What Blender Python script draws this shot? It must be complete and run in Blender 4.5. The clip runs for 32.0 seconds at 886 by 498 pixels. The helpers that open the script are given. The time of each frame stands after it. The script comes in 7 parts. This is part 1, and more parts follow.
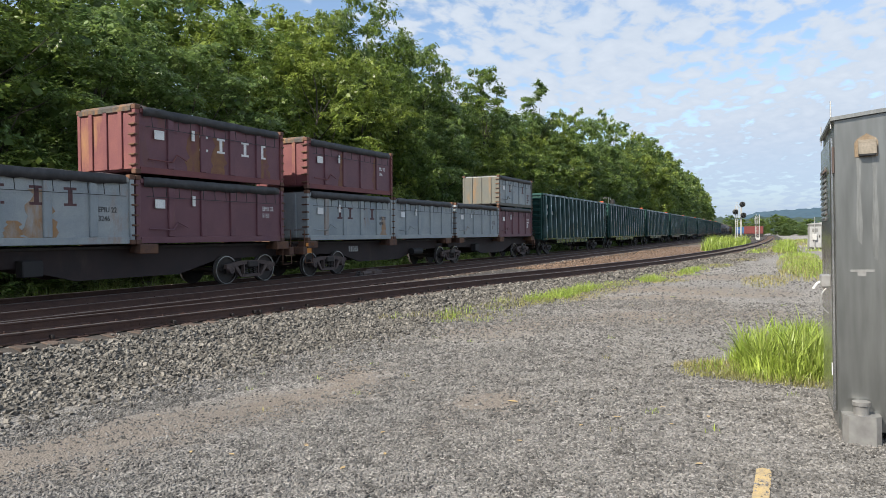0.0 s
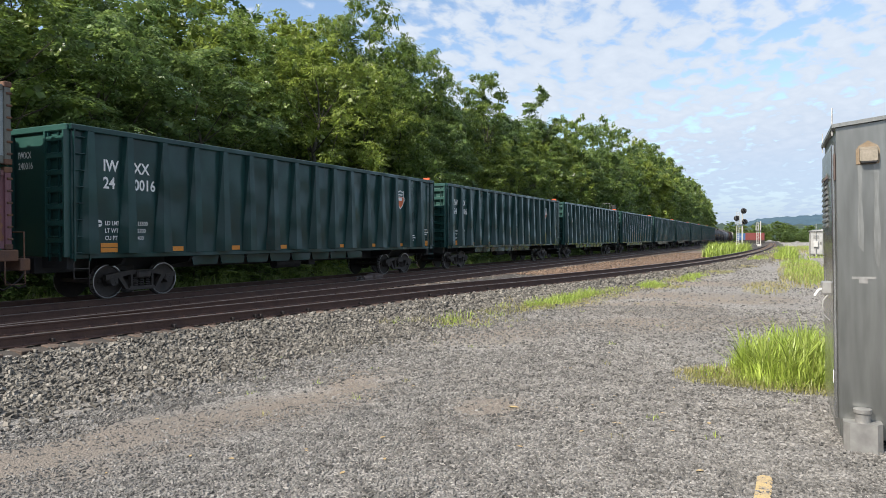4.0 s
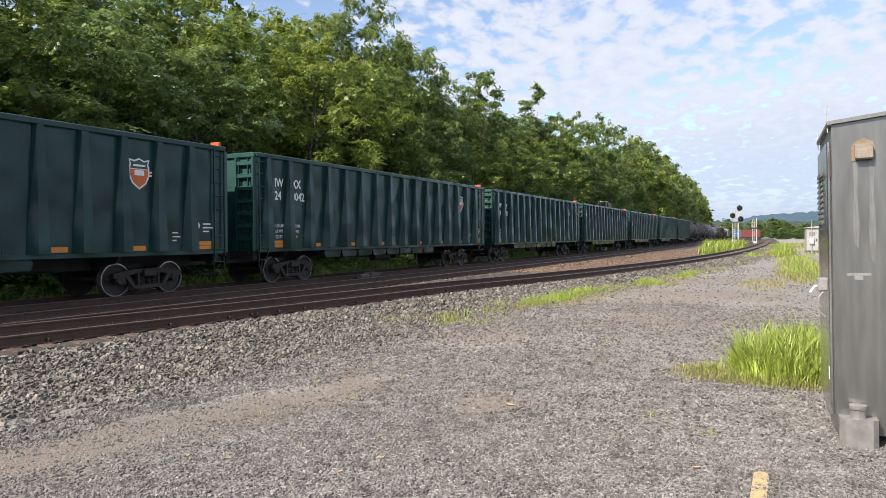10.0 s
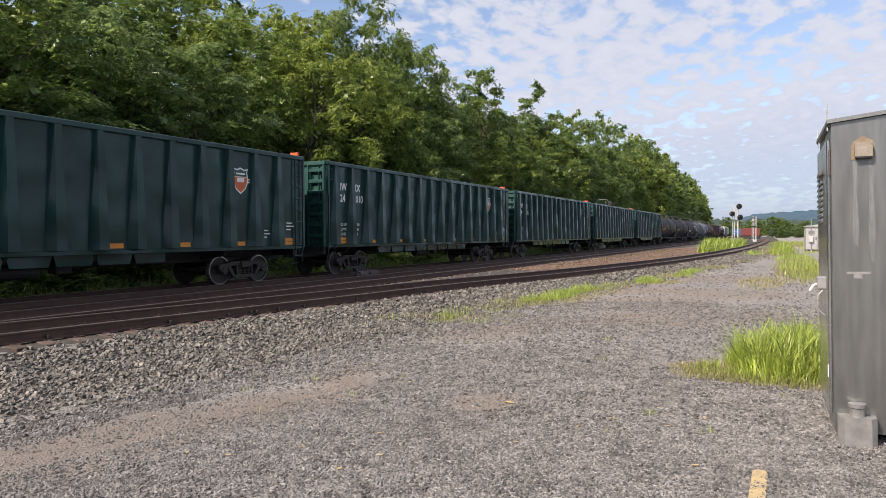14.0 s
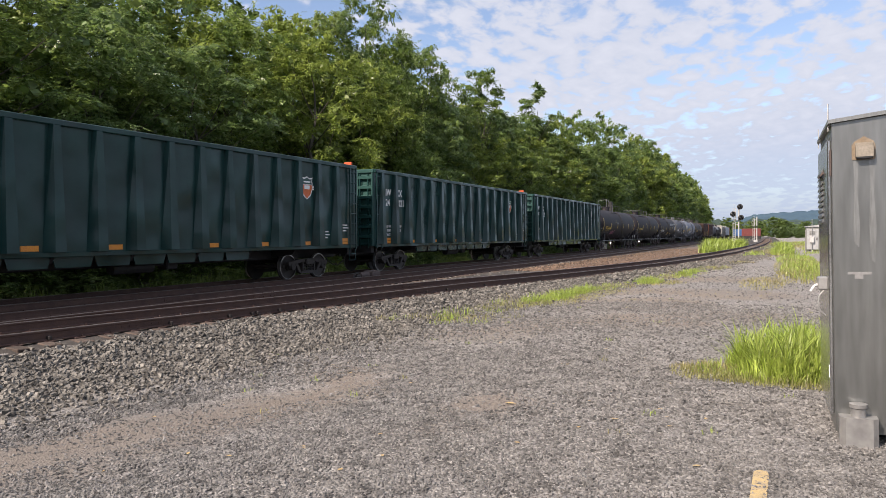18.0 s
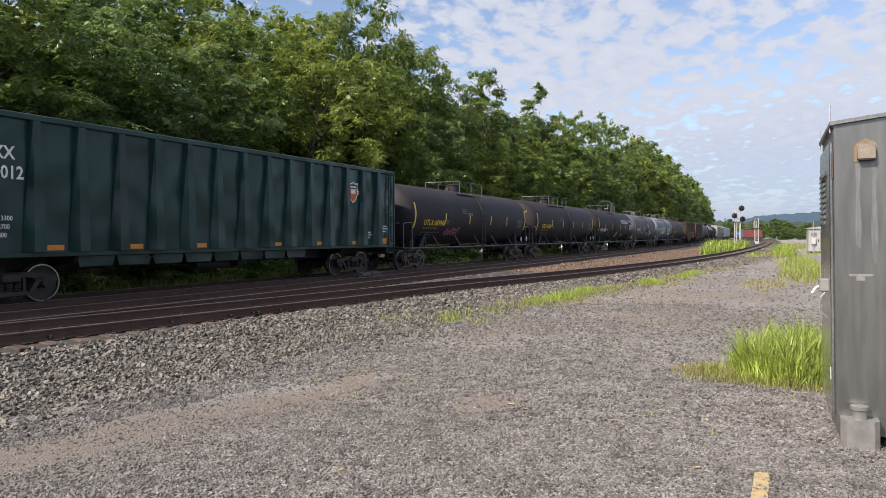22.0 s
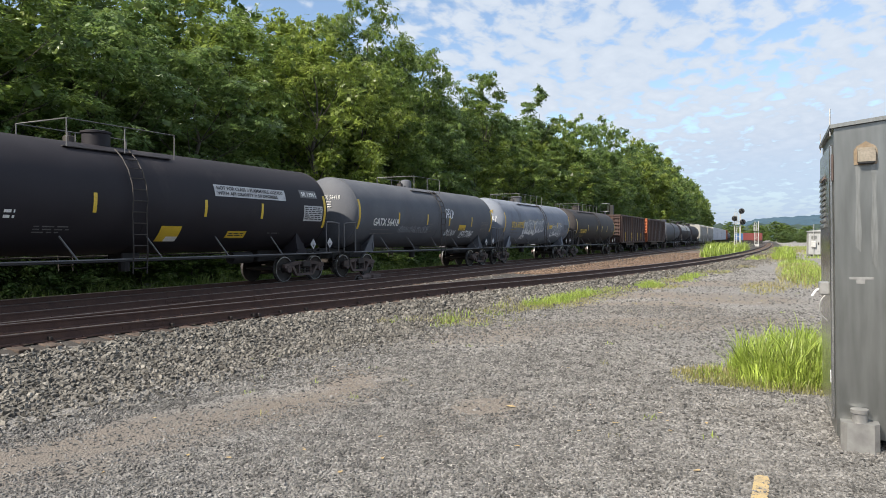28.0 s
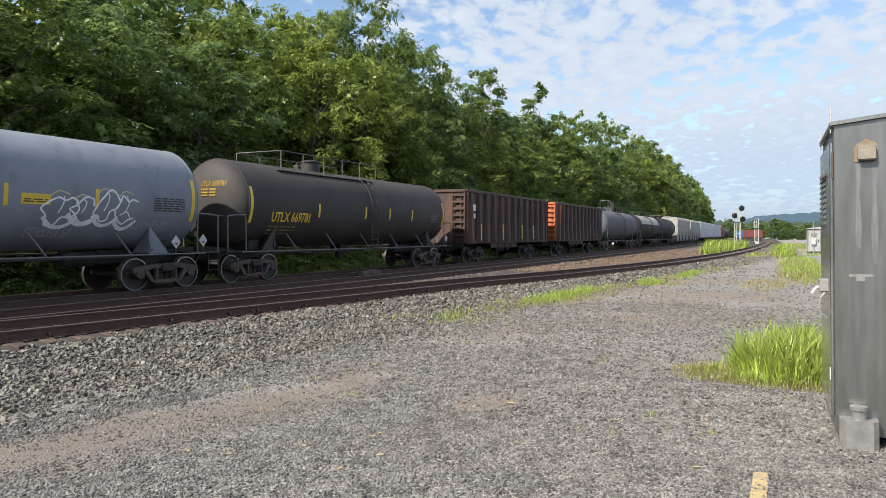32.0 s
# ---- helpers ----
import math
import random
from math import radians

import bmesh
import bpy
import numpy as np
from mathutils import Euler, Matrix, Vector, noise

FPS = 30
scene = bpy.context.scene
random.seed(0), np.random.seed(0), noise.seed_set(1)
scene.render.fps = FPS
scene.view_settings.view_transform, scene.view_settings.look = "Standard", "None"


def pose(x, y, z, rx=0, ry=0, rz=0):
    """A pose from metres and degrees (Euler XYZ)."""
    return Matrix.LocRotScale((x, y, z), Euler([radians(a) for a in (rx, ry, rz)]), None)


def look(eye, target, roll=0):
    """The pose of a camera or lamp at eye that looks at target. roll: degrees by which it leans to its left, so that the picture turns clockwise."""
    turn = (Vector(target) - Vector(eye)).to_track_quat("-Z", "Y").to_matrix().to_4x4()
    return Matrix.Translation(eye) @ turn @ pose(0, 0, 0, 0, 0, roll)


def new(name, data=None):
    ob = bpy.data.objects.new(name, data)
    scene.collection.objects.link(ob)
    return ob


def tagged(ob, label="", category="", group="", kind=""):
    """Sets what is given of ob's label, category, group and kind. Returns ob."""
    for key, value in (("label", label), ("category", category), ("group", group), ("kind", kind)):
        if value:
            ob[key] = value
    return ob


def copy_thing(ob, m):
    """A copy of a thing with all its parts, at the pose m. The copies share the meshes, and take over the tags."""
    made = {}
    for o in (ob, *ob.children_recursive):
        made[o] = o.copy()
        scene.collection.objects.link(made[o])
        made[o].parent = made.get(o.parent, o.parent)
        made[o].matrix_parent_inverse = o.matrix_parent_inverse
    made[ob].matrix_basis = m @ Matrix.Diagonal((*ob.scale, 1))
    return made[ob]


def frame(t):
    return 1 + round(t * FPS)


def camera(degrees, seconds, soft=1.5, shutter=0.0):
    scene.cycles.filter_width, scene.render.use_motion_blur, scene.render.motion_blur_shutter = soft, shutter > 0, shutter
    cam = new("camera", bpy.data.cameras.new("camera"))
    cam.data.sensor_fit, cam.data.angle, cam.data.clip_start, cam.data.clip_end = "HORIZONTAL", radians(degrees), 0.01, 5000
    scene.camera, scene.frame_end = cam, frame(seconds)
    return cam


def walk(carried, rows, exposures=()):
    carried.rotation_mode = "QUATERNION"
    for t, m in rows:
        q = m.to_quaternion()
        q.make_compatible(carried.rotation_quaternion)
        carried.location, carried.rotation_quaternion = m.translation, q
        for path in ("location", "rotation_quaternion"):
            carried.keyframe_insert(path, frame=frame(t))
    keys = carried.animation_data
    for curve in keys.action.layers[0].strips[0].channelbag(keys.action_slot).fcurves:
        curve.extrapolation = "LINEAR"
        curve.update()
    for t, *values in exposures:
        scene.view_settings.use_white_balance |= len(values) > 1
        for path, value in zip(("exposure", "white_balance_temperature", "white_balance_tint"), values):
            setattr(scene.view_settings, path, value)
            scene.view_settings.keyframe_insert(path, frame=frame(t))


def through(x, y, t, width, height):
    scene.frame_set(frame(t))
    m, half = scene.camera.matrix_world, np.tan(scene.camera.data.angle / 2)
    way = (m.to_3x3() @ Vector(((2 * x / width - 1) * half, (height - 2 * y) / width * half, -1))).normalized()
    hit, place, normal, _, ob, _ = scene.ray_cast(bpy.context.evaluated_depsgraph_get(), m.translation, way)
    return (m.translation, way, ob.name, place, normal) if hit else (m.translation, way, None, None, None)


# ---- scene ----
# World: x across the tracks (the trees at minus x), y along them, z = 0 at the rail tops.
EYE = Vector((0.0, 0.0, 1.617))
BEND = 18.68e-5          # the main line's bend to the left, 1 / radius
MAIN = -17.08            # centre of the main track abreast of the camera


def aim(yaw, pitch, roll):
    a, b = radians(yaw), radians(pitch)
    way = Vector((-math.sin(a) * math.cos(b), math.cos(a) * math.cos(b), math.sin(b)))
    return look(EYE, EYE + way * 10, roll)


cam = camera(66.32, 32.0, soft=0.8)
walk(cam, [
    (0.0, aim(27.444, -1.354, -0.259)),
    (0.5, aim(27.472, -1.345, -0.200)),
    (1.0, aim(27.506, -1.322, -0.235)),
    (1.5, aim(27.556, -1.302, -0.167)),
    (2.0, aim(27.587, -1.282, -0.155)),
    (2.5, aim(27.581, -1.274, -0.138)),
    (3.0, aim(27.503, -1.205, -0.119)),
    (3.5, aim(27.553, -1.039, -0.012)),
    (5.5, aim(27.435, -0.855, 0.078)),
    (6.0, aim(27.440, -0.938, 0.050)),
    (6.5, aim(27.436, -0.968, -0.051)),
    (7.0, aim(27.383, -0.995, -0.087)),
    (7.5, aim(27.359, -1.044, -0.082)),
    (8.0, aim(27.310, -1.077, -0.107)),
    (8.5, aim(27.281, -1.082, -0.078)),
    (9.0, aim(27.277, -1.060, -0.082)),
    (9.5, aim(27.264, -1.074, -0.129)),
    (10.0, aim(27.249, -1.088, -0.179)),
    (10.5, aim(27.258, -1.142, -0.147)),
    (11.0, aim(27.263, -1.142, -0.122)),
    (11.5, aim(27.254, -1.147, -0.062)),
    (12.0, aim(27.266, -1.166, 0.020)),
    (12.5, aim(27.285, -1.204, 0.004)),
    (13.0, aim(27.259, -1.274, 0.000)),
    (13.5, aim(27.217, -1.305, -0.009)),
    (14.0, aim(27.211, -1.275, -0.069)),
    (14.5, aim(27.253, -1.254, -0.063)),
    (16.5, aim(27.292, -1.163, -0.203)),
    (17.0, aim(27.318, -1.177, -0.153)),
    (17.5, aim(27.312, -1.185, -0.135)),
    (18.0, aim(27.270, -1.213, -0.139)),
    (18.5, aim(27.282, -1.227, -0.170)),
    (19.0, aim(27.295, -1.180, -0.212)),
    (19.5, aim(27.271, -1.159, -0.181)),
    (20.0, aim(27.286, -1.140, -0.078)),
    (20.5, aim(27.326, -1.100, 0.034)),
    (21.0, aim(27.353, -1.077, 0.032)),
    (21.5, aim(27.408, -1.114, 0.080)),
    (22.0, aim(27.373, -1.164, 0.040)),
    (22.5, aim(27.375, -1.191, 0.125)),
    (23.0, aim(27.374, -1.121, 0.127)),
    (23.5, aim(27.359, -1.124, 0.148)),
    (24.0, aim(27.335, -1.055, 0.110)),
    (24.5, aim(27.314, -1.055, 0.096)),
    (25.0, aim(27.356, -1.006, 0.031)),
    (25.5, aim(27.334, -1.013, 0.027)),
    (27.5, aim(27.375, -0.977, 0.160)),
    (28.0, aim(27.375, -0.977, 0.160)),
    (28.5, aim(27.324, -0.995, 0.180)),
    (29.0, aim(27.381, -1.038, 0.212)),
    (29.5, aim(27.410, -1.054, 0.185)),
    (30.0, aim(27.372, -1.062, 0.156)),
    (30.5, aim(27.358, -1.116, 0.091)),
    (31.0, aim(27.340, -1.185, 0.089)),
    (31.5, aim(27.357, -1.222, 0.189)),
    (32.0, aim(27.372, -1.258, 0.248)),
], exposures=[(0, 0.42, 6350, 11), (6.5, 0.56, 6400, 12), (9, 0.52, 6500, 15), (10, 0.60, 6550, 16), (11, 0.38, 6650, 19), (12, 0.50, 6650, 18), (13, 0.39, 6650, 19), (18, 0.41, 6650, 19), (20, 0.34, 6600, 18), (25, 0.36, 6500, 15), (27.5, 0.45, 6400, 11), (32, 0.48, 6400, 11)])

# ---- world and sun ----
SUN_AZ = Vector((-0.40, -0.917, 0)).normalized()
SUN_EL = radians(40)
world = bpy.data.worlds.new("world")
scene.world = world
world.use_nodes = True
wn, wl = world.node_tree.nodes, world.node_tree.links
wn.clear()


def wnode(kind, **kw):
    n = wn.new(kind)
    for k, val in kw.items():
        if k in n.inputs:
            n.inputs[k].default_value = val
    return n


w_out = wn.new("ShaderNodeOutputWorld")
w_bg = wn.new("ShaderNodeBackground")
sky = wn.new("ShaderNodeTexSky")
sky.sky_type = "NISHITA"
sky.sun_disc = False
sky.sun_elevation = SUN_EL
sky.sun_rotation = math.atan2(SUN_AZ.x, SUN_AZ.y)
sky.air_density, sky.dust_density, sky.ozone_density = 1.0, 1.0, 1.0
w_bg.inputs["Strength"].default_value = 0.080
# a broken sheet of small high clouds, laid on a level plane overhead
w_co = wn.new("ShaderNodeTexCoord")
w_sep = wn.new("ShaderNodeSeparateXYZ")
wl.new(w_co.outputs["Generated"], w_sep.inputs[0])
w_up = wn.new("ShaderNodeMath")
w_up.operation = "MAXIMUM"
w_up.inputs[1].default_value = 0.0
wl.new(w_sep.outputs["Z"], w_up.inputs[0])
w_add = wn.new("ShaderNodeMath")
w_add.operation = "ADD"
w_add.inputs[1].default_value = 0.17
wl.new(w_up.outputs[0], w_add.inputs[0])
w_div = wn.new("ShaderNodeVectorMath")
w_div.operation = "DIVIDE"
w_cmb = wn.new("ShaderNodeCombineXYZ")
w_cmb.inputs[2].default_value = 1.0
for i in (0, 1):
    wl.new(w_add.outputs[0], w_cmb.inputs[i])
wl.new(w_co.outputs["Generated"], w_div.inputs[0])
wl.new(w_cmb.outputs[0], w_div.inputs[1])
w_flat = wn.new("ShaderNodeVectorMath")
w_flat.operation = "MULTIPLY"
w_flat.inputs[1].default_value = (1, 1, 0)
wl.new(w_div.outputs[0], w_flat.inputs[0])


def cloud_noise(scale, detail, rough, off):
    mp = wn.new("ShaderNodeMapping")
    mp.inputs["Location"].default_value = off
    mp.inputs["Rotation"].default_value = (0, 0, 0.5)
    mp.inputs["Scale"].default_value = (1.0, 0.75, 1.0)
    wl.new(w_flat.outputs[0], mp.inputs[0])
    n = wn.new("ShaderNodeTexNoise")
    n.inputs["Scale"].default_value, n.inputs["Detail"].default_value, n.inputs["Roughness"].default_value = scale, detail, rough
    n.inputs["Distortion"].default_value = 0.25
    wl.new(mp.outputs[0], n.inputs[0])
    return n.outputs["Fac"]


def wmath(op, a, b):
    n = wn.new("ShaderNodeMath")
    n.operation = op
    for i, s in enumerate((a, b)):
        if isinstance(s, (int, float)):
            n.inputs[i].default_value = s
        else:
            wl.new(s, n.inputs[i])
    return n.outputs[0]


w_big = cloud_noise(0.8, 3, 0.5, (3.1, 1.7, 0))
w_small = cloud_noise(13.0, 6, 0.50, (0.4, 2.2, 0))
w_mix = wmath("ADD", wmath("MULTIPLY", w_big, 0.55), wmath("MULTIPLY", w_small, 0.62))
w_ramp = wn.new("ShaderNodeMapRange")
w_ramp.interpolation_type = "SMOOTHSTEP"
w_ramp.inputs["From Min"].default_value, w_ramp.inputs["From Max"].default_value = 0.505, 0.63
wl.new(w_mix, w_ramp.inputs["Value"])
w_hz = wn.new("ShaderNodeMapRange")
w_hz.interpolation_type = "SMOOTHSTEP"
w_hz.inputs["From Min"].default_value, w_hz.inputs["From Max"].default_value = 0.0, 0.14
w_hz.inputs["To Min"].default_value, w_hz.inputs["To Max"].default_value = 0.45, 0.97
wl.new(w_sep.outputs["Z"], w_hz.inputs["Value"])
w_fac = wmath("MULTIPLY", w_ramp.outputs[0], w_hz.outputs[0])
w_tone = wn.new("ShaderNodeMix")
w_tone.data_type = "RGBA"
w_tone.inputs["A"].default_value = (4.9, 5.75, 6.9, 1)
w_tone.inputs["B"].default_value = (7.5, 8.1, 8.75, 1)
wl.new(w_small, w_tone.inputs["Factor"])
w_col = wn.new("ShaderNodeMix")
w_col.data_type = "RGBA"
wl.new(w_fac, w_col.inputs["Factor"])
w_lift = wn.new("ShaderNodeVectorMath")
w_lift.operation = "SCALE"
w_lift.inputs["Scale"].default_value = 1.75
wl.new(sky.outputs[0], w_lift.inputs[0])
wl.new(w_lift.outputs[0], w_col.inputs["A"])
wl.new(w_tone.outputs["Result"], w_col.inputs["B"])
w_low = wn.new("ShaderNodeMapRange")
w_low.interpolation_type = "SMOOTHSTEP"
w_low.inputs["From Min"].default_value, w_low.inputs["From Max"].default_value = 0.0, 0.19
w_low.inputs["To Min"].default_value, w_low.inputs["To Max"].default_value = 0.75, 0.0
wl.new(w_sep.outputs["Z"], w_low.inputs["Value"])
w_haze = wn.new("ShaderNodeMix")
w_haze.data_type = "RGBA"
w_haze.inputs["B"].default_value = (3.4, 4.7, 6.9, 1)
wl.new(w_low.outputs[0], w_haze.inputs["Factor"])
wl.new(w_col.outputs["Result"], w_haze.inputs["A"])
wl.new(w_haze.outputs["Result"], w_bg.inputs["Color"])
wl.new(w_bg.outputs[0], w_out.inputs[0])

sun = new("sun", bpy.data.lights.new("sun", "SUN"))
sun.data.energy, sun.data.angle, sun.data.color = 5.5, radians(0.9), (1.0, 0.92, 0.79)
sun.matrix_world = look(SUN_AZ * 60 + Vector((0, 0, 60 * math.tan(SUN_EL))), (0, 0, 0))

# ---- materials ----
def material(name, base, other=None, scale=6.0, rough=0.6, metal=0.0, bump=0.0, fine=60.0, spread=0.0, coat=0.0,
             dirt=None, dirt_amount=0.0, stretch=(1, 1, 1), rough_var=0.1, through_light=0.0, island=0.0, depth=0.02):
    """A procedural surface: two colours in soft patches, a fine grain, optional stains, and relief."""
    m = bpy.data.materials.new(name)
    m.use_nodes = True
    nd, lk = m.node_tree.nodes, m.node_tree.links
    b = nd["Principled BSDF"]
    co = nd.new("ShaderNodeTexCoord")
    mp = nd.new("ShaderNodeMapping")
    mp.inputs["Scale"].default_value = stretch
    lk.new(co.outputs["Object"], mp.inputs[0])
    obj = nd.new("ShaderNodeObjectInfo")
    shift = nd.new("ShaderNodeVectorMath")
    shift.operation = "ADD"
    sc = nd.new("ShaderNodeMath")
    sc.operation = "MULTIPLY"
    sc.inputs[1].default_value = 37.0
    lk.new(obj.outputs["Random"], sc.inputs[0])
    lk.new(mp.outputs[0], shift.inputs[0])
    lk.new(sc.outputs[0], shift.inputs[1])
    n1 = nd.new("ShaderNodeTexNoise")
    n1.inputs["Scale"].default_value, n1.inputs["Detail"].default_value, n1.inputs["Roughness"].default_value = scale, 5, 0.6
    lk.new(shift.outputs[0], n1.inputs[0])
    n2 = nd.new("ShaderNodeTexNoise")
    n2.inputs["Scale"].default_value, n2.inputs["Detail"].default_value = fine, (3 if depth < 0.05 else 0)
    lk.new(shift.outputs[0], n2.inputs[0])
    ramp = nd.new("ShaderNodeMapRange")
    ramp.inputs["From Min"].default_value, ramp.inputs["From Max"].default_value = 0.35, 0.65
    lk.new(n1.outputs["Fac"], ramp.inputs["Value"])
    mix = nd.new("ShaderNodeMix")
    mix.data_type = "RGBA"
    mix.inputs["A"].default_value = (*base, 1)
    mix.inputs["B"].default_value = (*(other or base), 1)
    lk.new(ramp.outputs[0], mix.inputs["Factor"])
    col = mix.outputs["Result"]
    g = nd.new("ShaderNodeMapRange")
    g.inputs["From Min"].default_value, g.inputs["From Max"].default_value = 0.3, 0.7
    g.inputs["To Min"].default_value, g.inputs["To Max"].default_value = 0.82, 1.15
    lk.new(n2.outputs["Fac"], g.inputs["Value"])
    hsv = nd.new("ShaderNodeHueSaturation")
    lk.new(col, hsv.inputs["Color"])
    val = g.outputs[0]
    if spread or island:
        sp = nd.new("ShaderNodeMapRange")
        sp.inputs["To Min"].default_value, sp.inputs["To Max"].default_value = 1 - (spread or island), 1 + (spread or island)
        if island:
            geo = nd.new("ShaderNodeNewGeometry")
            lk.new(geo.outputs["Random Per Island"], sp.inputs["Value"])
        else:
            lk.new(obj.outputs["Random"], sp.inputs["Value"])
        ml = nd.new("ShaderNodeMath")
        ml.operation = "MULTIPLY"
        lk.new(val, ml.inputs[0])
        lk.new(sp.outputs[0], ml.inputs[1])
        val = ml.outputs[0]
    lk.new(val, hsv.inputs["Value"])
    col = hsv.outputs[0]
    if dirt:
        n3 = nd.new("ShaderNodeTexNoise")
        n3.inputs["Scale"].default_value, n3.inputs["Detail"].default_value, n3.inputs["Roughness"].default_value = scale * 0.45, 8, 0.7
        mp3 = nd.new("ShaderNodeMapping")
        mp3.inputs["Scale"].default_value = (1, 1, 0.35)
        lk.new(shift.outputs[0], mp3.inputs[0])
        lk.new(mp3.outputs[0], n3.inputs[0])
        r3 = nd.new("ShaderNodeMapRange")
        r3.inputs["From Min"].default_value, r3.inputs["From Max"].default_value = 0.62 - 0.3 * dirt_amount, 0.78 - 0.2 * dirt_amount
        lk.new(n3.outputs["Fac"], r3.inputs["Value"])
        mx = nd.new("ShaderNodeMix")
        mx.data_type = "RGBA"
        lk.new(r3.outputs[0], mx.inputs["Factor"])
        lk.new(col, mx.inputs["A"])
        mx.inputs["B"].default_value = (*dirt, 1)
        col = mx.outputs["Result"]
    lk.new(col, b.inputs["Base Color"])
    b.inputs["Metallic"].default_value = metal
    rr = nd.new("ShaderNodeMapRange")
    rr.inputs["To Min"].default_value, rr.inputs["To Max"].default_value = max(0.02, rough - rough_var), min(1, rough + rough_var)
    lk.new(n1.outputs["Fac"], rr.inputs["Value"])
    lk.new(rr.outputs[0], b.inputs["Roughness"])
    if coat:
        b.inputs["Coat Weight"].default_value = coat
        b.inputs["Coat Roughness"].default_value = 0.25
    if bump:
        bp = nd.new("ShaderNodeBump")
        bp.inputs["Strength"].default_value = bump
        bp.inputs["Distance"].default_value = depth
        lk.new(n2.outputs["Fac"], bp.inputs["Height"])
        lk.new(bp.outputs[0], b.inputs["Normal"])
    if through_light:
        tr = nd.new("ShaderNodeBsdfTranslucent")
        lk.new(col, tr.inputs["Color"])
        ms = nd.new("ShaderNodeMixShader")
        ms.inputs[0].default_value = through_light
        lk.new(b.outputs[0], ms.inputs[1])
        lk.new(tr.outputs[0], ms.inputs[2])
        lk.new(ms.outputs[0], nd["Material Output"].inputs[0])
    return m


M = {}
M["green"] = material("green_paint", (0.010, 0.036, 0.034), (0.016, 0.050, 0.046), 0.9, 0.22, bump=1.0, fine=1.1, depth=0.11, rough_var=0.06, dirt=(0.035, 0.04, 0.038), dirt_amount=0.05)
# The same green made paler: sunlight on the car ends is put into it.
M["green_light"] = material("green_paint_sunlit", (0.013, 0.055, 0.048), (0.018, 0.068, 0.058), 1.2, 0.4, bump=0.05)
M["green"].node_tree.nodes["Principled BSDF"].inputs["Specular IOR Level"].default_value = 0.28
M["tank_black"] = material("tank_black_paint", (0.019, 0.0165, 0.0205), (0.027, 0.024, 0.029), 0.8, 0.66, bump=0.02, dirt=(0.05, 0.042, 0.042), dirt_amount=0.12)
M["tank_grey"] = material("tank_dark_grey_paint", (0.098, 0.103, 0.118), (0.125, 0.13, 0.143), 0.8, 0.74, bump=0.02, dirt=(0.12, 0.11, 0.11), dirt_amount=0.2)
M["tank_pale"] = material("tank_grey_paint", (0.175, 0.195, 0.235), (0.225, 0.245, 0.285), 0.8, 0.72, bump=0.02, dirt=(0.06, 0.058, 0.058), dirt_amount=0.25)
M["white_panel"] = material("white_paint", (0.52, 0.54, 0.58), (0.44, 0.46, 0.50), 1.0, 0.5, dirt=(0.4, 0.36, 0.32), dirt_amount=0.1)
M["purple"] = material("oxide_purple_steel", (0.125, 0.050, 0.066), (0.17, 0.072, 0.085), 1.1, 0.55, bump=0.15, dirt=(0.16, 0.07, 0.04), dirt_amount=0.1)
M["grey_box"] = material("weathered_grey_steel", (0.26, 0.30, 0.318), (0.35, 0.38, 0.38), 1.1, 0.62, bump=0.15, dirt=(0.32, 0.15, 0.05), dirt_amount=0.14)
M["rust"] = material("rust", (0.10, 0.055, 0.042), (0.17, 0.085, 0.045), 3.0, 0.85, bump=0.4, dirt=(0.07, 0.04, 0.03), dirt_amount=0.3)
M["pale_rust"] = material("rust_stained_grey_paint", (0.120, 0.128, 0.115), (0.15, 0.142, 0.115), 2.0, 0.7, bump=0.2, dirt=(0.26, 0.14, 0.05), dirt_amount=0.18)
M["red_rust"] = material("rust_stained_red_paint", (0.15, 0.048, 0.055), (0.20, 0.070, 0.065), 1.4, 0.7, bump=0.2, dirt=(0.34, 0.18, 0.07), dirt_amount=0.22)
M["faded_maroon"] = material("faded_maroon_lettering", (0.075, 0.03, 0.035), (0.12, 0.06, 0.06), 6, 0.7)
M["rust_run_purple"] = material("rust_run_on_purple", (0.24, 0.125, 0.055), (0.19, 0.09, 0.06), 5.0, 0.8, bump=0.2, dirt=(0.16, 0.066, 0.080), dirt_amount=0.5)
M["rust_run"] = material("orange_rust_run", (0.36, 0.20, 0.085), (0.30, 0.22, 0.15), 5.0, 0.8, bump=0.2, dirt=(0.36, 0.37, 0.36), dirt_amount=0.45)
M["rust_flap"] = material("orange_stained_canvas", (0.05, 0.048, 0.048), (0.09, 0.075, 0.06), 3.0, 0.8, bump=0.5, fine=9, dirt=(0.34, 0.16, 0.05), dirt_amount=0.45)
M["tarp"] = material("black_tarpaulin", (0.022, 0.023, 0.026), (0.05, 0.05, 0.052), 2.5, 0.55, bump=0.6, fine=7)
M["iron"] = material("dark_cast_steel", (0.030, 0.026, 0.024), (0.050, 0.040, 0.034), 4.0, 0.7, bump=0.25, fine=40)
M["truck_brown"] = material("brown_dusty_cast_steel", (0.080, 0.058, 0.053), (0.125, 0.092, 0.08), 4.0, 0.8, bump=0.25, fine=40)
M["wheel_steel"] = material("wheel_steel", (0.03, 0.026, 0.024), (0.055, 0.044, 0.038), 5.0, 0.6, metal=0.3, bump=0.1)
M["tread"] = material("polished_tread", (0.42, 0.42, 0.43), (0.34, 0.34, 0.35), 6.0, 0.3, metal=0.9)
M["maroon_sill"] = material("dull_maroon_sill", (0.026, 0.018, 0.018), (0.040, 0.026, 0.025), 2.0, 0.75, bump=0.1, dirt=(0.07, 0.045, 0.036), dirt_amount=0.15)
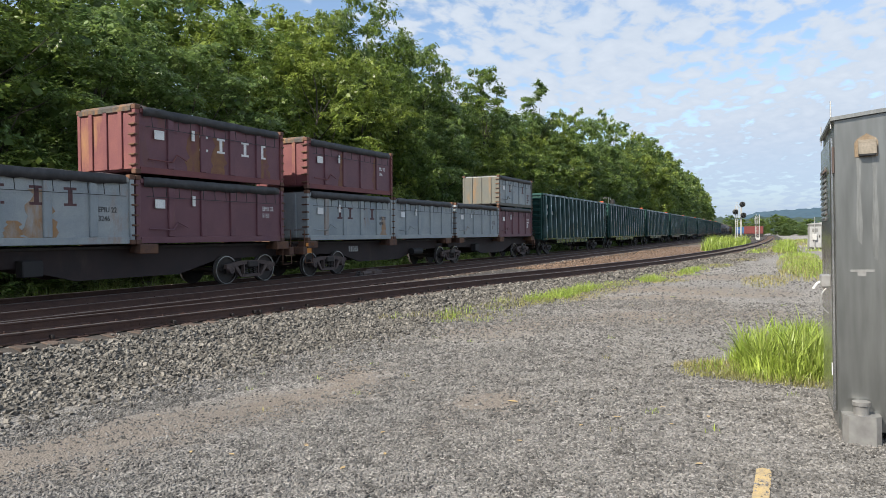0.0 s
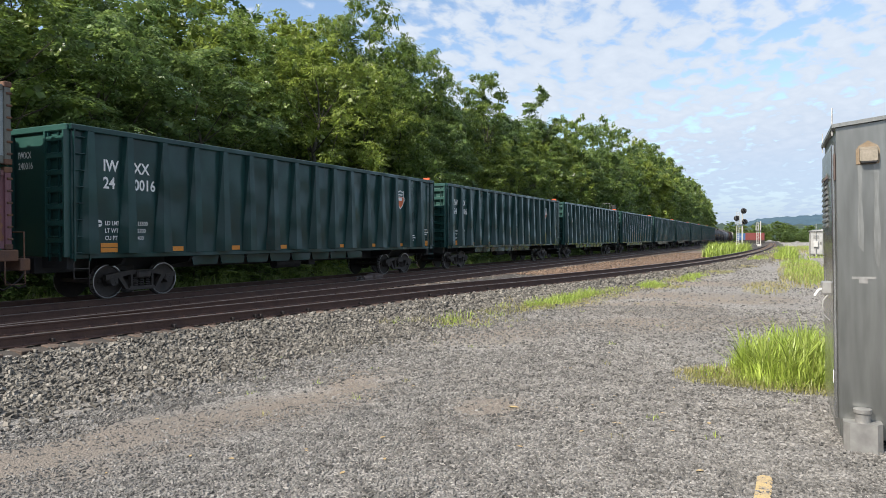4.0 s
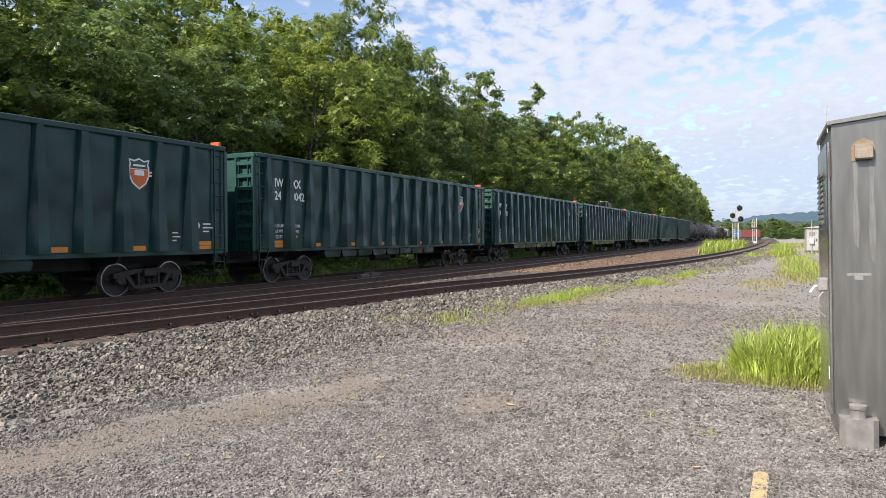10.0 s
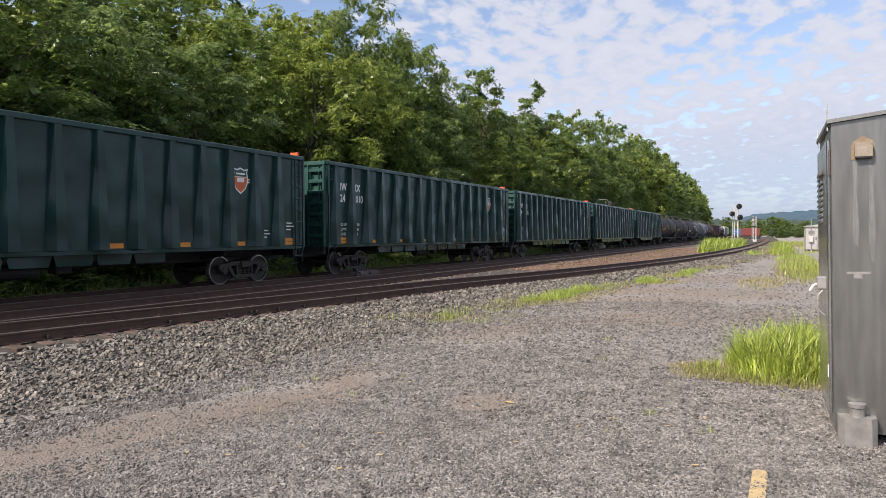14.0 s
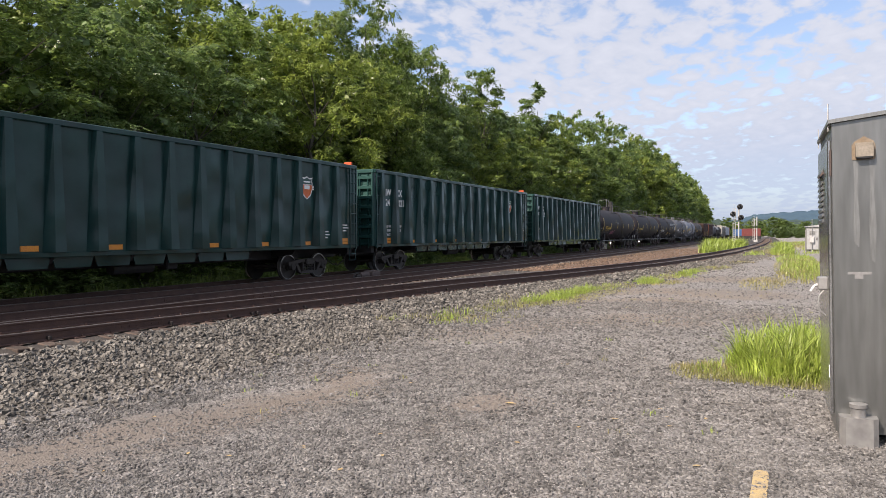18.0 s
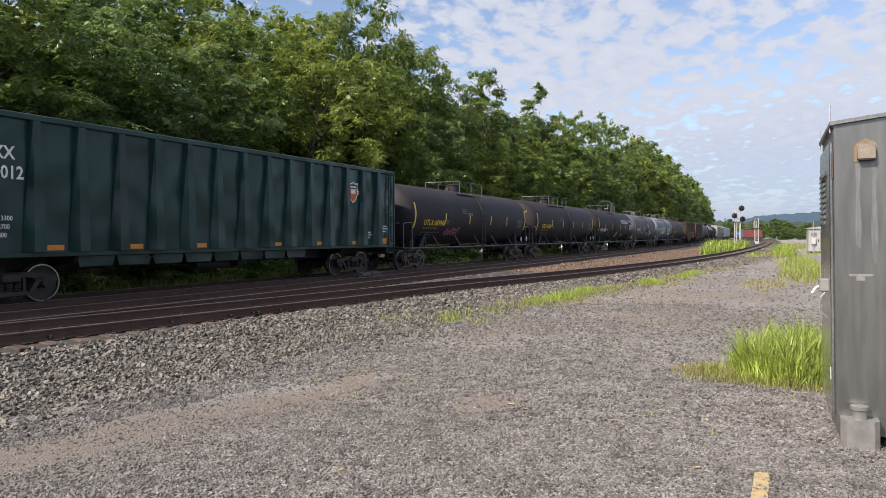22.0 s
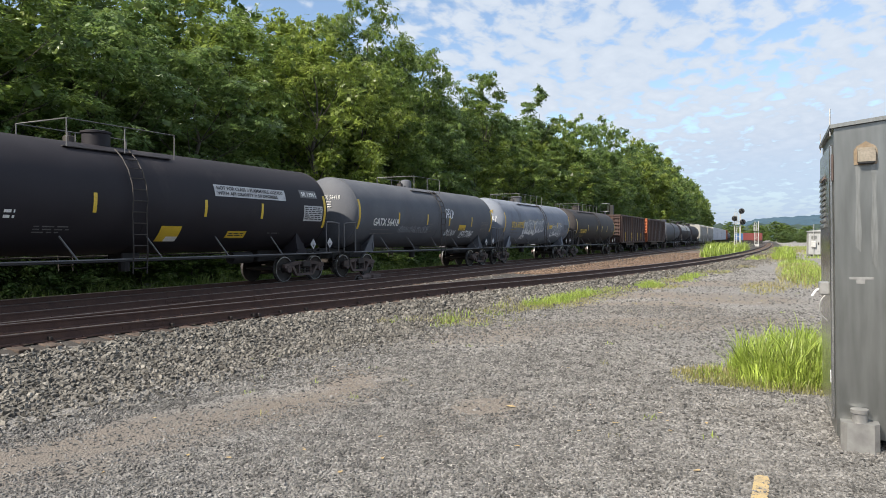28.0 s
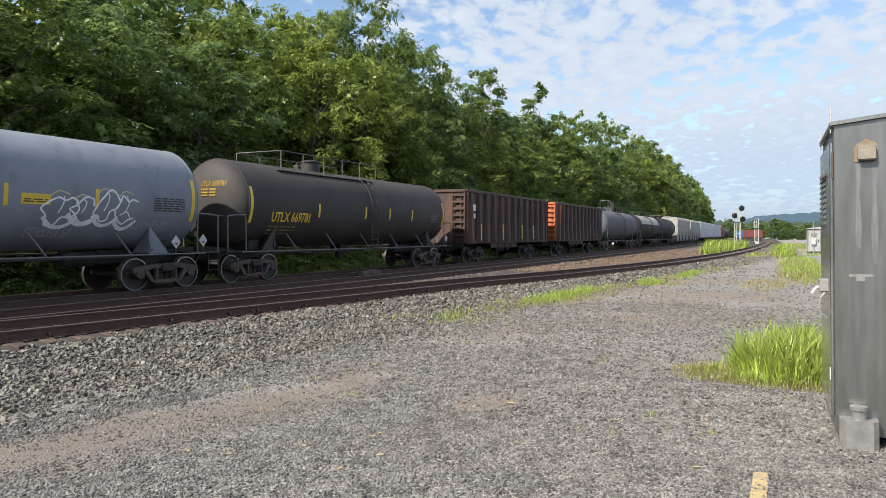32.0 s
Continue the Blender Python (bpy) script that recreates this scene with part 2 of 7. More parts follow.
M["sill"] = material("underframe_black", (0.016, 0.016, 0.017), (0.028, 0.025, 0.024), 3.0, 0.7, bump=0.2)
M["rail"] = material("rusty_rail_steel", (0.075, 0.042, 0.034), (0.11, 0.062, 0.046), 4.0, 0.75, metal=0.2, bump=0.2)
M["rail_top"] = material("worn_rail_head", (0.26, 0.22, 0.20), (0.18, 0.145, 0.13), 3.0, 0.38, metal=0.8)
M["tie"] = material("creosoted_tie", (0.060, 0.043, 0.034), (0.105, 0.075, 0.057), 3.0, 0.9, bump=0.6, fine=25, stretch=(0.6, 6, 2), spread=0.25)
M["orange"] = material("amber_reflector", (0.70, 0.26, 0.02), (0.62, 0.22, 0.02), 3, 0.35)
M["yellow"] = material("yellow_reflective_stripe", (0.72, 0.50, 0.05), (0.66, 0.44, 0.04), 3, 0.4)
M["letter_white"] = material("white_lettering", (0.82, 0.82, 0.80), (0.74, 0.74, 0.72), 6, 0.6)
M["pale_print"] = material("grey_stencil_print", (0.17, 0.17, 0.17), (0.09, 0.09, 0.09), 6, 0.6)
M["letter_black"] = material("faded_black_lettering", (0.03, 0.03, 0.035), (0.06, 0.06, 0.06), 6, 0.7)
M["graffiti"] = material("pale_spray_paint", (0.82, 0.84, 0.87), (0.66, 0.68, 0.72), 6, 0.6)
M["graffiti_thin"] = material("thin_grey_spray_paint", (0.34, 0.36, 0.40), (0.22, 0.24, 0.27), 5, 0.6)
M["graffiti_yellow"] = material("yellowish_spray_paint", (0.58, 0.50, 0.26), (0.5, 0.46, 0.34), 5, 0.6)
M["yellow_print"] = material("faded_yellow_stencil_print", (0.30, 0.22, 0.05), (0.20, 0.15, 0.04), 5, 0.6)
M["worn_white"] = material("worn_white_panel", (0.55, 0.55, 0.55), (0.40, 0.40, 0.41), 5, 0.5, dirt=(0.2, 0.19, 0.18), dirt_amount=0.2)
M["tank_pipe"] = material("grey_dusty_pipe", (0.11, 0.11, 0.115), (0.16, 0.155, 0.155), 4, 0.5, metal=0.2)
M["tank_brown"] = material("tank_dusty_brown_black_paint", (0.040, 0.036, 0.036), (0.058, 0.051, 0.049), 0.8, 0.66, bump=0.02, dirt=(0.075, 0.058, 0.05), dirt_amount=0.3)
for k_ in ("tank_black", "tank_grey", "tank_pale", "tank_brown"):
    M[k_].node_tree.nodes["Principled BSDF"].inputs["Specular IOR Level"].default_value = 0.3
M["pink"] = material("pink_spray_paint", (0.36, 0.12, 0.20), (0.30, 0.10, 0.17), 6, 0.6)
M["shield"] = material("orange_shield", (0.62, 0.14, 0.03), (0.55, 0.12, 0.03), 3, 0.5)
M["red_flag"] = material("red_orange_paint", (0.62, 0.10, 0.03), (0.5, 0.08, 0.02), 3, 0.5)
M["steel"] = material("brushed_aluminium", (0.27, 0.278, 0.268), (0.21, 0.218, 0.21), 0.7, 0.36, metal=0.85, bump=0.008, fine=8, dirt=(0.30, 0.28, 0.25), dirt_amount=0.1, stretch=(1.6, 1.6, 0.22), rough_var=0.08)
M["galv"] = material("galvanised_steel", (0.36, 0.365, 0.36), (0.44, 0.44, 0.43), 3, 0.5, metal=0.5)
M["cast"] = material("grey_cast_aluminium", (0.40, 0.395, 0.38), (0.32, 0.315, 0.305), 5, 0.45, metal=0.65, fine=12)
M["white_metal"] = material("silver_painted_steel", (0.46, 0.46, 0.44), (0.38, 0.38, 0.37), 3, 0.5)
M["black"] = material("black_enamel", (0.012, 0.012, 0.013), (0.02, 0.02, 0.02), 3, 0.5)
M["lens"] = material("dark_glass", (0.01, 0.01, 0.012), None, 3, 0.08)
M["bark"] = material("bark", (0.055, 0.046, 0.036), (0.09, 0.078, 0.062), 3.0, 0.95, bump=0.8, fine=18, stretch=(3, 3, 0.6))
M["brown_hopper"] = material("brown_weathered_paint", (0.045, 0.026, 0.022), (0.07, 0.038, 0.03), 1.0, 0.65, bump=0.1, dirt=(0.14, 0.06, 0.03), dirt_amount=0.25)
M["orange_car"] = material("faded_orange_paint", (0.46, 0.14, 0.05), (0.36, 0.10, 0.04), 1.2, 0.65, bump=0.1, dirt=(0.16, 0.07, 0.03), dirt_amount=0.3)
M["blue_box"] = material("blue_container_paint", (0.03, 0.09, 0.22), (0.05, 0.12, 0.26), 1, 0.5)
M["red_box"] = material("red_container_paint", (0.17, 0.035, 0.03), (0.13, 0.03, 0.028), 1, 0.5)
M["hopper_white"] = material("dusty_pale_paint", (0.36, 0.35, 0.32), (0.30, 0.29, 0.27), 1, 0.6, dirt=(0.25, 0.22, 0.18), dirt_amount=0.3)
M["paint_line"] = material("worn_yellow_road_paint", (0.52, 0.38, 0.17), (0.46, 0.35, 0.19), 18, 0.8, bump=0.4, dirt=(0.22, 0.20, 0.18), dirt_amount=0.45, fine=120)
M["leaf_dry"] = material("dry_leaf", (0.46, 0.34, 0.16), (0.38, 0.26, 0.13), 8, 0.7, island=0.3)
M["house"] = material("pale_siding", (0.45, 0.44, 0.42), (0.38, 0.37, 0.36), 1, 0.7)
M["roof"] = material("grey_roofing", (0.14, 0.13, 0.13), (0.18, 0.17, 0.16), 1, 0.8)


def leaf_material(name, a, b, through=0.46):
    return material(name, a, b, 0.8, 0.36, island=0.4, through_light=through, fine=3)


M["leaf"] = leaf_material("broad_leaf_green", (0.095, 0.160, 0.042), (0.235, 0.312, 0.072))
# A paler leaf copy: sunlight on the bright trees is put into its colour.
M["leaf_bright"] = leaf_material("sunlit_tone_leaf_green", (0.150, 0.215, 0.046), (0.325, 0.390, 0.078))
M["leaf_dark"] = leaf_material("dark_leaf_green", (0.105, 0.175, 0.060), (0.225, 0.305, 0.090))
M["grass"] = leaf_material("lush_grass", (0.27, 0.37, 0.06), (0.36, 0.44, 0.09), 0.4)
M["weed"] = leaf_material("rank_weed_green", (0.15, 0.23, 0.06), (0.24, 0.32, 0.09), 0.4)
M["grass_dry"] = leaf_material("dry_grass", (0.34, 0.29, 0.12), (0.26, 0.27, 0.09), 0.3)
M["stone"] = material("grey_ballast_stone", (0.060, 0.056, 0.049), (0.205, 0.191, 0.167), 5.0, 0.9, bump=0.4, fine=50, island=0.55)
M["brown_stone"] = material("rusty_brown_stone", (0.09, 0.06, 0.043), (0.19, 0.13, 0.09), 5.0, 0.9, island=0.5)
M["pebble"] = material("pale_gravel", (0.080, 0.077, 0.072), (0.200, 0.193, 0.182), 5.0, 0.9, island=0.55)


# ---- geometry tools ----
class Shape:
    """Collects vertices and faces of one part."""

    def __init__(self):
        self.v, self.f = [], []

    def box(self, lo, hi, c=0.0):
        (x0, y0, z0), (x1, y1, z1) = lo, hi
        n = len(self.v)
        if c <= 0:
            self.v += [(x, y, z) for z in (z0, z1) for y in (y0, y1) for x in (x0, x1)]
            self.f += [tuple(n + i for i in q) for q in ((0, 2, 3, 1), (4, 5, 7, 6), (0, 1, 5, 4), (2, 6, 7, 3), (0, 4, 6, 2), (1, 3, 7, 5))]
            return self
        c = min(c, 0.49 * min(x1 - x0, y1 - y0, z1 - z0))
        idx = {}
        for sx in (0, 1):
            for sy in (0, 1):
                for sz in (0, 1):
                    cx, cy, cz = (x0, x1)[sx], (y0, y1)[sy], (z0, z1)[sz]
                    ix, iy, iz = cx + (c, -c)[sx], cy + (c, -c)[sy], cz + (c, -c)[sz]
                    for ax, p in enumerate(((cx, iy, iz), (ix, cy, iz), (ix, iy, cz))):
                        idx[sx, sy, sz, ax] = len(self.v)
                        self.v.append(p)
        for ax in range(3):
            o = [i for i in range(3) if i != ax]
            for s in (0, 1):
                ring = []
                for a, b in ((0, 0), (1, 0), (1, 1), (0, 1)):
                    k = [0, 0, 0]
                    k[ax], k[o[0]], k[o[1]] = s, a, b
                    ring.append(idx[k[0], k[1], k[2], ax])
                flip = (s == 0) ^ (ax == 1)
                self.f.append(tuple(reversed(ring)) if flip else tuple(ring))
            for a in (0, 1):
                for b in (0, 1):
                    k0, k1 = [0, 0, 0], [0, 0, 0]
                    k0[ax], k1[ax] = 0, 1
                    for k in (k0, k1):
                        k[o[0]], k[o[1]] = a, b
                    q = [idx[(*k0, o[0])], idx[(*k1, o[0])], idx[(*k1, o[1])], idx[(*k0, o[1])]]
                    self.f.append(tuple(q))
        for key in ((a, b, d) for a in (0, 1) for b in (0, 1) for d in (0, 1)):
            self.f.append(tuple(idx[(*key, ax)] for ax in range(3)))
        return self

    def tube(self, p0, p1, r, seg=8, r1=None, caps=True):
        p0, p1 = Vector(p0), Vector(p1)
        d = (p1 - p0).normalized()
        a = d.orthogonal().normalized()
        b = d.cross(a)
        n = len(self.v)
        for p, rad in ((p0, r), (p1, r if r1 is None else r1)):
            for i in range(seg):
                t = 2 * math.pi * i / seg
                self.v.append(tuple(p + a * (rad * math.cos(t)) + b * (rad * math.sin(t))))
        for i in range(seg):
            j = (i + 1) % seg
            self.f.append((n + i, n + j, n + seg + j, n + seg + i))
        if caps:
            self.f.append(tuple(n + seg - 1 - i for i in range(seg)))
            self.f.append(tuple(n + seg + i for i in range(seg)))
        return self

    def pipe(self, pts, r, seg=6):
        """One tube bent through all the points."""
        pts = [Vector(p) for p in pts]
        ways = [(q - p).normalized() for p, q in zip(pts, pts[1:])]
        n, k = len(self.v), len(pts)
        a = ways[0].orthogonal().normalized()
        for i, p in enumerate(pts):
            d = (ways[max(0, i - 1)] + ways[min(k - 2, i)]).normalized()
            a = (a - d * a.dot(d)).normalized()
            b = d.cross(a)
            for j in range(seg):
                t = 2 * math.pi * j / seg
                self.v.append(tuple(p + a * (r * math.cos(t)) + b * (r * math.sin(t))))
        for i in range(k - 1):
            for j in range(seg):
                c, e = n + i * seg + j, n + i * seg + (j + 1) % seg
                self.f.append((c, e, e + seg, c + seg))
        self.f.append(tuple(n + seg - 1 - j for j in range(seg)))
        self.f.append(tuple(n + (k - 1) * seg + j for j in range(seg)))
        return self

    def lathe(self, axis, origin, prof, seg=24, close=True):
        """prof: (along, radius) pairs about an axis 'x', 'y' or 'z'."""
        n = len(self.v)
        for s, r in prof:
            for i in range(seg):
                t = 2 * math.pi * i / seg
                c, d = r * math.cos(t), r * math.sin(t)
                p = {"x": (s, c, d), "y": (d, s, c), "z": (c, d, s)}[axis]
                self.v.append(tuple(p[k] + origin[k] for k in range(3)))
        for k in range(len(prof) - 1):
            for i in range(seg):
                j = (i + 1) % seg
                self.f.append((n + k * seg + i, n + k * seg + j, n + (k + 1) * seg + j, n + (k + 1) * seg + i))
        if close:
            self.f.append(tuple(n + seg - 1 - i for i in range(seg)))
            e = n + (len(prof) - 1) * seg
            self.f.append(tuple(e + i for i in range(seg)))
        return self

    def slab(self, axis, pts, a, b):
        """A flat outline, extruded along an axis from a to b."""
        n, k = len(self.v), len(pts)
        for s in (a, b):
            for p, q in pts:
                self.v.append({"x": (s, p, q), "y": (p, s, q), "z": (p, q, s)}[axis])
        self.f.append(tuple(n + k - 1 - i for i in range(k)))
        self.f.append(tuple(n + k + i for i in range(k)))
        for i in range(k):
            j = (i + 1) % k
            self.f.append((n + i, n + j, n + k + j, n + k + i))
        return self

    def mesh(self, name, mat, smooth=False):
        me = bpy.data.meshes.new(name)
        me.from_pydata(self.v, [], self.f)
        bm = bmesh.new()
        bm.from_mesh(me)
        bmesh.ops.recalc_face_normals(bm, faces=bm.faces)
        bm.to_mesh(me)
        bm.free()
        me.materials.append(mat)
        if smooth:
            me.polygons.foreach_set("use_smooth", [True] * len(me.polygons))
            me.set_sharp_from_angle(angle=radians(35))
        return me


def raw_mesh(name, verts, faces, mat, smooth=False):
    """A large mesh straight from arrays."""
    me = bpy.data.meshes.new(name)
    me.from_pydata(verts, [], faces)
    me.materials.append(mat)
    if smooth:
        me.polygons.foreach_set("use_smooth", [True] * len(me.polygons))
    return me


def piece(name, me, parent, at=None, label="", kind=""):
    ob = new(name, me)
    ob.parent = parent
    if at is not None:
        ob.matrix_basis = at
    return tagged(ob, label=label, kind=kind)


def part(name, shape, mat, parent, label="", smooth=False, at=None):
    return piece(name, shape.mesh(name, mat, smooth), parent, at, label)


def empty(name, m, label, category, group="", kind=""):
    ob = new(name)
    ob.empty_display_size = 0.3
    ob.matrix_basis = m
    return tagged(ob, label, category, group, kind)


def lettering(words, size, mat, parent, at, name="lettering", label="", narrow=0.84, bold=0.008):
    cu = bpy.data.curves.new(name, "FONT")
    cu.body, cu.size, cu.extrude = words, size, 0.002
    cu.resolution_u = 2
    cu.offset = bold * size
    tmp = bpy.data.objects.new("tmp", cu)
    me = bpy.data.meshes.new_from_object(tmp)
    bpy.data.objects.remove(tmp)
    bpy.data.curves.remove(cu)
    me.materials.clear()
    me.materials.append(mat)
    me.transform(Matrix.Diagonal((narrow, 1, 1, 1)))
    return piece(name, me, parent, at, label)


# Writing on a side that faces plus x: it reads towards plus y.
def on_side(x, y, z):
    return Matrix.Translation((x, y, z)) @ Matrix(((0, 0, 1, 0), (1, 0, 0, 0), (0, 1, 0, 0), (0, 0, 0, 1)))

# ---- the lie of the land ----
def main_x(y):
    return MAIN - BEND * y * abs(y) / 2 if y > 0 else MAIN


def second_x(y):
    return main_x(y) + 3.18


SIDING = ((-60, -13.9), (-25, -13.9), (-8, -13.35), (2, -12.6), (7, -12.15), (10, -11.75), (15.5, -11.05), (20.5, -10.45), (27, -9.2), (37, -7.75), (48, -6.6),
          (70, -5.35), (110, -4.75), (180, -5.6), (300, -9.0))


def siding_x(y):
    p = SIDING
    if y <= p[0][0]:
        return p[0][1]
    for i in range(len(p) - 1):
        if y <= p[i + 1][0]:
            (y0, x0), (y1, x1) = p[i], p[i + 1]
            m0 = (x1 - p[i - 1][1]) / (y1 - p[i - 1][0]) if i else 0
            m1 = (p[i + 2][1] - x0) / (p[i + 2][0] - y0) if i + 2 < len(p) else (x1 - x0) / (y1 - y0)
            h = y1 - y0
            t = (y - y0) / h
            return (2 * t**3 - 3 * t**2 + 1) * x0 + (t**3 - 2 * t**2 + t) * h * m0 + (-2 * t**3 + 3 * t**2) * x1 + (t**3 - t**2) * h * m1
    (y0, x0), (y1, x1) = p[-2], p[-1]
    return x1 + (y - y1) * (x1 - x0) / (y1 - y0)


def smooth01(t):
    t = min(1.0, max(0.0, t))
    return t * t * (3 - 2 * t)


BED = -0.20              # top of the ballast, level with the tie tops


def ground_z(x, y):
    """Height of the ground: the gravel lot, the shoulder of the ballast, the track bed and the bank under the trees."""
    toe = siding_x(y) + 1.75
    left = main_x(y) - 2.3
    lot = -0.10 - 0.22 * smooth01((-x - 2.0) / 5.0) * (1 - smooth01((y - 30) / 60))
    lot += 0.025 * noise.noise(Vector((x * 0.35, y * 0.35, 3.0))) + 0.008 * noise.noise(Vector((x * 1.9, y * 1.9, 8.0)))
    bed = BED - 0.02 + 0.015 * noise.noise(Vector((x * 1.3, y * 1.3, 1.0)))
    if x > toe:
        k = smooth01((x - toe) / 1.6)
        z = bed * (1 - k) + lot * k
    elif x > left:
        z = bed
    else:
        k = smooth01((left - x) / 2.2)
        bank = -0.75 + 0.9 * smooth01((left - x - 4) / 14)
        z = bed * (1 - k) + bank * k
    if y < 16:                           # tie ends stand clear of the stone
        z -= 0.10 * math.exp(-((x - siding_x(y) - 1.5) / 0.26) ** 2) * (1 - smooth01((y - 4.5) / 5))
    far = smooth01((y - 350) / 400)
    return z * (1 - far) - 0.9 * far


def grid_mesh(name, xs, ys, mat):
    vs = [(x, y, ground_z(x, y)) for y in ys for x in xs]
    w = len(xs)
    fs = [(j * w + i, j * w + i + 1, (j + 1) * w + i + 1, (j + 1) * w + i) for j in range(len(ys) - 1) for i in range(w - 1)]
    return raw_mesh(name, vs, fs, mat, True)


def steps(*spans):
    out = []
    for a, b, n in spans:
        out += [a + (b - a) * i / n for i in range(n)]
    return out + [spans[-1][1]]


def ground_material():
    m = bpy.data.materials.new("gravel_ground")
    m.use_nodes = True
    nd, lk = m.node_tree.nodes, m.node_tree.links
    b = nd["Principled BSDF"]
    co = nd.new("ShaderNodeTexCoord")

    def tex(scale, detail=4, rough=0.6):
        n = nd.new("ShaderNodeTexNoise")
        n.inputs["Scale"].default_value, n.inputs["Detail"].default_value, n.inputs["Roughness"].default_value = scale, detail, rough
        lk.new(co.outputs["Object"], n.inputs[0])
        return n.outputs["Fac"]

    def span(v, a, c, lo=0.0, hi=1.0):
        n = nd.new("ShaderNodeMapRange")
        n.interpolation_type = "SMOOTHSTEP"
        n.inputs["From Min"].default_value, n.inputs["From Max"].default_value = a, c
        n.inputs["To Min"].default_value, n.inputs["To Max"].default_value = lo, hi
        lk.new(v, n.inputs["Value"])
        return n.outputs[0]

    def mix(f, a, c):
        n = nd.new("ShaderNodeMix")
        n.data_type = "RGBA"
        for s, k in ((f, "Factor"), (a, "A"), (c, "B")):
            if isinstance(s, tuple):
                n.inputs[k].default_value = (*s, 1)
            elif isinstance(s, float):
                n.inputs[k].default_value = s
            else:
                lk.new(s, n.inputs[k])
        return n.outputs["Result"]

    vor = nd.new("ShaderNodeTexVoronoi")
    vor.inputs["Scale"].default_value = 42
    lk.new(co.outputs["Object"], vor.inputs[0])
    vor2 = nd.new("ShaderNodeTexVoronoi")
    vor2.inputs["Scale"].default_value = 95
    lk.new(co.outputs["Object"], vor2.inputs[0])
    hs = nd.new("ShaderNodeSeparateColor")
    lk.new(vor.outputs["Color"], hs.inputs[0])
    hs2 = nd.new("ShaderNodeSeparateColor")
    lk.new(vor2.outputs["Color"], hs2.inputs[0])
    def curve(v, p):
        n = nd.new("ShaderNodeMath")
        n.operation = "POWER"
        n.inputs[1].default_value = p
        lk.new(v, n.inputs[0])
        return n.outputs[0]

    stones = mix(curve(hs.outputs[0], 1.3), (0.145, 0.136, 0.123), (0.58, 0.545, 0.495))
    grit = mix(curve(hs2.outputs[1], 1.3), (0.20, 0.188, 0.172), (0.56, 0.53, 0.485))
    col = mix(span(hs.outputs[2], 0.40, 0.60), stones, grit)
    vor3 = nd.new("ShaderNodeTexVoronoi")
    vor3.inputs["Scale"].default_value = 17
    lk.new(co.outputs["Object"], vor3.inputs[0])
    hs3 = nd.new("ShaderNodeSeparateColor")
    lk.new(vor3.outputs["Color"], hs3.inputs[0])
    col = mix(span(hs3.outputs[0], 0.72, 0.9, 0, 0.4), col, (0.10, 0.094, 0.088))
    col = mix(span(hs3.outputs[1], 0.80, 0.95, 0, 0.5), col, (0.55, 0.52, 0.48))
    col = mix(span(vor.outputs["Distance"], 0.42, 0.62, 0, 0.65), col, (0.10, 0.094, 0.088))
    wob = tex(1.6, 5, 0.65)
    for (px, py, rad) in ((-5.9, 2.9, 0.9), (-5.7, 3.7, 0.9), (-5.5, 4.5, 0.8), (-5.2, 5.2, 0.7), (-4.9, 5.9, 0.65), (-4.7, 6.7, 0.55), (-5.4, 7.6, 0.6), (-2.8, 6.35, 0.5), (-2.75, 5.3, 0.3), (-5.5, 12.8, 1.6), (-3.6, 17.5, 1.8), (-2.6, 14.0, 1.2), (-1.6, 21, 1.6), (-4.4, 22, 1.4), (-2.5, 28, 1.8), (-0.9, 15.5, 1.0), (-11.2, 33, 3.2), (-11.5, 42, 4.0), (-11, 54, 5.0), (-10.5, 68, 5.0)):
        ds = nd.new("ShaderNodeVectorMath")
        ds.operation = "DISTANCE"
        ds.inputs[1].default_value = (px, py, -0.2)
        lk.new(co.outputs["Object"], ds.inputs[0])
        ad = nd.new("ShaderNodeMath")
        ad.operation = "MULTIPLY_ADD"
        ad.inputs[1].default_value = 1.3
        lk.new(wob, ad.inputs[0])
        lk.new(ds.outputs["Value"], ad.inputs[2])
        col = mix(span(ad.outputs[0], rad + 0.25, rad + 0.85 + 0.3 * rad, 0.62, 0.0), col, (0.225, 0.175, 0.128) if rad < 2 else (0.30, 0.20, 0.12))
    col = mix(span(tex(0.33, 5), 0.52, 0.68, 0, 0.55), col, (0.26, 0.225, 0.180))
    col = mix(span(tex(0.9, 6, 0.7), 0.58, 0.75, 0, 0.45), col, (0.27, 0.225, 0.165))
    col = mix(span(tex(0.16, 3), 0.42, 0.62, 0, 0.45), col, (0.21, 0.203, 0.192))
    lk.new(col, b.inputs["Base Color"])
    b.inputs["Roughness"].default_value = 0.92
    bp = nd.new("ShaderNodeBump")
    bp.inputs["Strength"].default_value, bp.inputs["Distance"].default_value = 1.0, 0.018
    inv = nd.new("ShaderNodeMath")
    inv.operation = "SUBTRACT"
    inv.inputs[0].default_value = 1.0
    lk.new(vor.outputs["Distance"], inv.inputs[1])
    ad = nd.new("ShaderNodeMath")
    ad.operation = "ADD"
    lk.new(inv.outputs[0], ad.inputs[0])
    lk.new(tex(120, 3), ad.inputs[1])
    lk.new(ad.outputs[0], bp.inputs["Height"])
    lk.new(bp.outputs[0], b.inputs["Normal"])
    return m


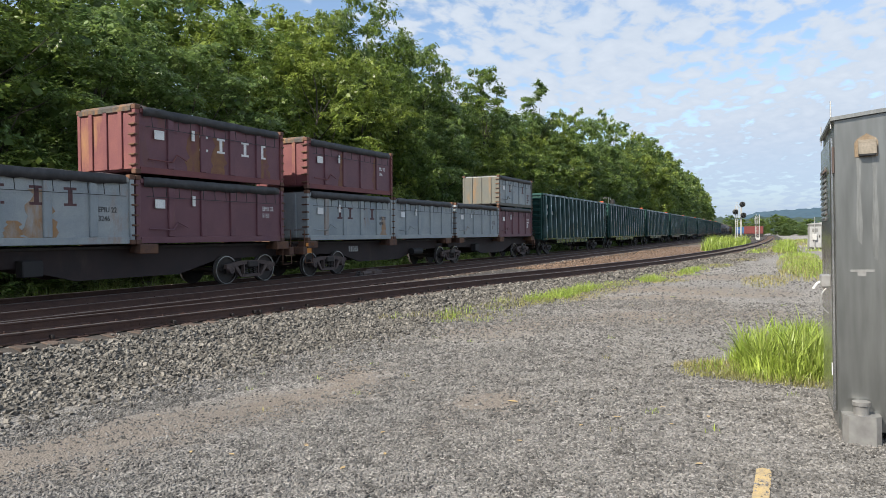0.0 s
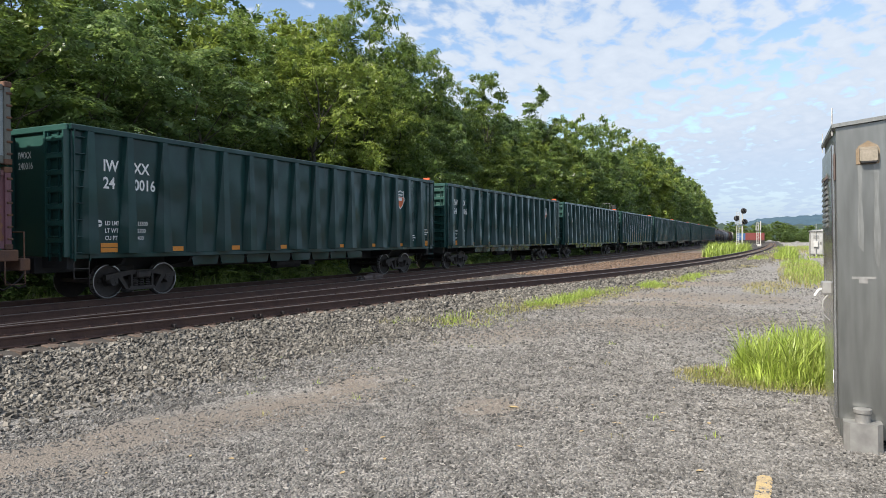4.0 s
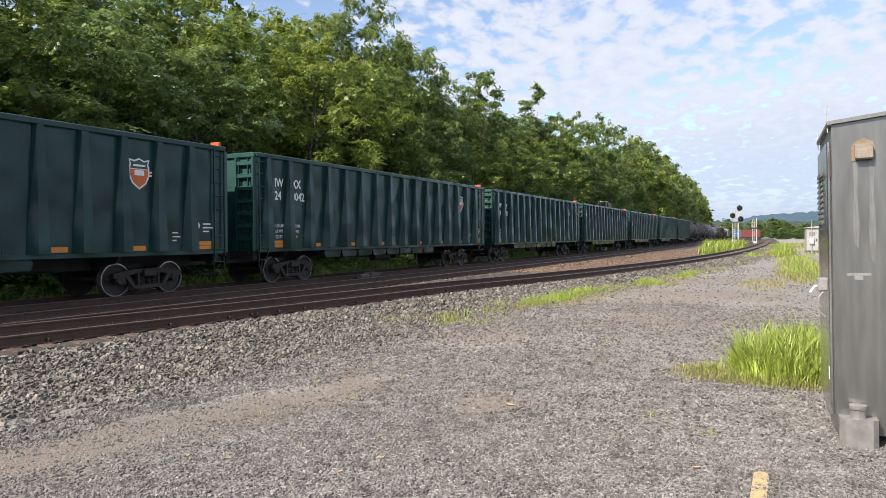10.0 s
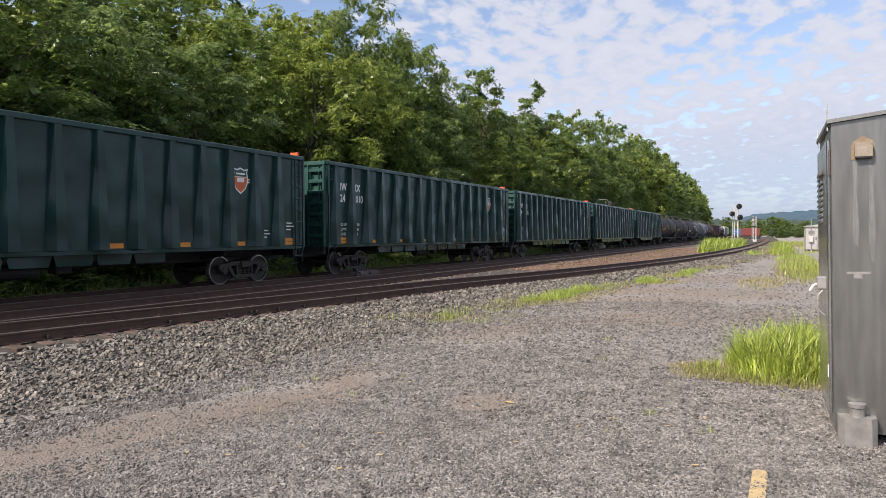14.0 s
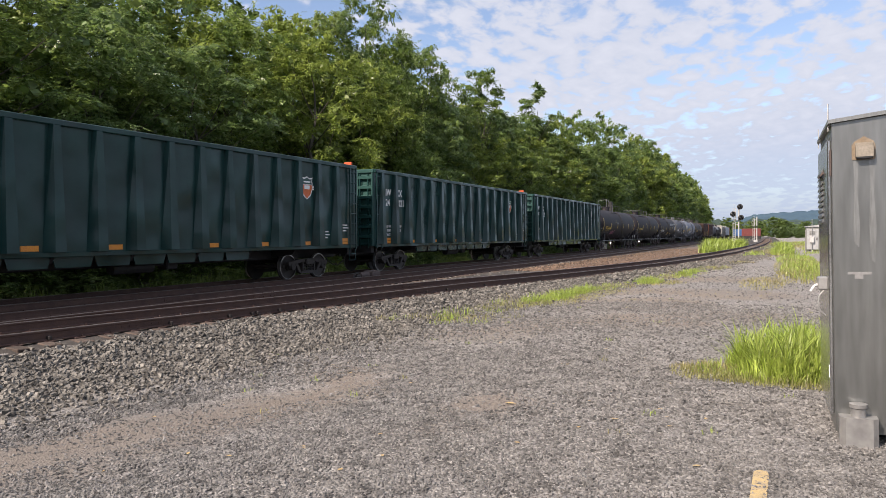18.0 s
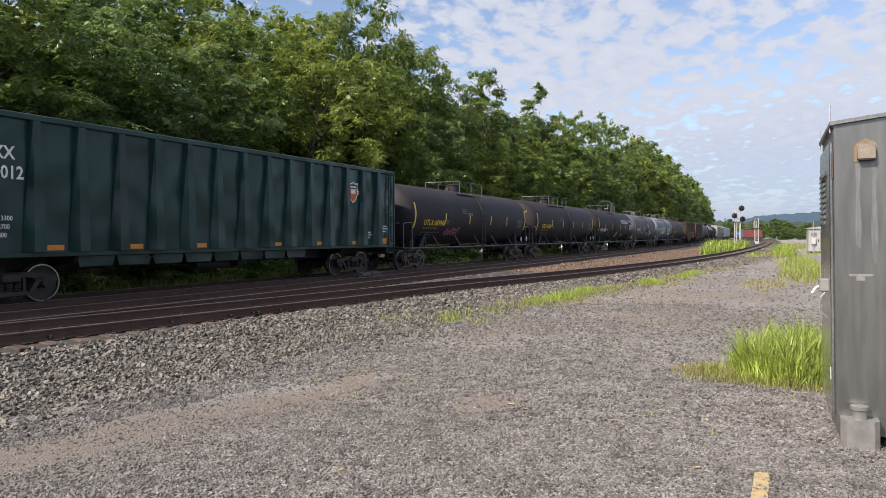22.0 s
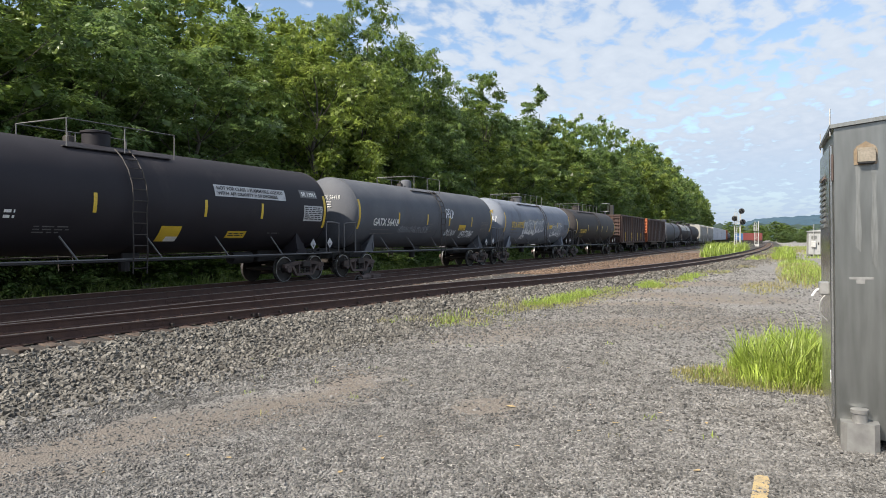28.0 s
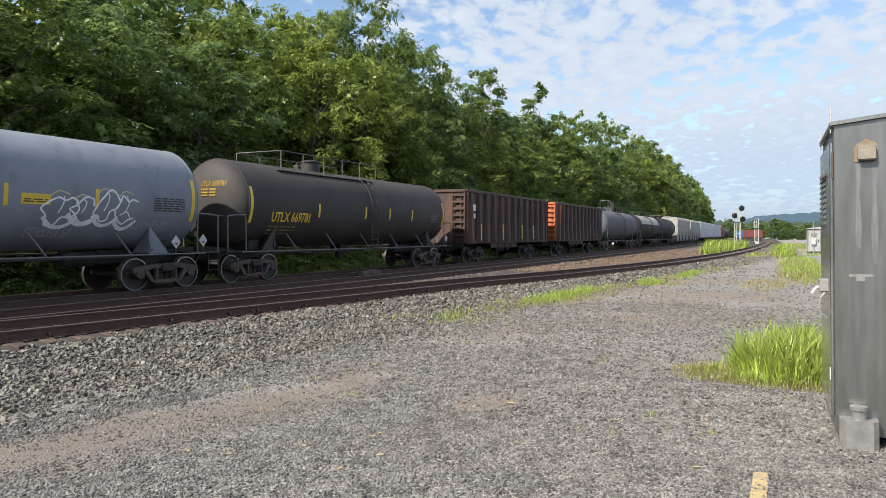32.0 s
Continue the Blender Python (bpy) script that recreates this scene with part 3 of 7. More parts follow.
M["ground"] = ground_material()
XS = steps((-900, -120, 6), (-120, -40, 8), (-40, -19, 12), (-19, -11, 24), (-11, -5, 40), (-5, 3, 40), (3, 40, 16), (40, 900, 8))
YS = steps((-300, -40, 6), (-40, 0, 16), (0, 16, 90), (16, 40, 70), (40, 120, 60), (120, 400, 40), (400, 2200, 12))
ground = new("ground", grid_mesh("ground", XS, YS, M["ground"]))
tagged(ground, "grey gravel lot and ballasted track bed", "ground", kind="structure")

# Fouled brown fines; the shade in gaps between stones is put into this colour.
M["fines"] = material("ballast_fines_gap_shade", (0.030, 0.026, 0.023), (0.055, 0.047, 0.040), 1.5, 0.95, bump=0.8, fine=45)


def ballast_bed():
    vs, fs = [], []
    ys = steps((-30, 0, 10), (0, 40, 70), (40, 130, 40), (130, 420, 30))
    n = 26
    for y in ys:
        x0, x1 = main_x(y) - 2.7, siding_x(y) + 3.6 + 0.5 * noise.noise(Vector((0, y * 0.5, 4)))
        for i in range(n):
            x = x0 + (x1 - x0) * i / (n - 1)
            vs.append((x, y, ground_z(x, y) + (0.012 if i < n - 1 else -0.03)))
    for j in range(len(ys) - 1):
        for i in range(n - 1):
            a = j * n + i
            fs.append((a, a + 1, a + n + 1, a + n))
    tagged(new("ballast_bed", raw_mesh("ballast_bed", vs, fs, M["fines"], True)), "brown ballast fines under the tracks, darkened for shade between stones", "ballast", kind="structure")


ballast_bed()
M["tan_ballast"] = material("tan_brown_gravel", (0.115, 0.083, 0.062), (0.165, 0.120, 0.087), 0.8, 0.95, bump=1.0, fine=14, dirt=(0.13, 0.105, 0.085), dirt_amount=0.35)


def tan_strip():
    """Sandy brown gravel between the second track and the diverging siding."""
    vs, fs = [], []
    ys = steps((30, 60, 36), (60, 150, 30))
    for y in ys:
        a, b = second_x(y) + 1.5, siding_x(y) - 1.45
        k = smooth01((y - 30) / 10)
        for i in range(9):
            x = a + (b - a) * (0.5 + (i / 8 - 0.5) * k)
            vs.append((x, y, ground_z(x, y) + 0.03 - 0.05 * (abs(i / 4 - 1) ** 4) + 0.012 * noise.noise(Vector((x * 3, y * 3, 0)))))
    for j in range(len(ys) - 1):
        fs += [(j * 9 + i, j * 9 + i + 1, j * 9 + i + 10, j * 9 + i + 9) for i in range(8)]
    tagged(new("gravel_strip", raw_mesh("gravel_strip", vs, fs, M["tan_ballast"], True)), "sandy brown gravel between the tracks", "gravel", kind="structure")


tan_strip()

# ---- tracks ----
RAIL_PROFILE = ((-0.075, -0.18), (0.075, -0.18), (0.075, -0.168), (0.012, -0.145), (0.012, -0.045), (0.034, -0.036), (0.034, -0.012),
                (-0.034, -0.012), (-0.034, -0.036), (-0.012, -0.045), (-0.012, -0.145), (-0.075, -0.168))
HEAD_PROFILE = ((-0.034, -0.012), (0.034, -0.012), (0.034, -0.004), (0.028, 0.0), (-0.028, 0.0), (-0.034, -0.004))


def sweep(prof, path):
    """A closed outline carried along a path of (x, y), upright."""
    vs, fs, k = [], [], len(prof)
    for i, (x, y) in enumerate(path):
        x0, y0 = path[max(0, i - 1)]
        x1, y1 = path[min(len(path) - 1, i + 1)]
        l = math.hypot(x1 - x0, y1 - y0)
        nx, ny = (y1 - y0) / l, -(x1 - x0) / l
        vs += [(x + nx * p, y + ny * p, q) for p, q in prof]
    for i in range(len(path) - 1):
        for j in range(k):
            a, b = i * k + j, i * k + (j + 1) % k
            fs.append((a, b, b + k, a + k))
    fs.append(tuple(range(k)))
    fs.append(tuple((len(path) - 1) * k + k - 1 - i for i in range(k)))
    return vs, fs


def rail_path(centre, side, y0, y1):
    out, y = [], y0
    while y < y1:
        d = (centre(y + 0.5) - centre(y - 0.5))
        out.append((centre(y) + side * 0.7525, y - d * side * 0.7525))
        y += 1.5 if -10 < y < 60 else 6
    return out


tie_mesh = Shape().box((-1.30, -0.115, -0.175), (1.30, 0.115, 0.0), 0.012).mesh("tie", M["tie"])
plate_mesh = Shape().box((-0.14, -0.09, 0.0), (0.14, 0.09, 0.022), 0.004).box((-0.10, -0.07, 0.022), (-0.075, -0.04, 0.055)).box((0.075, 0.04, 0.022), (0.10, 0.07, 0.055)).mesh("tie_plate", M["rail"])
bar_mesh = Shape().box((-0.028, -0.45, -0.145), (0.028, 0.45, -0.05), 0.008)
for q in range(6):
    bar_mesh.tube((-0.045, -0.38 + 0.152 * q, -0.098), (0.045, -0.38 + 0.152 * q, -0.098), 0.018, 6)
bar_mesh = bar_mesh.mesh("joint_bar", M["rail"])
anchor_mesh = Shape().box((-0.06, -0.03, -0.175), (0.06, 0.03, -0.10), 0.01).mesh("rail_anchor", M["wheel_steel"])


def track(name, centre, y0, y1, label, near):
    t = empty(name, Matrix(), label, "railway track", "tracks", "structure")
    for side in (-1, 1):
        path = rail_path(centre, side, y0, y1)
        r = piece("rail", raw_mesh("rail", *sweep(RAIL_PROFILE, path), M["rail"]), t)
        piece("rail_head", raw_mesh("rail_head", *sweep(HEAD_PROFILE, path), M["rail_top"]), r)
    y, n = near[0], 0
    while y < near[1]:
        dx = centre(y + 0.5) - centre(y - 0.5)
        a = -math.atan(dx) + random.uniform(-0.015, 0.015)
        at = Matrix.Translation((centre(y) + random.uniform(-0.05, 0.05), y, BED + 0.005 + random.uniform(-0.008, 0.008))) @ Matrix.Rotation(a, 4, "Z")
        piece("tie", tie_mesh, t, at)
        for side in (-1, 1):
            piece("tie_plate", plate_mesh, t, Matrix.Translation((centre(y) + side * 0.7525, y, BED + 0.0)) @ Matrix.Rotation(a, 4, "Z"))
        y += 0.52 + random.uniform(-0.03, 0.03)
        n += 1
    far = Shape()
    while y < y1:
        far.box((centre(y) - 1.3, y - 0.115, BED - 0.17), (centre(y) + 1.3, y + 0.115, BED + 0.008))
        y += 0.52
    if far.v:
        piece("far_tie", raw_mesh("far_tie", far.v, far.f, M["tie"]), t, kind="stuff")
    return t


siding = track("siding_track", siding_x, -30, 290, "rusty siding track on wooden ties, curving off", (2, 46))
second = track("second_track", second_x, -30, 420, "rusty second track beside the main line", (3, 45))
mainline = track("main_track", main_x, -60, 620, "main line track under the moving train", (4, 30))
for tr, centre, spots in ((siding, siding_x, ((1, 8.9), (1, 17.2), (-1, 19.6), (1, 30.0))), (second, second_x, ((1, 14.6), (-1, 12.9), (1, 24.0)))):
    for side, y in spots:
        piece("joint_bar", bar_mesh, tr, Matrix.Translation((centre(y) + side * 0.7525, y, 0)) @ Matrix.Rotation(-math.atan(centre(y + .5) - centre(y - .5)), 4, "Z"))
for y in (7.2, 9.5, 10.9, 11.5, 11.65, 12.3, 13.1, 15.0, 18.2, 19.3, 21.5):
    piece("rail_anchor", anchor_mesh, siding, Matrix.Translation((siding_x(y) + 0.80, y, 0)))


def switch_machine(x, y):
    """A low point motor on the tie ends, with its rods."""
    w = empty("switch_machine", Matrix.Translation((x, y, BED)), "weathered grey-brown switch machine between the tracks", "switch machine")
    part("base_plate", Shape().box((-0.35, -0.95, 0.0), (0.35, 0.95, 0.03), 0.006), M["iron"], w)
    part("gearbox", Shape().box((-0.22, 0.30, 0.03), (0.24, 0.90, 0.30), 0.03), M["truck_brown"], w)
    part("cover", Shape().slab("x", [(0.33, 0.30), (0.87, 0.30), (0.80, 0.34), (0.40, 0.34)], -0.2, 0.22), M["truck_brown"], w)
    part("motor", Shape().tube((0.02, -0.30, 0.18), (0.02, 0.30, 0.18), 0.12, 12), M["truck_brown"], w)
    part("crank", Shape().box((-0.06, -0.62, 0.03), (0.14, -0.34, 0.22), 0.03).tube((0.04, -0.48, 0.2), (0.04, -0.48, 0.32), 0.05, 8), M["iron"], w)
    part("lever", Shape().pipe([(0.05, -0.5, 0.28), (0.1, -0.72, 0.30), (0.12, -0.9, 0.12)], 0.025), M["iron"], w)
    for q in (-0.45, 0.1):
        part("throw_rod", Shape().tube((0.2, q, 0.05), (2.0, q, 0.05), 0.022, 6), M["iron"], w)


switch_machine(-15.5, 23.0)


# ---- loose stone ----
def rock_cloud(name, spots, mat, label, category):
    """Many small stones: each a chipped, turned block with its own proportions."""
    base = np.array([(x, y, z) for x in (-0.72, 0.72) for y in (-0.72, 0.72) for z in (-0.68, 0.68)], float)
    tri = np.array([(0, 1, 3), (0, 3, 2), (4, 6, 7), (4, 7, 5), (0, 4, 5), (0, 5, 1), (2, 3, 7), (2, 7, 6), (0, 2, 6), (0, 6, 4), (1, 5, 7), (1, 7, 3)])
    rng = np.random.default_rng(5)
    n = len(spots)
    p = np.array(spots)
    v = base[None] * (0.6 + 0.6 * rng.random((n, 8, 1))) * (0.65 + 0.75 * rng.random((n, 1, 3)))
    v += rng.normal(0, 0.17, (n, 8, 3))
    a, b, c = rng.random((3, n)) * 6.283
    ca, sa, cb, sb = np.cos(a), np.sin(a), np.cos(b * 0.5), np.sin(b * 0.5)
    x = v[..., 0] * ca[:, None] - v[..., 1] * sa[:, None]
    y = v[..., 0] * sa[:, None] + v[..., 1] * ca[:, None]
    y2 = y * cb[:, None] - v[..., 2] * sb[:, None]
    z2 = y * sb[:, None] + v[..., 2] * cb[:, None]
    v = np.stack([x, y2, z2 * 0.88], -1) * p[:, 3][:, None, None] + p[:, None, :3]
    me = bpy.data.meshes.new(name)
    f = (tri[None] + 8 * np.arange(n)[:, None, None]).reshape(-1, 3)
    me.from_pydata(v.reshape(-1, 3).tolist(), [], f.tolist())
    me.materials.append(mat)
    return tagged(new(name, me), label, category, kind="stuff")


def ballast_spots():
    out = []
    rnd = random.Random(3)
    for y0, y1, per, size in ((2, 14, 500, 0.0345), (14, 26, 170, 0.043), (26, 60, 34, 0.055), (60, 130, 8, 0.08)):
        for _ in range(int((y1 - y0) * 4.4 * per)):
            y = rnd.uniform(y0, y1)
            o = (3.3 if y < 12 else 2.5) * rnd.random() + abs(rnd.gauss(0, 0.75))
            x = siding_x(y) + (1.22 if y < 8 else 1.08) + o
            s = size * rnd.uniform(0.55, 1.35) * (1 - 0.10 * o)
            out.append((x, y, ground_z(x, y) + s * rnd.uniform(-0.2, 1.3), s))
    for y0, y1, per, size in ((3, 16, 70, 0.035), (16, 40, 30, 0.045), (40, 110, 7, 0.07)):
        for _ in range(int((y1 - y0) * 8 * per)):
            y = rnd.uniform(y0, y1)
            x = rnd.uniform(main_x(y) - 2.5, siding_x(y) + 1.0)
            if y > 36 and second_x(y) + 1.45 < x < siding_x(y) - 1.45:
                continue
            s = size * rnd.uniform(0.55, 1.25)
            out.append((x, y, BED - 0.03 + s * rnd.uniform(-0.2, 0.3), s))
    return out


def gravel_spots():
    out = []
    rnd = random.Random(4)
    for y0, y1, per, size in ((2.2, 6, 2300, 0.0085), (6, 10, 950, 0.0115), (10, 18, 330, 0.015), (18, 40, 22, 0.022)):
        for _ in range(int((y1 - y0) * 8 * per)):
            y = rnd.uniform(y0, y1)
            x = rnd.uniform(-7.0, 1.0)
            bare = abs(x - (-6.05 + 0.19 * (y - 2.2)) + 0.5 * noise.noise(Vector((x * 0.9, y * 0.9, 6)))) < 0.42 and y < 7.6 or math.hypot(x + 2.8, y - 6.35) < 0.35
            if bare and rnd.random() < 0.82:
                continue
            if x > siding_x(y) + 3.2 and (noise.noise(Vector((x * 0.5, y * 0.5, 0))) > -0.35 * rnd.random() or rnd.random() < 0.45):
                s = size * rnd.uniform(0.5, 1.5) * (1 + 1.2 * math.exp(-(x - siding_x(y) - 3.0) / 1.6))
                out.append((x, y, ground_z(x, y) + s * 0.2, s))
    return out


rock_cloud("ballast_stones", ballast_spots(), M["stone"], "grey crushed stone ballast along the tracks", "ballast")
def strip_spots():
    rnd = random.Random(9)
    out = []
    for _ in range(5200):
        y = 32 + 54 * rnd.random() ** 1.5
        a, b = second_x(y) + 1.5, siding_x(y) - 1.4
        s = rnd.uniform(0.025, 0.06)
        x = rnd.uniform(a, b)
        out.append((x, y, ground_z(x, y) + 0.03 + s * 0.2, s))
    return out


rock_cloud("brown_stones", strip_spots(), M["brown_stone"], "rusty brown stones between the tracks", "ballast")
rock_cloud("gravel", gravel_spots(), M["pebble"], "loose pale gravel strewn over the lot", "gravel")


# ---- grass and weeds ----
def blades(name, spots, mat, label, category, seed=1):
    """Bent, tapering blades: (x, y, z, height, lean, width) each."""
    rng = np.random.default_rng(seed)
    p = np.array(spots)
    n = len(p)
    a = rng.random(n) * 6.283
    w = p[:, 5]
    h, lean = p[:, 3], p[:, 4]
    dx, dy = np.cos(a), np.sin(a)
    sx, sy = -dy, dx
    v = np.zeros((n, 7, 3))
    for i, (t, wid) in enumerate(((0, 1), (0.45, 0.85), (0.8, 0.5))):
        cx, cy, cz = p[:, 0] + dx * lean * t * t, p[:, 1] + dy * lean * t * t, p[:, 2] + h * (t - 0.18 * t * t * lean / np.maximum(h, 0.01))
        v[:, 2 * i] = np.stack([cx - sx * w * wid, cy - sy * w * wid, cz], -1)
        v[:, 2 * i + 1] = np.stack([cx + sx * w * wid, cy + sy * w * wid, cz], -1)
    v[:, 6] = np.stack([p[:, 0] + dx * lean, p[:, 1] + dy * lean, p[:, 2] + h * (1 - 0.18 * lean / np.maximum(h, 0.01))], -1)
    f = []
    for i in range(n):
        o = 7 * i
        f += [(o, o + 1, o + 3, o + 2), (o + 2, o + 3, o + 5, o + 4), (o + 4, o + 5, o + 6)]
    me = bpy.data.meshes.new(name)
    me.from_pydata(v.reshape(-1, 3).tolist(), [], f)
    me.materials.append(mat)
    return tagged(new(name, me), label, category, kind="stuff")


def tuft(rnd, out, cx, cy, rx, ry, n, h0, h1, w=0.006, turn=0.0):
    c, s = math.cos(turn), math.sin(turn)
    for _ in range(n):
        r, t = math.sqrt(rnd.random()), rnd.random() * 6.283
        u, q = rx * r * math.cos(t), ry * r * math.sin(t)
        x, y = cx + c * u - s * q, cy + s * u + c * q
        h = rnd.uniform(h0, h1) * (1.15 - 0.6 * r * r)
        out.append((x, y, ground_z(x, y) - 0.01, h, h * (0.15 + 1.0 * rnd.random() ** 1.4), w * rnd.uniform(0.6, 1.3)))


def lay_grass():
    rnd = random.Random(8)
    lush, dry, weeds = [], [], []
    # the tall clump beside the bungalow
    for cx, cy, rx, ry, n, h0, h1 in ((0.02, 9.3, 0.62, 0.55, 900, 0.25, 0.62), (0.3, 9.7, 0.6, 0.6, 800, 0.25, 0.66), (-0.3, 9.7, 0.5, 0.5, 500, 0.18, 0.5), (0.2, 10.6, 0.9, 1.0, 1300, 0.22, 0.62), (-0.15, 8.85, 0.5, 0.3, 420, 0.12, 0.36)):
        tuft(rnd, lush, cx, cy, rx, ry, n, h0, h1, 0.0085)
    for _ in range(16):                 # leaning bunches with long drooping blades
        tuft(rnd, lush, rnd.uniform(-0.55, 0.6), rnd.uniform(8.85, 10.6), 0.10, 0.10, 46, 0.3, 0.72, 0.009)
    tuft(rnd, lush, -0.7, 9.1, 0.45, 0.4, 260, 0.06, 0.22, 0.006)
    tuft(rnd, dry, -0.80, 9.0, 0.6, 0.6, 1500, 0.03, 0.15, 0.004)
    tuft(rnd, dry, -0.1, 8.6, 0.9, 0.26, 1100, 0.03, 0.15, 0.004)
    tuft(rnd, dry, 0.0, 9.6, 0.7, 0.9, 70, 0.6, 0.95, 0.0022)
    # patches farther along the lot
    for cx, cy, rx, ry, n, a, b in ((0.55, 37, 1.1, 9, 2600, 0.12, 0.42), (0.2, 50, 1.2, 9, 1500, 0.12, 0.4), (-0.75, 64, 0.9, 5, 1100, 0.5, 1.4)):
        tuft(rnd, lush, cx, cy, rx, ry, n, a, b, 0.009 if cy < 60 else 0.014)
    tuft(rnd, dry, 0.4, 40, 1.3, 12, 1500, 0.1, 0.4, 0.009)
    tuft(rnd, dry, -0.9, 26, 0.8, 3.5, 700, 0.05, 0.16, 0.010)
    tuft(rnd, dry, 0.3, 31, 1.0, 5, 500, 0.1, 0.35, 0.012)
    for _ in range(70):                 # rough growth beyond the bungalow and round the yard
        y = rnd.uniform(55, 150)
        x = siding_x(y) + rnd.uniform(3.2, 9.5) * (0.5 + 0.5 * rnd.random())
        tuft(rnd, lush if rnd.random() < 0.6 else dry, x, y, 0.9, 2.2, 70, 0.1, 0.5, 0.022)
    tuft(rnd, lush, -4.2, 32, 0.4, 3.0, 420, 0.12, 0.32, 0.012)
    # the strip at the toe of the ballast
    for y in (14.6, 18.4, 19.3, 20.2, 21.3, 22.5, 26.0, 27.2):
        x = siding_x(y) + 4.3 + rnd.uniform(-0.4, 0.4)
        tuft(rnd, lush, x, y, 0.5, 0.7, 60 if y < 16 else 420, 0.10, 0.34, 0.006)
        tuft(rnd, dry, x + 0.5, y - 0.5, 0.9, 1.1, 420, 0.03, 0.13, 0.007)
    for y in (16.5, 17.5, 24, 30, 37, 44):
        tuft(rnd, dry, siding_x(y) + 4.2, y, 0.8, 1.2, 320, 0.05, 0.2, 0.007)
    for _ in range(60):
        x, y = rnd.uniform(-7.5, 0.5), rnd.uniform(5.0, 24)
        if x > siding_x(y) + 2.6:
            tuft(rnd, lush if rnd.random() < 0.5 else dry, x, y, 0.09, 0.09, 14, 0.02, 0.09, 0.004)
    # tall weeds between the tracks by the signals
    for _ in range(75):
        y = rnd.uniform(67, 118)
        x = siding_x(y) - 1.4 - rnd.random() * (0.3 + (y - 64) * 0.1)
        tuft(rnd, weeds, x, y, 0.7, 1.4, 42, 0.6, 1.6, 0.035)
    # scattered growth along the toe of the ballast, and weeds in the cess behind the train
    for _ in range(90):
        y = 13 + 26 * rnd.random() ** 1.2
        x = siding_x(y) + 4.0 + rnd.gauss(0, 0.55)
        tuft(rnd, lush if rnd.random() < 0.55 else dry, x, y, 0.28, 0.35, 45, 0.04, 0.22, 0.006)
    cess = []
    for _ in range(190):
        y = 3 + 62 * rnd.random()
        tuft(rnd, cess, main_x(y) - 3.0 - 1.7 * rnd.random(), y, 0.35, 0.5, 42, 0.25, 0.85, 0.014)
    blades("cess_weeds", cess, M["weed"], "rank green weeds along the far side of the main line", "weeds", 4)
    blades("grass", lush, M["grass"], "lush green grass growing through the gravel", "grass", 1)
    blades("dry_grass", dry, M["grass_dry"], "yellowed thin grass at the edge of the gravel", "grass", 2)
    blades("tall_weeds", weeds, M["grass"], "tall bright green weeds between the tracks", "weeds", 3)


lay_grass()


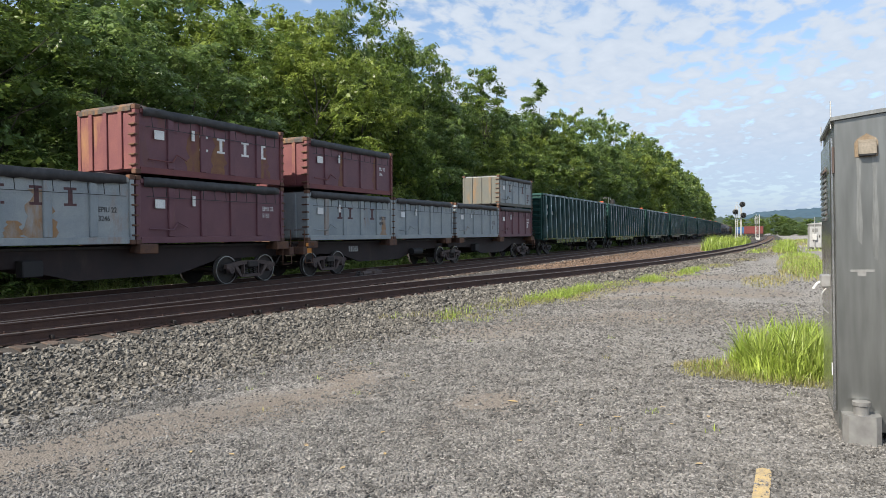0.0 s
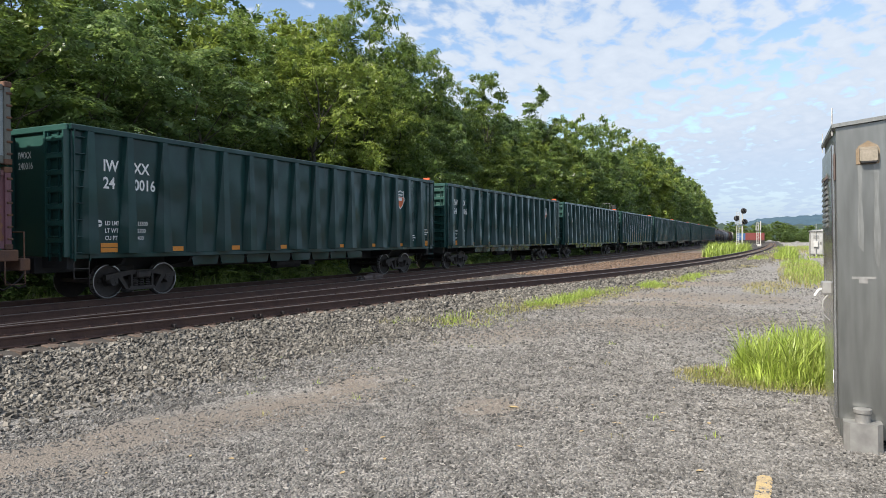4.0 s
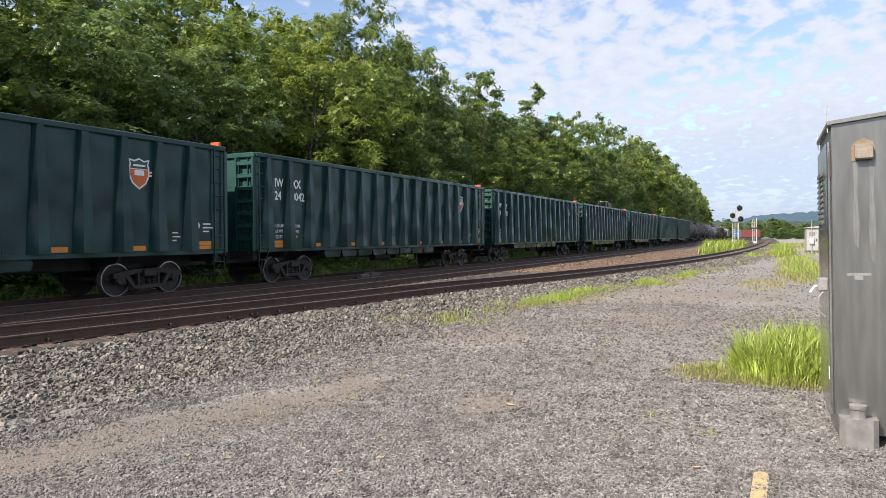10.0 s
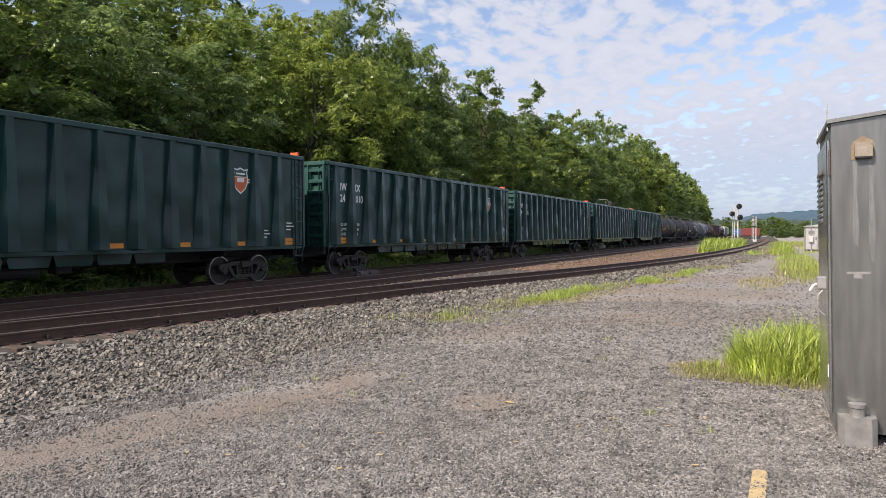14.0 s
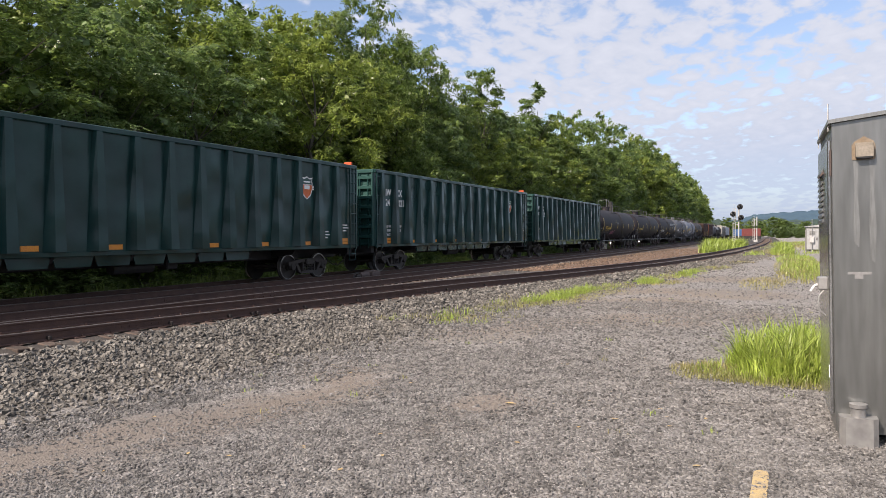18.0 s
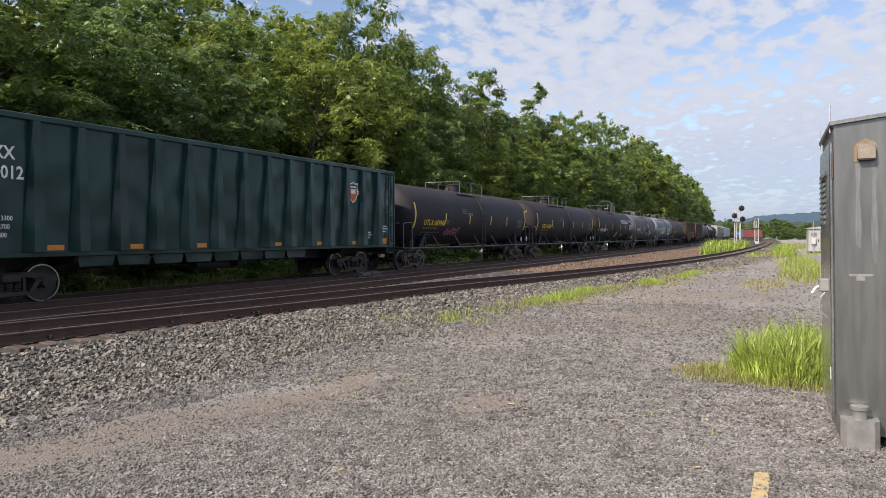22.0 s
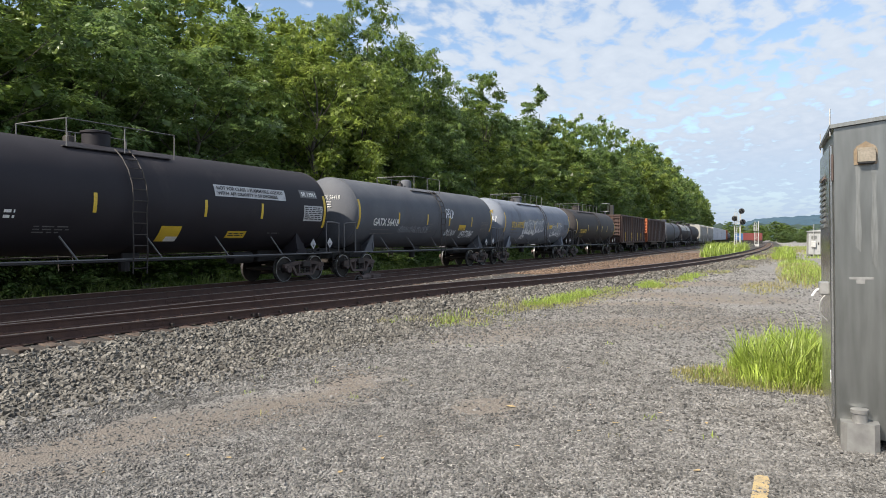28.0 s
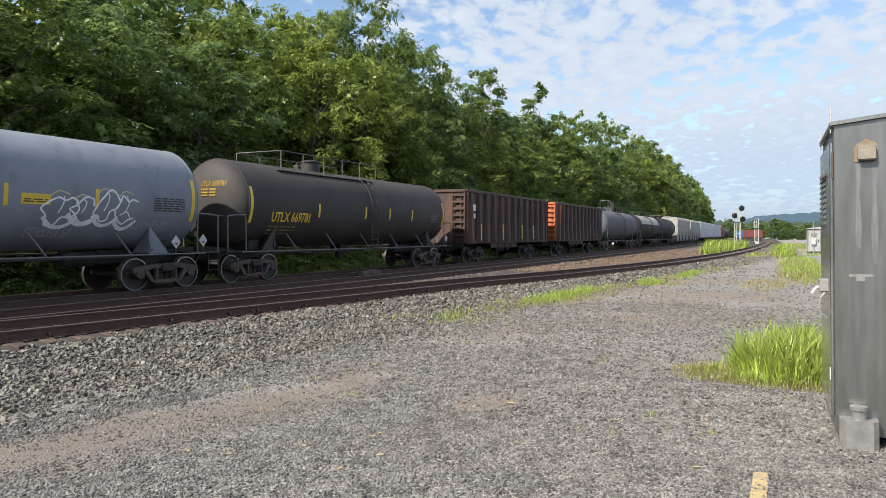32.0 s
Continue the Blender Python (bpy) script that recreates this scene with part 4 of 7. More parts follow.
# ---- trees ----
def crown(rng, puffs, leaf, count, droop=0.3):
    """Leafy sprays laid over many puffs like shingles, each spray a fan of small folded leaves."""
    C, T, N, B, S = [], [], [], [], []
    total = sum(p[3] ** 2 for p in puffs)
    per = 14
    for (cx, cy, cz, r, sq) in puffs:
        k = int(count * r * r / total / per) + 2
        d = rng.normal(size=(k, 3))
        d[:, 2] = np.where(rng.random(k) < 0.72, np.abs(d[:, 2]), d[:, 2])
        d /= np.linalg.norm(d, axis=1)[:, None]
        out = rng.random(k) < 0.14                       # shoots that break the outline
        rad = r * np.where(out, 1.0 + 0.45 * rng.random(k), 0.72 + 0.30 * rng.random(k))
        c = d * rad[:, None] * np.array([1, 1, sq]) + (cx, cy, cz)
        t = d * np.array([1, 1, 0.25]) + rng.normal(0, 0.25, (k, 3)) - np.array([0, 0, droop])
        t /= np.linalg.norm(t, axis=1)[:, None]
        n = d * 0.85 + np.array([0, 0, 0.55]) + rng.normal(0, 0.14, (k, 3))
        n -= t * np.sum(n * t, 1)[:, None]
        n /= np.linalg.norm(n, axis=1)[:, None]
        b = np.cross(n, t)
        C.append(c)
        T.append(t)
        N.append(n)
        B.append(b)
        S.append(leaf * (0.75 + 0.5 * rng.random(k)))
    C, T, N, B, S = (np.concatenate(q) for q in (C, T, N, B, S))
    m = len(C)
    u = np.linspace(-0.55, 1.0, per)[None] + rng.normal(0, 0.06, (m, per))
    side = np.where(np.arange(per) % 2, 1.0, -1.0)[None] * (0.25 + 0.55 * rng.random((m, per))) * (1.1 - 0.6 * u)
    reach = (S * 3.6)[:, None]
    p = C[:, None] + T[:, None] * (u * reach)[..., None] + B[:, None] * (side * reach * 0.62)[..., None]
    p += N[:, None] * ((-0.22 * u * u - 0.10 * np.abs(side) + rng.normal(0, 0.06, (m, per))) * reach)[..., None]
    w = T[:, None] * 0.7 + B[:, None] * side[..., None] + rng.normal(0, 0.25, (m, per, 3))
    w /= np.linalg.norm(w, axis=2)[..., None]
    nn = N[:, None] + rng.normal(0, 0.22, (m, per, 3))
    q = np.cross(nn, w)
    q /= np.linalg.norm(q, axis=2)[..., None]
    nn = np.cross(w, q)
    s = (S[:, None] * (0.7 + 0.6 * rng.random((m, per))))[..., None]
    V = np.stack([p + w * s, p + q * s * 0.5 - nn * s * 0.16, p - w * s * 0.85, p - q * s * 0.5 - nn * s * 0.16], 2).reshape(-1, 3)
    k = 4 * np.arange(len(V) // 4)
    V, F = [V], [np.stack([k, k + 1, k + 2, k, k + 2, k + 3], -1).reshape(-1, 3)]
    # close inner foliage: broad leaves packed in the heart of each puff
    base = len(V[0])
    for (cx, cy, cz, r, sq) in puffs:
        n = int(4 + 16 * r * r * (0.1 / leaf))
        d = rng.normal(size=(n, 3))
        d /= np.linalg.norm(d, axis=1)[:, None]
        c = d * (r * (0.30 + 0.38 * rng.random(n)))[:, None] * np.array([1, 1, sq]) + (cx, cy, cz)
        w = rng.normal(size=(n, 3))
        w /= np.linalg.norm(w, axis=1)[:, None]
        q = np.cross(d + rng.normal(0, 0.4, (n, 3)), w)
        q /= np.linalg.norm(q, axis=1)[:, None]
        z = (leaf * (1.4 + 1.2 * rng.random(n)))[:, None]
        V.append(np.stack([c + w * z, c + q * z * 0.75, c - w * z, c - q * z * 0.75], 1).reshape(-1, 3))
        k = base + 4 * np.arange(n)
        F.append(np.stack([k, k + 1, k + 2, k, k + 2, k + 3], -1).reshape(-1, 3))
        base += 4 * n
    return np.concatenate(V), np.concatenate(F)


def make_tree(seed, height, spread, low, mat, count, leaf, label, lobes=38, gap=0.0, peak=0.45, droop=0.3, flat=0.8):
    """A tapered trunk with limbs that carry leafy puffs; peak: the height of the widest part; gap: bare stretches."""
    rng = np.random.default_rng(seed)
    ob = empty("tree", Matrix(), label, "tree", "lineside trees")
    tr = Shape()
    pts = [Vector((0, 0, -0.6))]
    for i in range(1, 8):
        pts.append(Vector((rng.normal(0, 0.25), rng.normal(0, 0.25), height * 0.84 * i / 7)))
    r0 = 0.014 * height
    for i in range(7):
        tr.tube(pts[i], pts[i + 1], r0 * (1 - i / 7.5), 7, r0 * (1 - (i + 1) / 7.5))
    puffs = []
    for i in range(lobes):
        f = low + (1 - low) * ((i + rng.random()) / lobes)
        if gap and rng.random() < gap and f < 0.9:
            continue
        q = (f - low) / (1 - low)
        wide = spread * (q / peak if q < peak else max(0.0, 1 - ((q - peak) / (1 - peak)) ** 2.2)) ** (0.35 if q < peak else 0.6)
        a = i * 2.399 + rng.normal(0, 0.5)
        d = wide * (0.6 + 0.45 * rng.random())
        r = 0.34 * spread * (0.55 + 0.8 * rng.random()) * (1.1 - 0.5 * q)
        c = Vector((d * math.cos(a), d * math.sin(a), height * f - r * 0.5))
        puffs.append((c.x, c.y, c.z, r, flat))
        for _ in range(4):
            e = rng.normal(size=3) * r * 0.85
            puffs.append((c.x + e[0], c.y + e[1], c.z + e[2] * 0.6, r * (0.32 + 0.34 * rng.random()), flat))
        k = min(6, max(0, int(7 * (height * f - 0.16 * height) / (height * 0.84))))
        if d > 0.6 and f < 0.85:
            mid = (pts[k] + c) * 0.5 + Vector((0, 0, -0.25))
            tr.tube(pts[k], mid, r0 * 0.2, 5, r0 * 0.13, caps=False)
            tr.tube(mid, c, r0 * 0.13, 5, r0 * 0.04, caps=False)
    for z in (0.25, 0.5, 0.75):                          # the leafy middle, round the trunk
        puffs.append((0, 0, height * (low + (1 - low) * z) * 0.95, 0.42 * spread * (1.2 - 0.6 * z), 1.5))
    piece("trunk", tr.mesh("trunk", M["bark"], True), ob)
    v, f = crown(rng, puffs, leaf, count, droop)
    piece("crown", raw_mesh("crown", v.tolist(), f.tolist(), mat), ob)
    return ob


def plant(ob, x, y, s, tall=1.0, wide=None):
    z = ground_z(x, y)
    c = copy_thing(ob, Matrix.Translation((x, y, z)) @ Matrix.Rotation(plant.rnd.random() * 6.283, 4, "Z"))
    k = wide or s
    c.scale = (k, k * plant.rnd.uniform(0.9, 1.1), s * tall)
    return c


plant.rnd = random.Random(21)


def woods():
    G, B, D = M["leaf"], M["leaf_bright"], M["leaf_dark"]
    near = [make_tree(11, 18, 4.4, 0.03, G, 40000, 0.098, "tall broadleaf tree, dense green crown down to the ground"),
            make_tree(12, 18, 4.2, 0.04, B, 40000, 0.095, "broadleaf tree with sunlight put into its yellow-green leaf colour", peak=0.5, lobes=44),
            make_tree(13, 18, 4.8, 0.03, D, 40000, 0.092, "dark green broadleaf tree with layered feathery sprays", peak=0.4, lobes=46, droop=0.55, flat=0.6),
            make_tree(15, 18, 4.8, 0.03, G, 36000, 0.10, "broad rounded broadleaf tree at the line's edge", lobes=44, peak=0.5)]
    mid = [make_tree(31, 18, 4.4, 0.03, G, 15000, 0.135, "rounded green broadleaf tree beside the line", lobes=40),
           make_tree(32, 18, 4.2, 0.03, D, 15000, 0.135, "dark broadleaf tree in the depth of the wood", lobes=40, peak=0.55),
           make_tree(33, 18, 4.2, 0.05, B, 15000, 0.13, "yellow-green broadleaf tree, its leaf colour paler for sunlight", lobes=40, peak=0.5)]
    tall = [make_tree(14, 20, 3.0, 0.15, G, 15000, 0.12, "slender tall broadleaf tree with gaps in its crown", lobes=40, gap=0.2, peak=0.6),
            make_tree(18, 20, 2.6, 0.10, D, 15000, 0.12, "slender ivy-clad tree with an open top", lobes=36, gap=0.2, peak=0.35)]
    far = [make_tree(21, 18, 4.4, 0.03, G, 6000, 0.21, "broadleaf tree farther along the line"),
           make_tree(22, 18, 4.2, 0.03, D, 6000, 0.21, "dark broadleaf tree farther along the line", peak=0.55),
           make_tree(23, 18, 4.0, 0.06, B, 6000, 0.21, "light green broadleaf tree farther along the line", peak=0.5)]
    bush = [make_tree(16, 5.5, 2.4, 0.02, D, 3500, 0.085, "bushy green sapling beside the track", lobes=24),
            make_tree(17, 5.0, 2.6, 0.02, G, 3500, 0.085, "dense green bush beside the track", lobes=24)]
    rnd = plant.rnd

    def stand(k, y, off, tall_m, wide):
        plant(k, main_x(y) + off, y, tall_m / 18, wide=wide)

    # the edge of the wood: (pattern, along, out from the line, height, width)
    for k, y, off, h, w in ((2, 8.5, -8.4, 12.6, 0.85), (0, 13.5, -7.8, 12.4, 0.85), (2, 18.5, -8.8, 12.0, 0.9), (2, 23.5, -8.4, 11.4, 0.9), (0, 28.5, -11.0, 14.0, 0.8),
                            (1, 33.0, -8.6, 15.4, 0.85), (1, 39.5, -9.6, 14.5, 0.8), (0, 43.5, -8.8, 14.6, 0.7), (2, 49.0, -8.4, 12.0, 0.75), (1, 54.5, -7.8, 10.6, 0.66),
                            (1, 60.0, -7.7, 11.2, 0.66), (3, 65.5, -7.9, 11.6, 0.7)):
        stand(near[k], y, off, h, w)
    for k, y, off, h, w in ((2, 71.0, -7.9, 12.6, 0.7), (0, 77.5, -8.2, 13.5, 0.75), (2, 84.0, -8.0, 12.5, 0.8), (1, 92.0, -8.4, 14.5, 0.85), (0, 100.0, -8.2, 14.0, 0.9), (1, 109.0, -8.6, 16.0, 0.95)):
        stand(mid[k], y, off, h, w)
    # the trees that make the skyline
    for k, y, off, h, w in ((1, 36.0, -14.0, 17.0, 0.9), (2, 42.0, -14.2, 19.0, 0.95), (0, 46.5, -13.6, 22.5, 0.95), (3, 48.0, -11.5, 18.6, 0.8), (2, 53.0, -12.0, 18.8, 0.7), (0, 57.5, -11.6, 17.6, 0.62)):
        stand(near[k], y, off, h, w)
    for k, y, off, h, w in ((0, 56.5, -15.5, 17.0, 0.9), (1, 68.0, -10.5, 15.2, 0.75), (1, 74.0, -11.5, 16.0, 0.8), (2, 87.0, -10.8, 16.8, 0.75), (0, 92.5, -11.0, 18.6, 0.8), (0, 101.0, -11.4, 20.0, 0.9), (1, 110.0, -11.8, 20.4, 0.9),
                            (0, 118.0, -11.4, 21.4, 0.95), (1, 129.0, -11.0, 21.4, 1.0), (2, 141.0, -10.6, 20.5, 0.95), (0, 152.0, -11.0, 22.0, 1.05), (1, 168.0, -11.4, 23.2, 1.1)):
        stand(mid[k], y, off, h * (0.98 if y < 80 else 1.02 if y < 115 else 1.07), w)
    for k, y, off, h in ((0, 62.5, -10.6, 18.4), (1, 64.5, -11.5, 16.5), (1, 80.0, -10.4, 20.2), (0, 82.5, -11.2, 16.5)):
        plant(tall[k], main_x(y) + off, y, h / 19.4, wide=0.95 if y < 70 else 1.1)
    y = -42.0
    while y < 330:                      # unseen trees added behind the view for shade and reflections, and beyond the near wood
        if y < 2:
            plant(rnd.choice(far), main_x(y) - 7.2 - rnd.random() * 3.2, y, rnd.uniform(0.62, 0.72), wide=rnd.uniform(0.7, 0.85))
        elif y > 114:
            plant(rnd.choice(far), main_x(y) - 7.4 - rnd.random() * 2.6, y, rnd.choice((0.72, 0.82, 0.95)) * rnd.uniform(0.95, 1.08), wide=rnd.uniform(0.75, 0.95))
        y += rnd.uniform(5.6, 7.8) * (1 + max(0, y) / 260)
    y = -42.0
    while y < 480:                      # second row
        k = rnd.choice(mid) if 4 < y < 75 else rnd.choice(far)
        h = rnd.uniform(14.5, 16.5) + 10.5 * smooth01((y - 100) / 110)
        stand(k, y, -12.5 - rnd.random() * 2.5, h, rnd.uniform(0.9, 1.1))
        y += rnd.uniform(5.2, 7.2) * (1 + max(0, y) / 200)
    y = -10.0
    while y < 560:                      # back row
        k = rnd.choice(mid[:2]) if 8 < y < 60 else rnd.choice(far)
        h = rnd.uniform(18.0, 19.5) - 1.5 * smooth01((y - 50) / 15) * (1 - smooth01((y - 90) / 30)) + 8.0 * smooth01((y - 120) / 120)
        stand(k, y, -18 - rnd.random() * 3, h, rnd.uniform(1.0, 1.2))
        y += rnd.uniform(6, 8.5) * (1 + max(0, y) / 200)
    y = 2.0
    while y < 150:                      # bushes by the ballast
        plant(bush[rnd.random() < 0.5], main_x(y) - 4.9 - rnd.random() * 1.2, y, rnd.uniform(0.26, 0.42), wide=rnd.uniform(0.5, 0.8))
        y += rnd.uniform(1.8, 3.0) * (1 + y / 90)
    for _ in range(16):                 # far trees across the yard
        x, y = rnd.uniform(-70, 22), rnd.uniform(470, 700)
        plant(rnd.choice(far), x, y, rnd.uniform(0.5, 0.85), wide=rnd.uniform(0.9, 1.5))
    for _ in range(14):                 # hedge at the end of the lot
        x, y = rnd.uniform(-6.5, 16), rnd.uniform(290, 350)
        plant(far[1], x, y, rnd.uniform(0.20, 0.30), wide=rnd.uniform(0.45, 0.7))
    for i, k in enumerate(near + mid + tall + far + bush):   # the patterns themselves join the wood
        yy = 12 + 7 * i if i < 7 else 150 + 17 * i
        xx = main_x(yy) - (15.5 if i < 7 else 13.5)
        k.matrix_basis = Matrix.Translation((xx, yy, ground_z(xx, yy))) @ Matrix.Diagonal((1, 1, 0.9, 1))


woods()

# ---- rolling stock: each car stands on z = 0 with its length along y; the end at minus y leads ----
WHEEL_R = 0.457
SPINNING = []            # wheelsets, keyed at the end


def wheel_meshes():
    face = Shape()
    for s in (-1, 1):
        prof = [(0.70, 0.10), (0.70, 0.16), (0.715, 0.34), (0.695, 0.385), (0.695, 0.487), (0.722, 0.487), (0.735, 0.462), (0.80, 0.455), (0.832, 0.447), (0.832, 0.395), (0.80, 0.385), (0.79, 0.30), (0.795, 0.14), (0.86, 0.125), (0.86, 0.08)]
        face.lathe("x", (0, 0, 0), [(s * a, r) for a, r in prof], 22)
        for k in range(3):
            t = 2.094 * k
            face.tube((s * 1.07, 0.045 * math.cos(t), 0.045 * math.sin(t)), (s * 1.10, 0.045 * math.cos(t), 0.045 * math.sin(t)), 0.016, 6)
    face.tube((-1.06, 0, 0), (1.06, 0, 0), 0.085, 10)
    rim = Shape().lathe("x", (0, 0, 0), [(0.740, 0.4635), (0.80, 0.4575), (0.834, 0.450), (0.8345, 0.425), (0.80, 0.42), (0.74, 0.43)], 24)
    return face.mesh("wheelset", M["wheel_steel"], True), rim.mesh("tread", M["tread"], True)


WHEEL, TREAD = wheel_meshes()


def side_frame(s, mat):
    sh = Shape()
    x0, x1 = (0.93, 1.06) if s > 0 else (-1.06, -0.93)
    top = [(-1.12, 0.50), (-1.12, 0.64), (-0.72, 0.70), (-0.45, 0.74), (0.45, 0.74), (0.72, 0.70), (1.12, 0.64), (1.12, 0.50), (0.66, 0.57), (0.40, 0.62), (-0.40, 0.62), (-0.66, 0.57)]
    sh.slab("x", top, x0, x1)
    sh.slab("x", [(-0.44, 0.20), (0.44, 0.20), (0.40, 0.30), (-0.40, 0.30)], x0, x1)
    for q in (-1, 1):
        sh.slab("x", [(q * 0.40, 0.20), (q * 0.52, 0.24), (q * 0.80, 0.60), (q * 0.64, 0.60)], x0, x1)
        sh.slab("x", [(q * 0.30, 0.28), (q * 0.36, 0.28), (q * 0.36, 0.64), (q * 0.30, 0.64)], x0, x1)
        sh.box((x0 - 0.01, q * 0.889 - 0.14, 0.40), (x1 + 0.01, q * 0.889 + 0.14, 0.62), 0.03)
    return sh.mesh("side_frame", mat)


SIDE_FRAMES = {(s, m): side_frame(s, M[m]) for s in (-1, 1) for m in ("truck_brown", "iron")}


def _spring():
    sh = Shape()
    for k in range(4):
        sh.lathe("z", (0, 0, 0.31 + 0.06 * k), [(0, 0.06), (0.02, 0.08), (0.045, 0.06)], 6)
    return sh.mesh("spring", M["iron"])


SPRING = _spring()
BOLSTER = Shape().box((-1.15, -0.22, 0.52), (1.15, 0.22, 0.72), 0.03).box((-0.35, -0.3, 0.66), (0.35, 0.3, 0.86), 0.03).box((-0.85, -1.2, 0.42), (0.85, -1.08, 0.54), 0.02).box((-0.85, 1.08, 0.42), (0.85, 1.2, 0.54), 0.02).mesh("bolster", M["iron"])
CAPS = {m: Shape().tube((0.9, 0, 0), (1.085, 0, 0), 0.115, 14).mesh("bearing", M[m], True) for m in ("truck_brown", "iron")}


def truck(parent, y, spin, tone="truck_brown"):
    t = piece("truck", BOLSTER, parent, Matrix.Translation((0, y, 0)), "cast steel freight truck")
    for s in (-1, 1):
        piece("side_frame", SIDE_FRAMES[s, tone], t)
    for y0 in (-0.2, 0.0, 0.2):
        piece("spring", SPRING, t, Matrix.Translation((1.0, y0, 0)))
    for q in (-1, 1):
        w = piece("wheelset", WHEEL, t, Matrix.Translation((0, q * 0.889, WHEEL_R)))
        for turn in (0, math.pi):
            at = Matrix.Translation((0, q * 0.889, WHEEL_R)) @ Matrix.Rotation(turn, 4, "Z")
            piece("tread", TREAD, t, at)
            piece("bearing", CAPS[tone], t, at)
        if spin:
            SPINNING.append((w, q * 0.889))
    return t


COUPLER = Shape().box((-0.09, -0.55, 0.80), (0.09, 0.75, 0.98), 0.02).slab("z", [(-0.16, -0.55), (0.02, -0.55), (0.16, -0.72), (0.12, -0.86), (0.02, -0.74), (-0.12, -0.72)], 0.74, 1.02)
COUPLER.pipe([(0.30, -0.1, 0.85), (0.32, -0.35, 0.55), (0.2, -0.6, 0.36), (0.1, -0.75, 0.42)], 0.025)
COUPLER = COUPLER.mesh("coupler", M["iron"])


def couplers(parent, half, reach=0.0):
    piece("coupler", COUPLER, parent, Matrix.Translation((0, -half - reach, 0)))
    piece("coupler", COUPLER, parent, Matrix.Translation((0, half + reach, 0)) @ Matrix.Rotation(math.pi, 4, "Z"))


def ladder(x, y, z0, z1, n, wide=0.42, r=0.014, along="y"):
    sh = Shape()
    off = (0, wide / 2, 0) if along == "y" else (wide / 2, 0, 0)
    out = (0.10, 0, 0) if along == "y" else (0, -0.10, 0)
    for s in (-1, 1):
        sh.box((x + s * off[0] - 0.02 + out[0] * 0.5, y + s * off[1] - 0.02 + out[1] * 0.5, z0), (x + s * off[0] + 0.02 + out[0] * 0.6, y + s * off[1] + 0.02 + out[1] * 0.4, z1))
    for i in range(n):
        z = z0 + (z1 - z0) * (i + 0.5) / n
        sh.tube((x - off[0] + out[0] * 0.6, y - off[1] + out[1] * 0.6, z), (x + off[0] + out[0] * 0.6, y + off[1] + out[1] * 0.6, z), r, 5)
    return sh


# ---- gondolas ----
GL, GH0, GH1, GW = 18.55, 1.15, 4.38, 1.50       # body length, sill, top, half width to the panel


